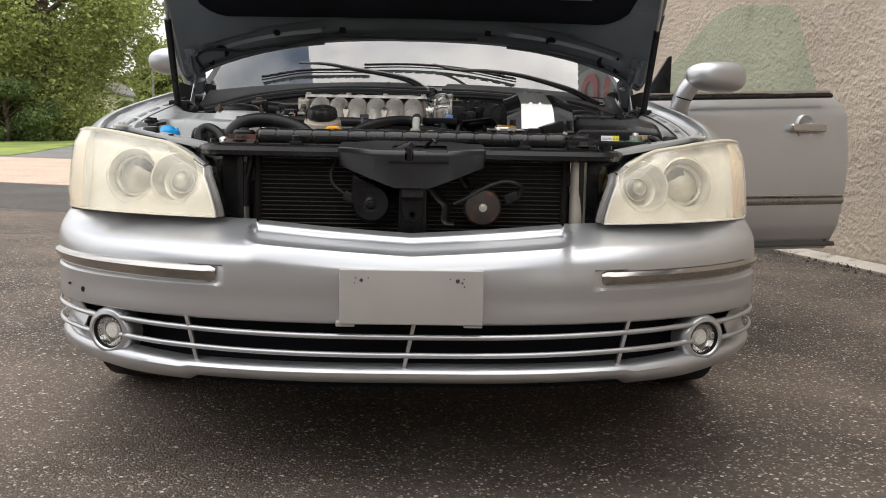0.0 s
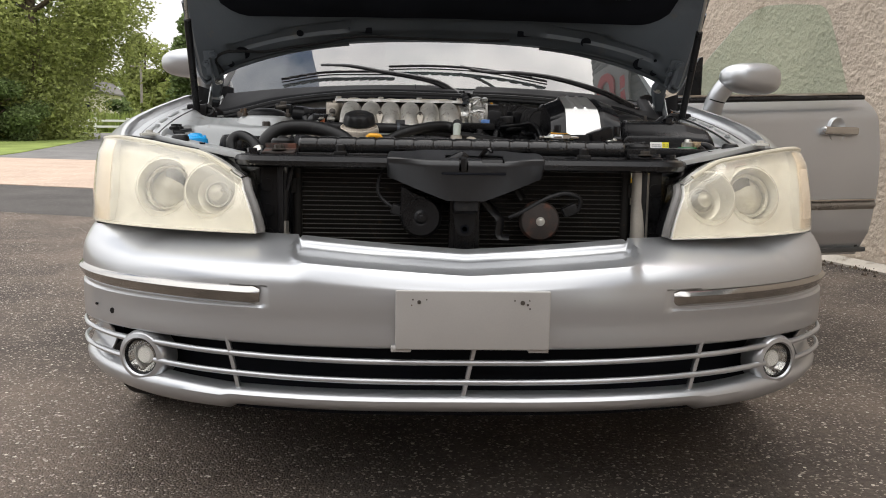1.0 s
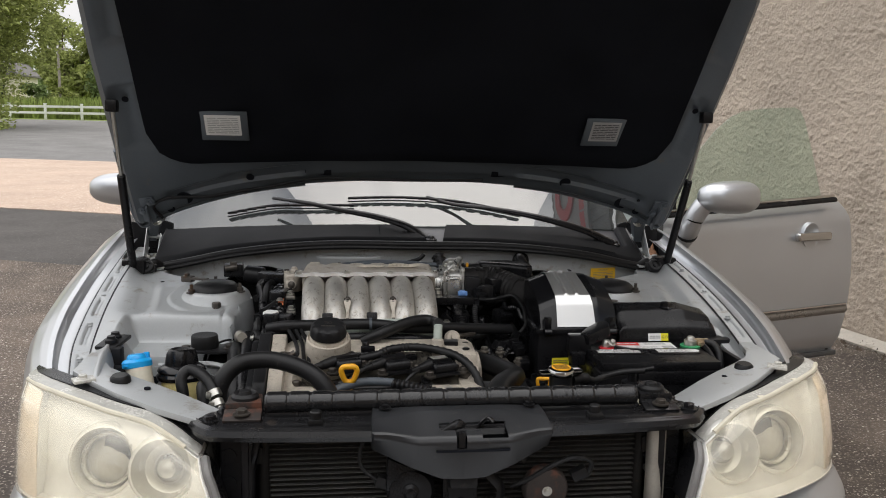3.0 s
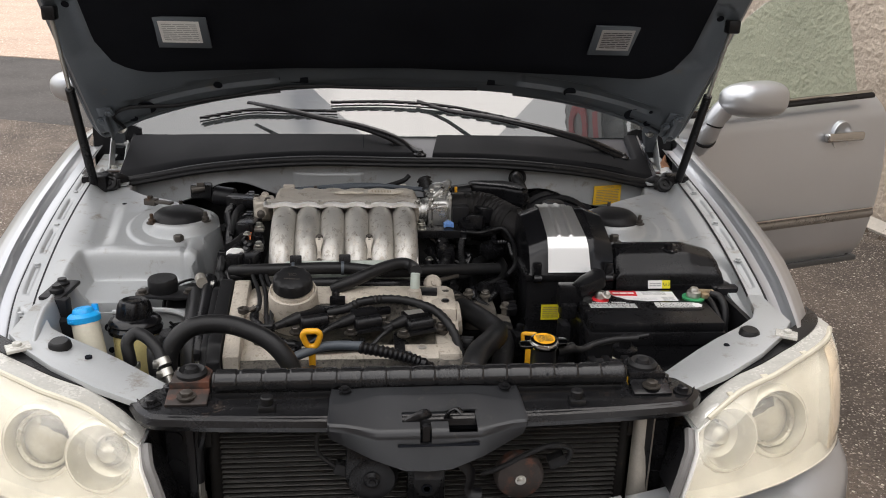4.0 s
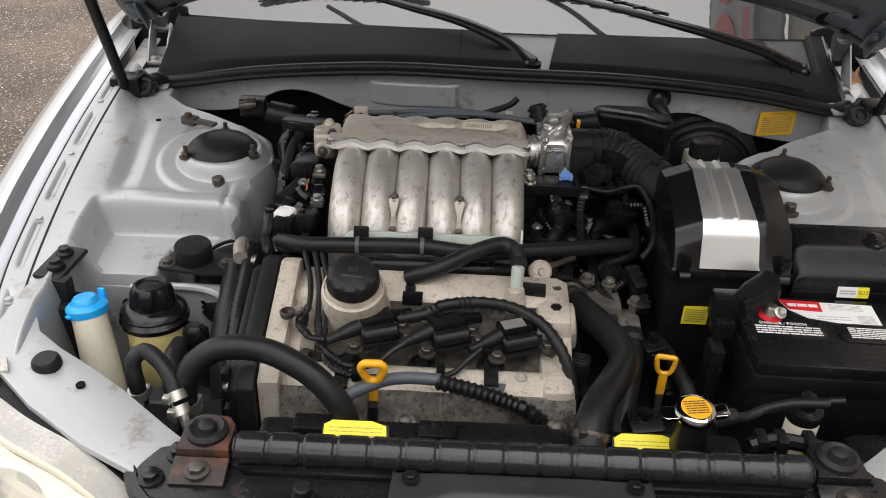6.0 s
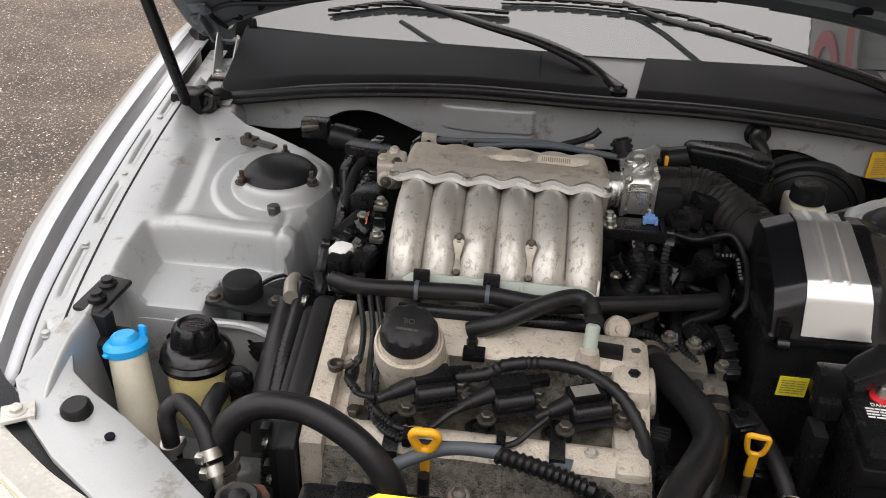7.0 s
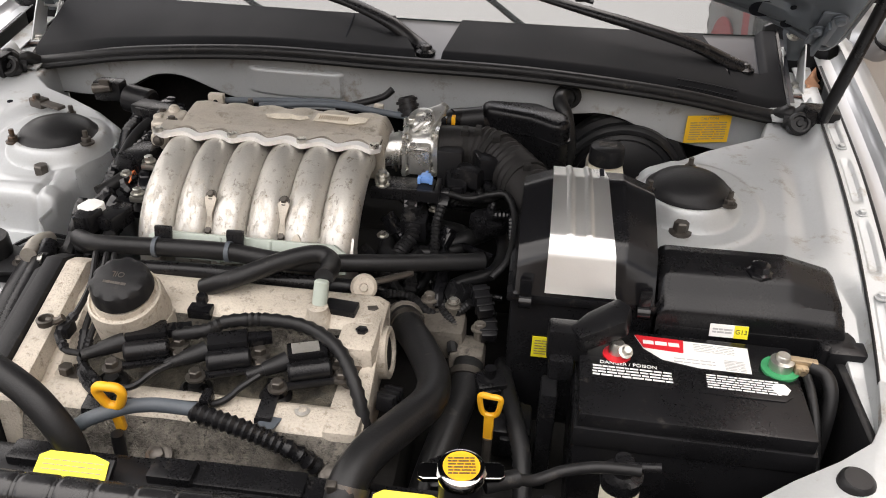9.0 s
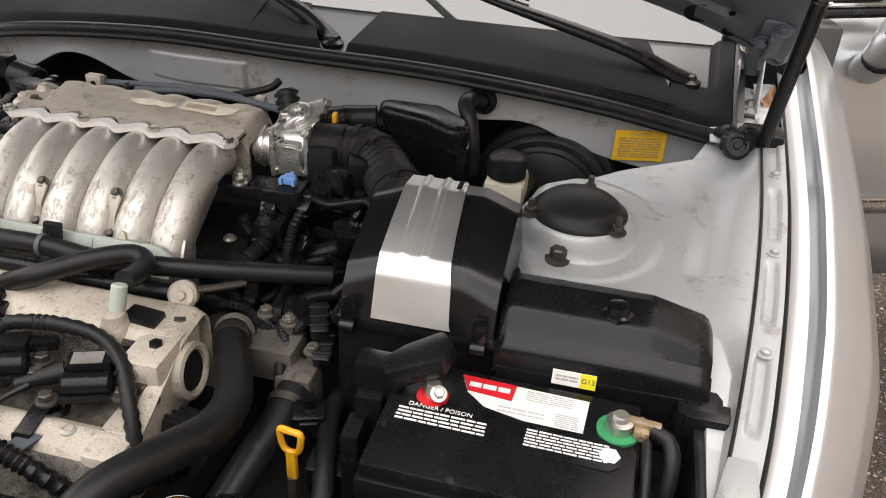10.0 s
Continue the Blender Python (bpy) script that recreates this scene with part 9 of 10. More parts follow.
part("positive_post", bm, STEEL, bat)
bm = B()
prism(bm, [(-0.040, -0.016), (0.020, -0.022), (0.040, 0.0), (0.034, 0.022), (-0.010, 0.020), (-0.040, 0.010)], 0.026, T((0.362, 0.606, 0.742)) @ RZ(28) @ RY(-14), 0.005)
rbox(bm, (0.05, 0.03, 0.045), T((0.318, 0.598, 0.732)), 0.005)
rbox(bm, (0.03, 0.036, 0.03), T((0.312, 0.588, 0.705)), 0.004)
part("terminal_cover", bm, BLACK, bat, "black plastic terminal cover, lifted")
bm = B()
rbox(bm, (0.32, 0.20, 0.016), T((0.46, 0.56, 0.515)), 0.004)
rbox(bm, (0.02, 0.04, 0.18), T((0.30, 0.56, 0.60)), 0.004)
tagged(part("battery_tray", bm, BLACK), "black tray under the battery", "tray")

# black panel added over the pale inner wall to keep this void dark
bm = B()
rbox(bm, (0.012, 0.36, 0.34), T((0.655, 0.575, 0.545)), 0.004)
tagged(part("wheel_liner", bm, BLACK_DUSTY), "black plastic wheel liner beside the battery", "liner")

# ---- fuse box ----
fus = thing("fuse_box", (0.555, 0.71, 0.66), "black plastic fuse box with a moulded lid", "fuse box")
bm = B()
PF = [(0.434, 0.0), (0.661, 0.0), (0.668, 0.02), (0.661, 0.088), (0.648, 0.100), (0.437, 0.105), (0.428, 0.09)]
prism(bm, PF, 0.080, T((0, 0.650, 0.650)), 0.004)
part("box_body", bm, BLACK, fus)
bm = B()
rows = [(0.652, 0.728), (0.655, 0.752), (0.672, 0.766), (0.690, 0.786), (0.730, 0.794), (0.748, 0.792), (0.758, 0.78), (0.762, 0.72)]


def fuse_lid(u, v):
    k = v * (len(rows) - 1)
    i = min(int(k), len(rows) - 2)
    y, z = (rows[i][c] + (rows[i + 1][c] - rows[i][c]) * (k - i) for c in (0, 1))
    e = max(0.0, 1 - min(u, 1 - u) / 0.05)
    right = max(0, (u - 0.70) / 0.30)
    z -= 0.018 * right * (1 if 2 < k < 7 else 0.3) + 0.012 * e * e
    return (0.430 + 0.233 * u, y, max(0.715, z))


sheet(bm, fuse_lid, 40, 40, 0.003)
part("box_lid", bm, BLACK, fus)
bm = B()
lathe(bm, [(0.017, 0), (0.017, 0.004), (0.013, 0.006), (0.012, 0.014), (0.009, 0.015), (0, 0.015)], T((0.556, 0.704, 0.786)), 8)
part("lid_knob", bm, BLACK_GLOSS, fus)
m = T((0.520, 0.6495, 0.731)) @ RX(75) @ Matrix.Scale(0.78, 4)
bm = B()
rbox(bm, (0.060, 0.022, 0.001), m, 0)
part("part_label", bm, WHITE, fus, "white and yellow printed label")
bm = B()
rbox(bm, (0.022, 0.022, 0.0006), m @ T((0.020, 0, 0.0009)), 0)
part("yellow_patch", bm, YELLOW_TAPE, fus)
letters("code", "G13", 0.011, m @ T((0.020, 0, 0.0014)), INK, fus)
bm = B()
bars(bm, m @ T((-0.010, 0, 0.0008)), 0.032, 0.010, 2, 4, 0.6, 2)
part("label_print", bm, GREYINK, fus)
bm = B()
rbox(bm, (0.05, 0.05, 0.08), T((0.655, 0.655, 0.690)), 0.008)
rbox(bm, (0.06, 0.03, 0.03), T((0.668, 0.640, 0.715)), 0.005)
part("side_connector", bm, BLACK, fus)

# ---- air cleaner ----
air = thing("air_cleaner", (0.335, 0.76, 0.50), "black air cleaner box with a bright aluminium heat shield", "air box")
bm = B()
rbox(bm, (0.188, 0.20, 0.25), T((0.337, 0.768, 0.620)), 0.010)
rbox(bm, (0.198, 0.206, 0.014), T((0.337, 0.766, 0.742)), 0.004)
part("lower_box", bm, BLACK, air)
bm = B()
# lid: section along y drawn across x with sloping shoulders
LID = [(0.664, 0.748), (0.667, 0.756), (0.684, 0.800), (0.698, 0.818), (0.74, 0.834), (0.80, 0.852), (0.84, 0.846), (0.866, 0.80), (0.868, 0.75)]


def air_lid(u, v):
    k = v * (len(LID) - 1)
    i = min(int(k), len(LID) - 2)
    y, z = (LID[i][c] + (LID[i + 1][c] - LID[i][c]) * (k - i) for c in (0, 1))
    s = abs(2 * u - 1)
    drop = max(0.0, (s - 0.50) / 0.50)
    z -= drop * 0.018 * min(1, (z - 0.748) / 0.06)
    z = z if s < 0.985 else 0.746
    return (0.337 + (2 * u - 1) * 0.093, y, z)


sheet(bm, air_lid, 44, 36, 0.003)
part("box_lid", bm, BLACK_GLOSS, air)


def shield_at(u, v):
    k = 0.35 + v * (6.1 - 0.35)
    i = min(int(k), len(LID) - 2)
    y, z = (LID[i][c] + (LID[i + 1][c] - LID[i][c]) * (k - i) for c in (0, 1))
    x = 0.332 - 0.010 * v + (2 * u - 1) * (0.046 - 0.011 * v)
    rib = 0.0
    if v > 0.45:
        rib = 0.0035 * sum(max(0, 1 - (abs(x - c) / 0.005) ** 2) for c in (0.313 - 0.008 * (v - 0.45), 0.338 - 0.010 * (v - 0.45)))
    return (x, y - 0.002 * (1 - v), z + 0.0035 + rib)


bm = B()
sheet(bm, shield_at, 48, 60, 0.002)
part("heat_shield", bm, SHIELD, air, "bright aluminium heat shield")
bm = B()
rbox(bm, (0.006, 0.020, 0.001), T((0.352, 0.815, 0.8575)), 0)
part("shield_nick", bm, PAD_VOID, air)
for x in (0.262, 0.412):
    bm = B()
    rbox(bm, (0.016, 0.014, 0.040), T((x, 0.660, 0.758)), 0.003)
    rod(bm, (x - 0.008, 0.655, 0.744), (x + 0.008, 0.655, 0.744), 0.009, 14)
    part("lid_clip", bm, BLACK_GLOSS, air)
m = T((0.297, 0.666, 0.664)) @ RX(90)
bm = B()
rbox(bm, (0.040, 0.034, 0.001), m, 0)
part("service_label", bm, YELLOW_TAPE, air, "yellow service label with small print")
bm = B()
bars(bm, m @ T((0, 0, 0.001)), 0.034, 0.026, 6, 12, 0.35, 3)
part("label_print", bm, COPPER, air)

duct = thing("intake_duct", (0.2, 0.94, 0.72), "black corrugated rubber intake duct with band clamps", "duct")
bm = B()
tube(bm, [(0.108, 0.968, 0.806), (0.14, 0.972, 0.805), (0.172, 0.976, 0.803)], 0.0335, 22, 6)
tube(bm, [(0.172, 0.976, 0.803), (0.196, 0.966, 0.800), (0.220, 0.943, 0.794), (0.243, 0.912, 0.788), (0.265, 0.878, 0.782), (0.29, 0.85, 0.78)], 0.0375, 24, 6, ribs=0.03, pitch=0.013)
part("rubber_duct", bm, DUCTRUBBER, duct)
for p, d, r in (((0.150, 0.973, 0.804), (1, 0.1, 0), 0.0352), ((0.170, 0.976, 0.803), (1, 0.0, 0), 0.0372), ((0.200, 0.962, 0.799), (0.75, -0.65, -0.1), 0.0398), ((0.250, 0.902, 0.786), (0.55, -0.82, -0.1), 0.0398)):
    bm = B()
    p, d = Vector(p), Vector(d).normalized()
    rod(bm, p - d * 0.0045, p + d * 0.0045, r, 30)
    rbox(bm, (0.012, 0.012, 0.010), T(p + Vector((0, -0.4, 0.9)).normalized() * r), 0.002)
    part("band_clamp", bm, DARK, duct)
bm = B()
rbox(bm, (0.040, 0.064, 0.056), T((0.132, 0.952, 0.792)), 0.008)
part("duct_coupler", bm, BLACK_DUSTY, duct)
bm = B()
rbox(bm, (0.03, 0.05, 0.035), T((0.185, 0.93, 0.80)) @ RZ(20), 0.006)
rbox(bm, (0.04, 0.03, 0.03), T((0.165, 0.905, 0.79)) @ RZ(-20), 0.006)
part("airflow_plug", bm, BLACK, duct)

res = thing("resonator", (0.24, 1.08, 0.74), "black moulded plastic resonator box near the firewall", "resonator")
RES = [(-0.075, 0.022), (-0.06, 0.034), (0.02, 0.034), (0.072, 0.0), (0.076, -0.03), (0.055, -0.048), (0.01, -0.020), (-0.065, -0.004)]
bm = B()
prism(bm, RES, 0.120, T((0.240, 1.083, 0.714)) @ RX(5), 0.012, 3)
part("resonator_shell", bm, BLACK, res)
bm = B()
prism(bm, [(x * 1.03, y * 1.05 - 0.0005) for x, y in RES], 0.005, T((0.240, 1.083, 0.714)) @ RX(5) @ T((0, 0, 0.082)), 0.0015)
part("seam_flange", bm, BLACK, res)
bm = B()
tube(bm, [(0.12, 1.055, 0.815), (0.145, 1.07, 0.812), (0.175, 1.085, 0.800)], 0.018, 14, 5)
part("inlet_tube", bm, BLACK, res)
bm = B()
tube(bm, [(0.309, 1.180, 0.822), (0.310, 1.160, 0.826), (0.300, 1.140, 0.836), (0.296, 1.120, 0.834), (0.308, 1.100, 0.815), (0.316, 1.085, 0.78), (0.318, 1.08, 0.74)], 0.0125, 12, 6)
tagged(part("booster_hose", bm, RUBBER), "brown black rubber hose looping into the firewall", "hose")
bm = B()
lathe(bm, [(0.022, 0), (0.024, 0.006), (0.018, 0.012), (0.014, 0.012), (0.012, 0.006), (0, 0.006)], T((0.311, 1.186, 0.821)) @ RX(90), 26)
tagged(part("firewall_grommet", bm, RUBBER), "round black rubber grommet in the firewall", "grommet")

brk = thing("brake_booster", (0.44, 1.18, 0.60), "round black brake booster at the firewall", "brake booster")
bm = B()
lathe(bm, [(0, 0.09), (0.05, 0.088), (0.07, 0.078), (0.105, 0.066), (0.112, 0.058), (0.112, 0.044), (0.122, 0.040), (0.125, 0.03), (0.12, 0.0), (0, 0.0)], T((0.425, 1.245, 0.660)) @ RX(90), 48)
for r in (0.085, 0.098):
    lathe(bm, [(r, 0.066), (r + 0.004, 0.074), (r + 0.008, 0.066)], T((0.425, 1.245, 0.660)) @ RX(90), 48)
part("booster_drum", bm, BLACK_DUSTY, brk)
bm = B()
rod(bm, (0.395, 1.14, 0.71), (0.378, 1.02, 0.71), 0.02, 16)
part("master_cylinder", bm, BOLT, brk)
bm = B()
rbox(bm, (0.060, 0.075, 0.045), T((0.378, 1.045, 0.742)), 0.010)
lathe(bm, [(0.026, 0), (0.024, 0.014), (0, 0.014)], T((0.378, 1.040, 0.762)), 20)
part("fluid_reservoir", bm, MILK, brk, "milky plastic brake fluid reservoir")
bm = B()
t = B()
lathe(t, [(0.0, 0.030), (0.022, 0.030), (0.027, 0.027), (0.029, 0.020), (0.029, 0.0), (0, 0.0)], Matrix(), 40)
for v in t.verts:
    if 0.004 < v.co.z < 0.026 and math.hypot(v.co.x, v.co.y) > 0.02:
        k = 1 - 0.06 * (0.5 + 0.5 * math.cos(6 * math.atan2(v.co.y, v.co.x))) ** 4
        v.co.x *= k
        v.co.y *= k
merge(bm, t, T((0.378, 1.040, 0.768)))
part("reservoir_cap", bm, BLACK_DUSTY, brk, "black screw cap")
bm = B()
bars(bm, T((0.378, 1.040, 0.7984)), 0.03, 0.02, 4, 2, 0.35, 3)
part("cap_print", bm, BOLT, brk)
bm = B()
tube(bm, [(0.44, 1.08, 0.72), (0.465, 1.06, 0.745), (0.49, 1.055, 0.755), (0.51, 1.06, 0.752)], 0.005, 10, 5)
tagged(part("brake_line", bm, STEEL), "bare metal brake line", "pipe")

# ---- left side reservoirs ----
was = thing("washer_bottle", (-0.58, 0.50, 0.52), "milky washer fluid neck with a blue cap", "washer bottle")
bm = B()
tube(bm, [(-0.572, 0.470, 0.50), (-0.580, 0.490, 0.58), (-0.593, 0.515, 0.655), (-0.606, 0.538, 0.715)], 0.026, 20, 6, ends=(1.1, 0.94))
part("filler_neck", bm, MILK, was)
m = T((-0.608, 0.541, 0.713)) @ RX(-10) @ RY(-6) @ Matrix.Diagonal((0.88, 0.88, 1.0, 1))
bm = B()
lathe(bm, [(0.030, 0.0), (0.033, 0.002), (0.033, 0.012), (0.029, 0.016), (0.022, 0.018), (0.020, 0.024), (0.016, 0.027), (0, 0.027)], m, 32)
rbox(bm, (0.015, 0.007, 0.026), m @ T((0.016, 0.029, 0.014)) @ RZ(-25), 0.003)
rbox(bm, (0.012, 0.010, 0.004), m @ T((-0.018, -0.027, 0.006)) @ RZ(-35), 0.002)
part("blue_cap", bm, BLUE, was, "bright blue flip cap")
bm = B()
rbox(bm, (0.12, 0.14, 0.10), T((-0.60, 0.46, 0.48)), 0.03)
part("bottle_body", bm, MILK, was)
psr = thing("steering_fluid_reservoir", (-0.53, 0.57, 0.52), "power steering reservoir with amber fluid and black cap", "reservoir")
bm = B()
lathe(bm, [(0, 0), (0.036, 0.002), (0.041, 0.02), (0.042, 0.095), (0.040, 0.105), (0, 0.105)], T((-0.527, 0.572, 0.580)), 32)
part("reservoir_body", bm, FLUID, psr, "translucent body with amber fluid")
m = T((-0.529, 0.579, 0.681)) @ RX(-5)
bm = B()
lathe(bm, [(0.042, -0.006), (0.049, -0.004), (0.051, 0.004), (0.046, 0.010), (0.049, 0.014), (0.046, 0.020), (0.036, 0.026), (0, 0.026)], m, 40)
part("black_collar", bm, BLACK_GLOSS, psr)
t = B()
lathe(t, [(0.0, 0.054), (0.018, 0.054), (0.0215, 0.058), (0.026, 0.056), (0.0305, 0.048), (0.033, 0.034), (0.034, 0.024), (0.030, 0.018), (0, 0.018)], Matrix(), 48)
for v in t.verts:
    if 0.02 < v.co.z < 0.052 and math.hypot(v.co.x, v.co.y) > 0.025:
        k = 1 - 0.15 * (0.5 + 0.5 * math.cos(6 * math.atan2(v.co.y, v.co.x))) ** 4
        v.co.x *= k
        v.co.y *= k
bm = B()
merge(bm, t, m)
part("screw_cap", bm, BLACK, psr)
bm = B()
bars(bm, m @ T((0, 0.002, 0.0545)), 0.024, 0.014, 3, 6, 0.3, 3)
part("cap_print", bm, BOLT, psr)
bm = B()
rbox(bm, (0.05, 0.008, 0.12), T((-0.470, 0.570, 0.62)) @ RZ(-20), 0.004)
bolt(bm, (-0.466, 0.562, 0.668), 0.012, 0.012, (0.2, -0.8, 0.4))
part("reservoir_bracket", bm, BLACK, psr)
crs = thing("cruise_actuator", (-0.47, 0.69, 0.62), "black cruise actuator with a rubber bumper on top", "actuator")
bm = B()
lathe(bm, [(0, -0.03), (0.062, -0.03), (0.068, -0.02), (0.066, -0.008), (0.070, 0.0), (0.064, 0.010), (0.050, 0.016), (0, 0.016)], T((-0.432, 0.702, 0.664)) @ RX(30) @ RY(10), 36)
part("actuator_drum", bm, BLACK_DUSTY, crs)
bm = B()
for a in range(3):
    lathe(bm, [(0.069, 0), (0.073, 0.003), (0.069, 0.006), (0.066, 0.003), (0.069, 0)], T((-0.432, 0.702, 0.652 + 0.010 * a)) @ RX(30) @ RY(10), 36)
part("drum_rim", bm, BLACK, crs)
bm = B()
prism(bm, [(-0.055, -0.030), (0.030, -0.034), (0.075, -0.02), (0.065, 0.03), (0.0, 0.035), (-0.05, 0.02)], 0.006, T((-0.492, 0.693, 0.704)) @ RZ(-8), 0.002)
part("actuator_plate", bm, BLACK_DUSTY, crs)
bm = B()
lathe(bm, [(0.029, 0), (0.030, 0.004), (0.029, 0.026), (0.027, 0.029), (0, 0.029)], T((-0.500, 0.698, 0.709)), 30)
part("rubber_bumper", bm, RUBBER, crs, "black rubber bumper block")
for x, y in ((-0.538, 0.682), (-0.445, 0.685)):
    bm = B()
    bolt(bm, (x, y, 0.709), 0.009, 0.010)
    part("plate_bolt", bm, BOLT, crs)
# pressed wheel arch tub in front of the ledge
bm = B()
rbox(bm, (0.24, 0.02, 0.26), T((-0.56, 0.664, 0.552)), 0.008)
tube(bm, [(-0.59, 0.652, 0.682), (-0.50, 0.652, 0.686), (-0.455, 0.648, 0.678), (-0.435, 0.646, 0.65), (-0.43, 0.644, 0.60)], 0.006, 8, 5)
part("bay_panel", bm, SILVER_DULL, car, "grey pressed bay panel")
for x, z, r in ((-0.60, 0.65, 0.009), (-0.545, 0.61, 0.008), (-0.60, 0.60, 0.006)):
    bm = B()
    rod(bm, (x, 0.651, z), (x, 0.654, z), r, 14)
    part("panel_hole", bm, PAD_VOID, car)
bm = B()
rbox(bm, (0.045, 0.075, 0.008), T((-0.672, 0.616, 0.746)) @ RZ(-12) @ RX(6), 0.003)
rbox(bm, (0.035, 0.02, 0.05), T((-0.662, 0.581, 0.720)) @ RZ(-12), 0.004)
for y in (0.601, 0.634):
    lathe(bm, [(0.013, 0), (0.013, 0.006), (0.009, 0.009), (0.008, 0.014), (0, 0.014)], T((-0.672, y, 0.749)), 16)
rbox(bm, (0.06, 0.05, 0.16), T((-0.655, 0.576, 0.63)), 0.01)
tagged(part("relay_bracket", bm, BLACK_DUSTY), "black relay bracket bolted to the inner fender", "bracket")
bm = B()
tube(bm, [(-0.43, 0.735, 0.72), (-0.425, 0.70, 0.735), (-0.415, 0.66, 0.74)], 0.011, 12, 5)
tagged(part("metal_pipe", bm, DRIER), "dull aluminium pipe beside the inner fender", "pipe")
bm = B()
tube(bm, [(-0.428, 0.69, 0.70), (-0.42, 0.62, 0.69), (-0.418, 0.55, 0.66), (-0.41, 0.50, 0.60)], 0.024, 14, 6)
tagged(part("lower_left_hose", bm, RUBBER), "thick black hose between the engine and fender", "hose")

# loose wiring between the manifold, the air duct and the belt end
rnd = random.Random(31)
loom = thing("wiring_harness", (0.12, 0.80, 0.62), "tangle of black engine wiring with taped sleeves", "wiring")
for k, (a, b, sag, r) in enumerate((
        ((0.06, 0.90, 0.765), (0.20, 0.84, 0.70), 0.03, 0.006), ((0.12, 0.87, 0.768), (0.16, 0.70, 0.66), 0.02, 0.007),
        ((0.05, 0.83, 0.74), (0.22, 0.76, 0.66), 0.04, 0.005), ((0.04, 0.77, 0.72), (0.18, 0.66, 0.64), 0.01, 0.008),
        ((0.10, 0.96, 0.77), (0.21, 0.90, 0.73), 0.03, 0.005), ((0.07, 0.72, 0.70), (0.20, 0.72, 0.69), 0.03, 0.006),
        ((-0.33, 0.90, 0.78), (-0.36, 0.70, 0.70), 0.01, 0.006), ((-0.35, 0.86, 0.77), (-0.33, 0.70, 0.735), 0.02, 0.007),
        ((-0.38, 0.92, 0.74), (-0.36, 0.76, 0.70), 0.02, 0.008), ((-0.31, 0.84, 0.765), (-0.34, 0.74, 0.73), 0.01, 0.005),
        ((-0.40, 1.00, 0.795), (-0.385, 0.80, 0.745), 0.0, 0.009), ((-0.36, 1.03, 0.81), (-0.405, 0.92, 0.765), -0.005, 0.008),
        ((-0.355, 0.80, 0.765), (-0.372, 0.70, 0.725), 0.0, 0.011), ((-0.335, 0.78, 0.755), (-0.345, 0.69, 0.715), 0.0, 0.009),
        ((-0.365, 0.93, 0.785), (-0.345, 0.82, 0.76), -0.004, 0.010), ((-0.385, 0.77, 0.75), (-0.392, 0.68, 0.705), 0.0, 0.010),
        ((-0.345, 0.99, 0.79), (-0.335, 0.90, 0.77), 0.01, 0.009), ((0.075, 0.865, 0.76), (0.09, 0.73, 0.68), 0.0, 0.011), ((0.14, 0.84, 0.72), (0.15, 0.72, 0.67), 0.0, 0.010),
        ((0.11, 0.90, 0.765), (0.19, 0.90, 0.775), 0.015, 0.009), ((0.20, 0.90, 0.775), (0.235, 0.80, 0.73), -0.005, 0.006),
        ((-0.33, 1.02, 0.80), (-0.37, 0.88, 0.75), 0.02, 0.006), ((-0.28, 1.06, 0.81), (-0.35, 0.98, 0.78), 0.01, 0.007))):
    a, b = Vector(a), Vector(b)
    pts = []
    for i in range(6):
        q = a.lerp(b, i / 5)
        q += Vector((rnd.uniform(-0.012, 0.012), rnd.uniform(-0.012, 0.012), rnd.uniform(-0.006, 0.006) - sag * math.sin(math.pi * i / 5)))
        pts.append(q)
    bm = B()
    tube(bm, pts, r, 8, 6, ribs=0.12 if k % 3 else 0.0, pitch=0.005)
    wire = part("loom_sleeve", bm, RUBBER if k % 2 else BLACK_GLOSS, loom)
    bm = B()
    d = (pts[1] - pts[0]).normalized()
    rbox(bm, (0.020, 0.016, 0.024), T(pts[0]) @ d.to_track_quat("Z", "Y").to_matrix().to_4x4(), 0.003)
    rbox(bm, (0.014, 0.020, 0.010), T(pts[0] - d * 0.012) @ d.to_track_quat("Z", "Y").to_matrix().to_4x4(), 0.002)
    part("wire_plug", bm, BLACK_GLOSS, wire)
bm = B()
for i in range(5):
    tube(bm, [(-0.352 + 0.003 * i, 0.850, 0.775), (-0.345 + 0.002 * i, 0.838, 0.781 + 0.0015 * i), (-0.338, 0.828 - 0.002 * i, 0.776)], 0.0011, 5, 4)
part("bare_wire", bm, surface("orange_wire_insulation", (0.75, 0.22, 0.08), 0.4, 0.0, 0.2, 60, 300, 0.0), loom, "short bared orange wires")

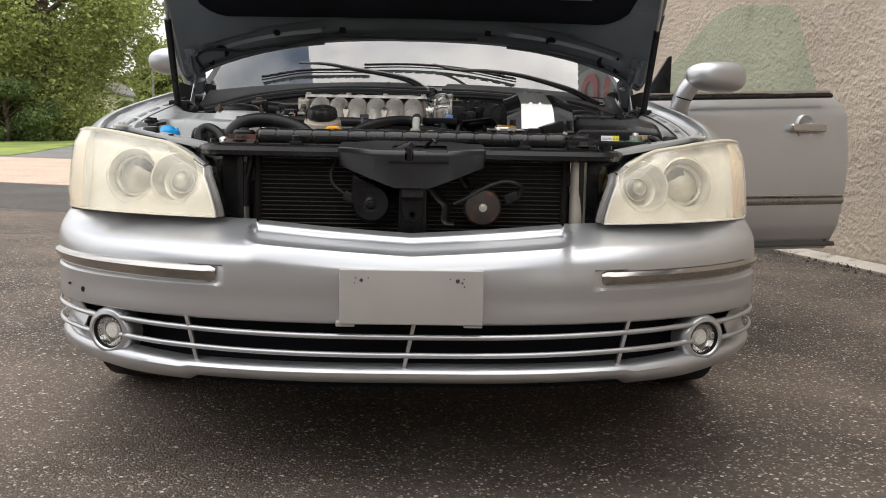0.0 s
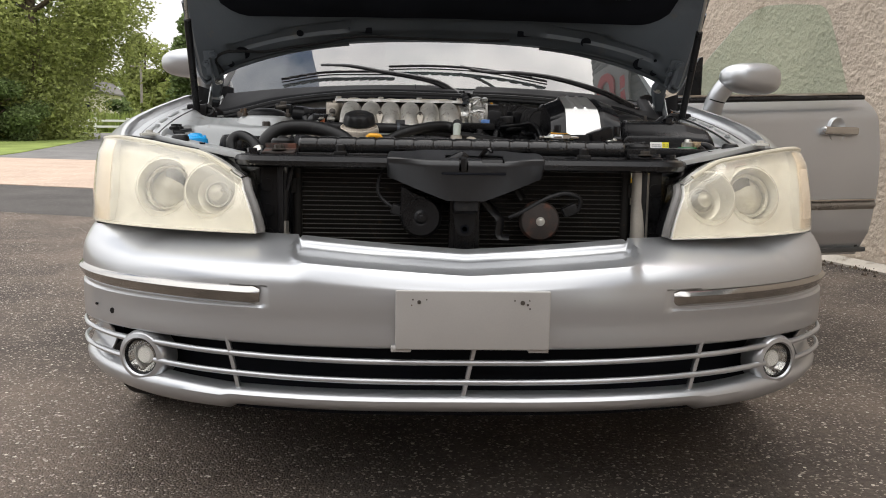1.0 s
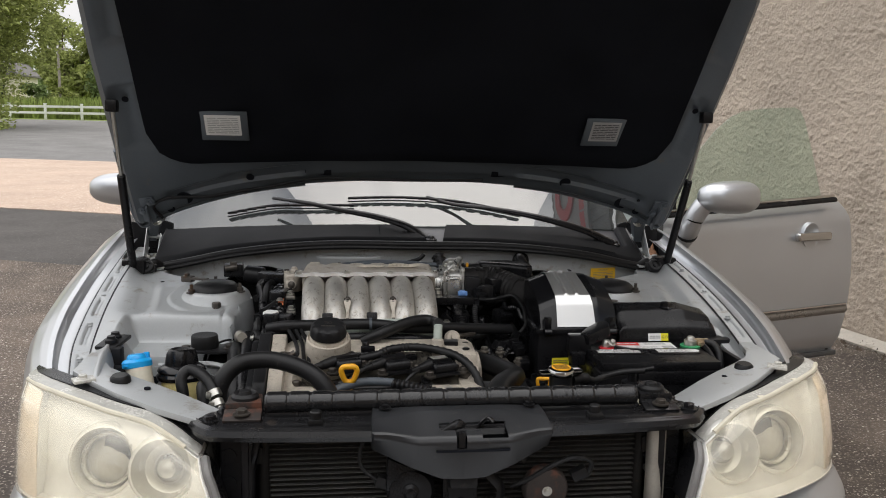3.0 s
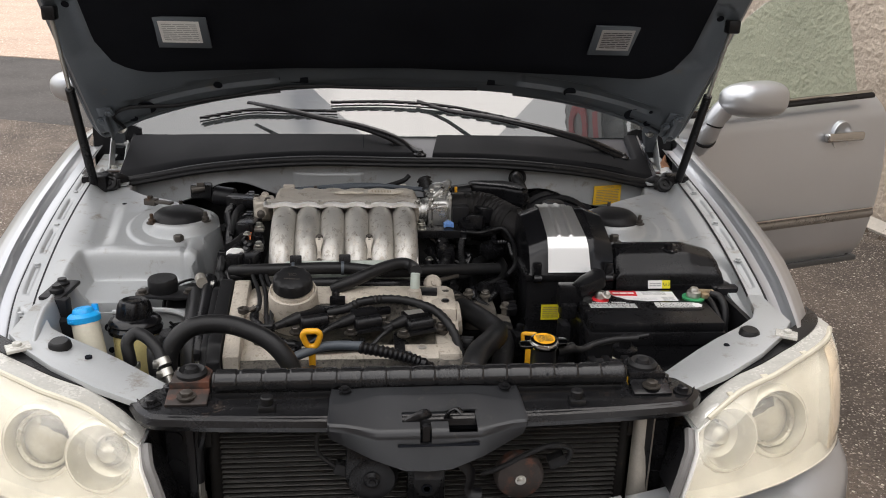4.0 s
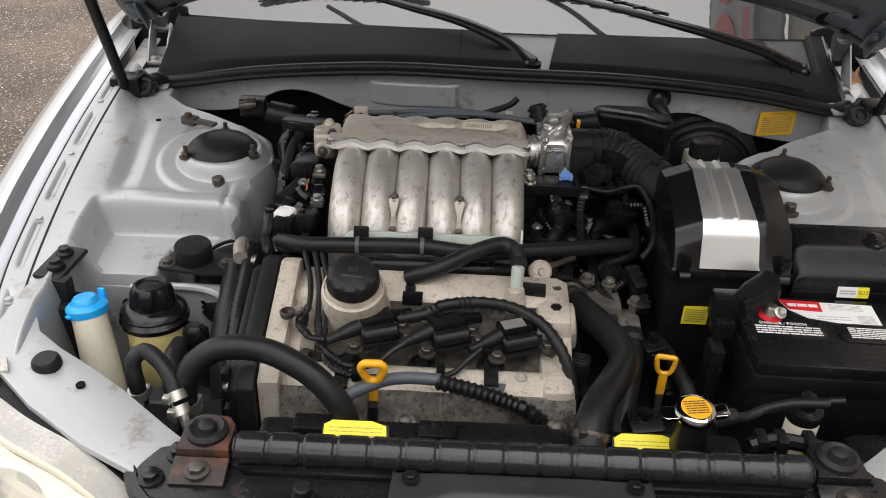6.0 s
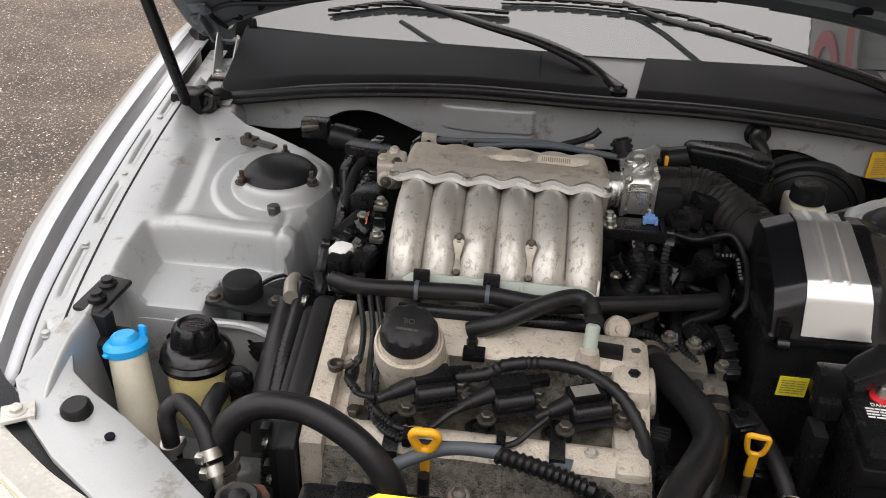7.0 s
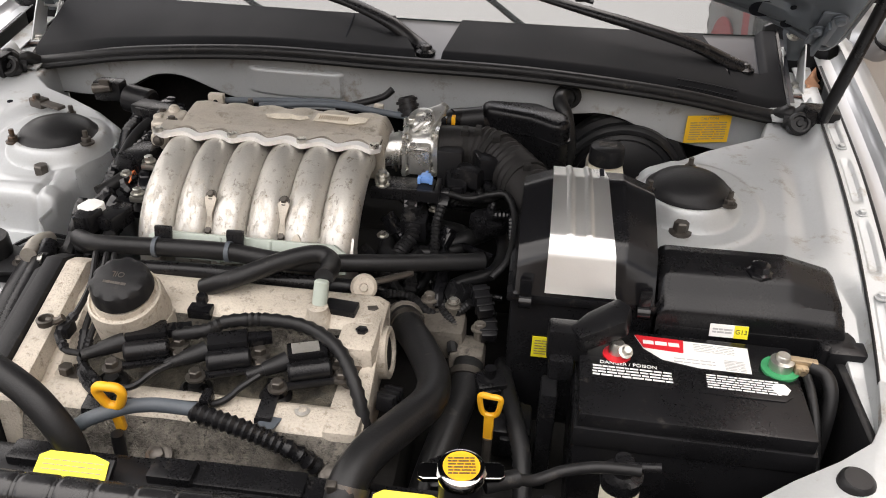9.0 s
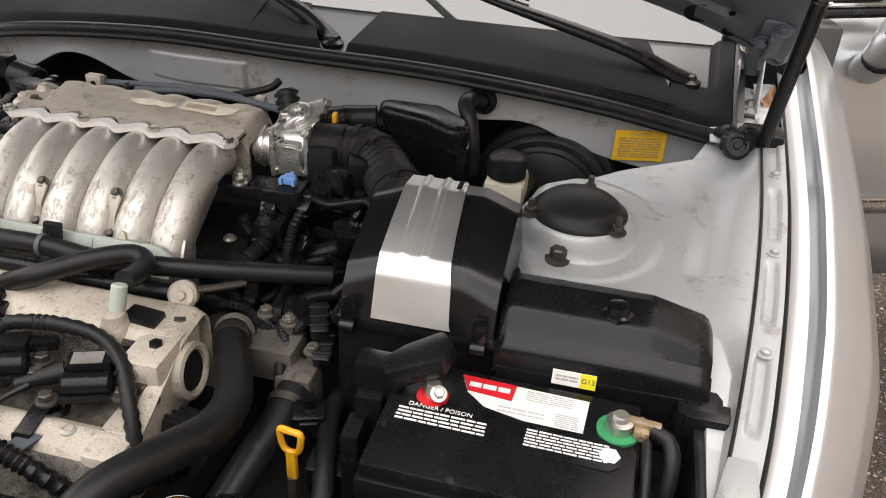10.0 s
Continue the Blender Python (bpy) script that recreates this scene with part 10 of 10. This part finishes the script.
for pts, r, ribs in (
        ([(0.147, 0.957, 0.74), (0.186, 0.939, 0.735), (0.225, 0.944, 0.74), (0.253, 0.917, 0.72), (0.257, 0.885, 0.70), (0.232, 0.84, 0.68), (0.204, 0.825, 0.675), (0.184, 0.828, 0.68)], 0.006, 0.12),
        ([(0.123, 0.921, 0.69), (0.156, 0.91, 0.69), (0.167, 0.886, 0.69), (0.156, 0.853, 0.69), (0.116, 0.842, 0.69), (0.062, 0.858, 0.69), (0.055, 0.91, 0.69)], 0.009, 0.0),
        ([(0.08, 0.938, 0.71), (0.105, 0.919, 0.69), (0.123, 0.873, 0.68), (0.116, 0.798, 0.67), (0.099, 0.776, 0.66)], 0.008, 0.0),
        ([(0.158, 0.935, 0.76), (0.155, 0.958, 0.76), (0.175, 0.986, 0.765), (0.198, 0.978, 0.76)], 0.010, 0.10),
        ([(0.13, 0.759, 0.66), (0.148, 0.736, 0.66), (0.179, 0.775, 0.66)], 0.006, 0.12)):
    bm = B()
    tube(bm, pts, r, 10, 7, ribs=ribs, pitch=0.005)
    part("loom_sleeve", bm, BLACK_GLOSS if ribs else RUBBER, loom)
for p in ((0.112, 0.915, 0.722), (0.19, 0.825, 0.69), (0.225, 0.945, 0.748), (0.14, 0.75, 0.668)):
    bm = B()
    rbox(bm, (0.026, 0.020, 0.022), T(p) @ RZ(25), 0.004)
    rod(bm, Vector(p) + Vector((0, 0, 0.008)), Vector(p) + Vector((0, 0, 0.016)), 0.006, 10)
    part("wire_plug", bm, BLACK_GLOSS, loom)
for p in ((0.113, 0.900, 0.728), (0.05, 0.80, 0.735), (0.165, 0.715, 0.69), (-0.345, 0.83, 0.785)):
    bm = B()
    bolt(bm, p, 0.006, 0.006)
    part("loom_screw", bm, STEEL, loom)

# ---- distance: trees, fence, house, pole ----
def leaf_crown(name, centre, spread, count, size, material, parent, seed, clumps=34):
    """A crown of leaf clumps: many small bent leaves round uneven clump centres."""
    rnd = random.Random(seed)
    c = Vector(centre)
    cl = []
    for k in range(clumps):
        a, h = rnd.uniform(0, 2 * math.pi), rnd.uniform(-1, 1)
        w = math.sqrt(max(0.05, 1 - h * h)) * rnd.uniform(0.45, 1.0)
        cl.append((c + Vector((spread[0] * w * math.cos(a), spread[1] * w * math.sin(a), spread[2] * h)), rnd.uniform(0.24, 0.42)))
    verts, faces = [], []
    for i in range(count):
        q, r = cl[i % clumps]
        d = Vector((rnd.gauss(0, 1), rnd.gauss(0, 1), rnd.gauss(0, 1))).normalized() * (rnd.random() ** 0.45)
        p = q + Vector((d.x * spread[0], d.y * spread[1], d.z * spread[2] * 0.8)) * r
        s = size * rnd.uniform(0.6, 1.4)
        u = Vector((rnd.gauss(0, 1), rnd.gauss(0, 1), rnd.gauss(0, 0.6))).normalized()
        v = u.cross(Vector((rnd.gauss(0, 1), rnd.gauss(0, 1), rnd.gauss(0, 1)))).normalized()
        n = len(verts)
        verts += [p - u * s, p - v * s * 0.5, p + u * s, p + v * s * 0.5 + u.cross(v) * s * 0.3]
        faces.append((n, n + 1, n + 2, n + 3))
    me = bpy.data.meshes.new(name)
    me.from_pydata([tuple(v) for v in verts], [], faces)
    me.materials.append(material)
    ob = new(name, me)
    if parent is not None:
        ob.parent = parent
        ob.matrix_parent_inverse = parent.matrix_basis.inverted()
    return ob


def tree(at, height, spread, count, size, material, seed, label, trunk_r=0.22, low=0.2):
    t = thing("tree", at, label, "tree")
    rnd = random.Random(seed)
    x, y, z = at
    bm = B()
    tube(bm, [(x, y, z - 0.1), (x + 0.1, y, z + height * 0.25), (x - 0.1, y + 0.1, z + height * 0.55), (x, y, z + height * 0.85)], trunk_r, 10, 5, ends=(1.2, 0.25))
    for k in range(9):
        a = rnd.uniform(0, 6.28)
        h = height * rnd.uniform(0.25, 0.7)
        l = spread * rnd.uniform(0.5, 0.9)
        tube(bm, [(x, y, z + h), (x + l * 0.5 * math.cos(a), y + l * 0.5 * math.sin(a), z + h + l * 0.35), (x + l * math.cos(a), y + l * math.sin(a), z + h + l * 0.55)], trunk_r * 0.4, 7, 4, ends=(1, 0.25))
    part("trunk", bm, BARK, t)
    leaf_crown("crown", (x, y, z + height * (0.5 + low / 2)), (spread, spread, height * (0.5 - low / 2)), count, size, material, t, seed, 34 if count < 50000 else 90)
    return t


for at, height, spread, count, size, mat_, seed, lab, trunk_r, low in (
        ((-18.2, 41), 12.5, 4.7, 76000, 0.105, LEAF_A, 11, "broad leafy green tree on the lawn", 0.3, 0.02),
        ((-24.0, 44), 10.5, 4.6, 24000, 0.15, LEAF_B, 12, "dense dark green tree behind the lawn tree", 0.25, 0.0),
        ((-18.6, 37.4), 2.9, 1.9, 16000, 0.09, LEAF_B, 13, "low dark shrubby tree beside the lawn", 0.12, 0.0),
        ((-15.6, 66), 9.0, 2.9, 17000, 0.2, LEAF_B, 14, "tall dark green tree beyond the white fence", 0.25, 0.02),
        ((-12.6, 67), 6.8, 3.0, 9000, 0.2, LEAF_B, 15, "dark green tree beyond the white fence", 0.2, 0.0),
        ((-24.0, 78), 8.0, 2.6, 9000, 0.22, LEAF_A, 16, "lighter green tree in the distance", 0.2, 0.05),
        ((-20.6, 76), 5.6, 2.6, 8000, 0.22, LEAF_A, 17, "lighter green tree in the distance", 0.2, 0.05),
        ((-33.5, 84), 9.4, 4.4, 9000, 0.24, LEAF_A, 18, "lighter green tree in the distance", 0.2, 0.05),
        ((-10.0, 72), 8.0, 4.0, 9000, 0.24, LEAF_A, 19, "green tree in the distance", 0.2, 0.05),
        ((-40.0, 76), 9.0, 5.0, 9000, 0.26, LEAF_B, 20, "dark green tree in the distance", 0.2, 0.05)):
    tree((*at, rise(*at)), height, spread, count, size, mat_, seed, lab, trunk_r, low)
for k, (x, y, s) in enumerate(((-21.6, 62.5, 1.3), (-19.6, 63, 1.1), (-25, 63, 1.5), (-15.5, 62, 1.1))):
    sh = thing("shrub", (x, y, rise(x, y)), "dark rounded shrub in the field" if k % 2 == 0 else "olive green shrub in the field", "shrub", "shrubs behind the fence")
    leaf_crown("leaves", (x, y, rise(x, y) + s * 0.8), (s * 1.2, s, s * 0.9), 2600, 0.12, LEAF_B if k % 2 == 0 else LEAF_A, sh, 40 + k, 14)
# woods along the horizon
rnd = random.Random(77)
verts, faces = [], []
for k in range(46):
    cx, cy, h = -150 + 7.5 * k + rnd.uniform(-2, 2), 150 + rnd.uniform(-8, 8), rnd.uniform(9, 15)
    for i in range(420):
        d = Vector((rnd.gauss(0, 1), rnd.gauss(0, 1), rnd.gauss(0, 1))).normalized() * rnd.random() ** 0.4
        p = Vector((cx + d.x * 6, cy + d.y * 5, h * 0.5 + d.z * h * 0.5))
        s = rnd.uniform(0.4, 0.9)
        u = Vector((rnd.gauss(0, 1), rnd.gauss(0, 1), rnd.gauss(0, 1))).normalized()
        v = u.orthogonal().normalized()
        n = len(verts)
        verts += [tuple(p - u * s), tuple(p - v * s * 0.6), tuple(p + u * s), tuple(p + v * s * 0.6)]
        faces.append((n, n + 1, n + 2, n + 3))
me = bpy.data.meshes.new("distant_woods")
me.from_pydata(verts, [], faces)
me.materials.append(LEAF_B)
tagged(new("distant_woods", me), "distant dark green woods along the horizon", "woods", kind="stuff")

# weeds behind the fence
rnd = random.Random(5)
verts, faces = [], []
for i in range(16000):
    x = rnd.uniform(-46, -2)
    y = 55.5 - 0.42 * (x + 16.3) + rnd.uniform(0.6, 9)
    g = rise(x, y)
    h = rnd.uniform(0.5, 1.5)
    a = rnd.uniform(0, 3.14)
    w = rnd.uniform(0.05, 0.14)
    lean = rnd.uniform(-0.25, 0.25)
    n = len(verts)
    dx, dy = math.cos(a) * w, math.sin(a) * w
    verts += [(x - dx, y - dy, g - 0.05), (x + dx, y + dy, g - 0.05), (x + dx * 0.6 + lean, y + dy, g + h * 0.7), (x + lean * 1.5, y, g + h)]
    faces.append((n, n + 1, n + 2, n + 3))
me = bpy.data.meshes.new("tall_weeds")
me.from_pydata(verts, [], faces)
me.materials.append(FIELD)
tagged(new("tall_weeds", me), "tall green weeds behind the fence", "weeds", kind="stuff")

fence = thing("fence", (-16.3, 55.53, 0.80), "white painted post and rail fence along the road", "fence")
FD = Vector((1, -0.42, 0)).normalized()
rot = math.atan2(FD.y, FD.x)
bm = B()
rbox(bm, (0.15, 0.15, 1.10), Matrix(), 0.02)
rbox(bm, (0.19, 0.19, 0.05), T((0, 0, 0.56)), 0.015)
post_me = part("post", bm, WHITEPAINT, fence)
post_me.matrix_parent_inverse = Matrix()
post_me.location = FD * (-18 * 2.77) + Vector((0, 0, 0.42))
bm = B()
rbox(bm, (2.77, 0.045, 0.15), Matrix(), 0.01)
rail_ob = part("rail", bm, WHITEPAINT, fence)
rail_ob.matrix_parent_inverse = Matrix()
rail_ob.matrix_basis = T(FD * (-17.5 * 2.77) + Vector((0, 0, 0.80))) @ Matrix.Rotation(rot, 4, "Z")
for k in range(-18, 19):
    if k > -18:
        o = post_me.copy()
        o.location = FD * (k * 2.77) + Vector((0, 0, 0.42))
        scene.collection.objects.link(o)
    for z in (0.40, 0.80):
        if k == 18 or (k == -18 and z == 0.80):
            continue
        o = rail_ob.copy()
        o.matrix_basis = T(FD * ((k + 0.5) * 2.77) + Vector((0, 0, z))) @ Matrix.Rotation(rot, 4, "Z")
        scene.collection.objects.link(o)

house = thing("house", (-33.4, 83, 1.5), "pale house with a grey roof among the trees", "house")
bm = B()
rbox(bm, (9, 6, 3.2), T((-33.4, 83, 2.9)), 0.02)
part("wall", bm, CREAM, house)
bm = B()
prism(bm, [(-4.9, 0), (4.9, 0), (4.9, 0.15), (3.6, 1.3), (-3.6, 1.3), (-4.9, 0.15)], 6.6, T((-33.4, 86.3, 4.45)) @ RX(90), 0)
part("roof", bm, ROOF, house)
for x in (-36.0, -33.4, -30.2):
    bm = B()
    rbox(bm, (0.9, 0.06, 1.2), T((x, 79.99, 3.1)), 0.01)
    part("window", bm, BLACK_GLOSS, house)

pole = thing("utility_pole", (-19.85, 63, 0.9), "weathered grey wooden utility pole with a crossarm", "utility pole")
bm = B()
rod(bm, (-19.85, 63, 0.6), (-19.85, 63, 6.0), 0.11, 12, 0.085)
part("mast", bm, POLEWOOD, pole)
bm = B()
rbox(bm, (1.5, 0.09, 0.10), T((-19.85, 62.9, 5.70)), 0.01)
part("crossarm", bm, POLEWOOD, pole)
for x in (-20.5, -19.85, -19.2):
    bm = B()
    rod(bm, (x, 62.9, 5.75), (x, 62.9, 5.9), 0.05, 8)
    part("insulator", bm, WHITEPAINT, pole)
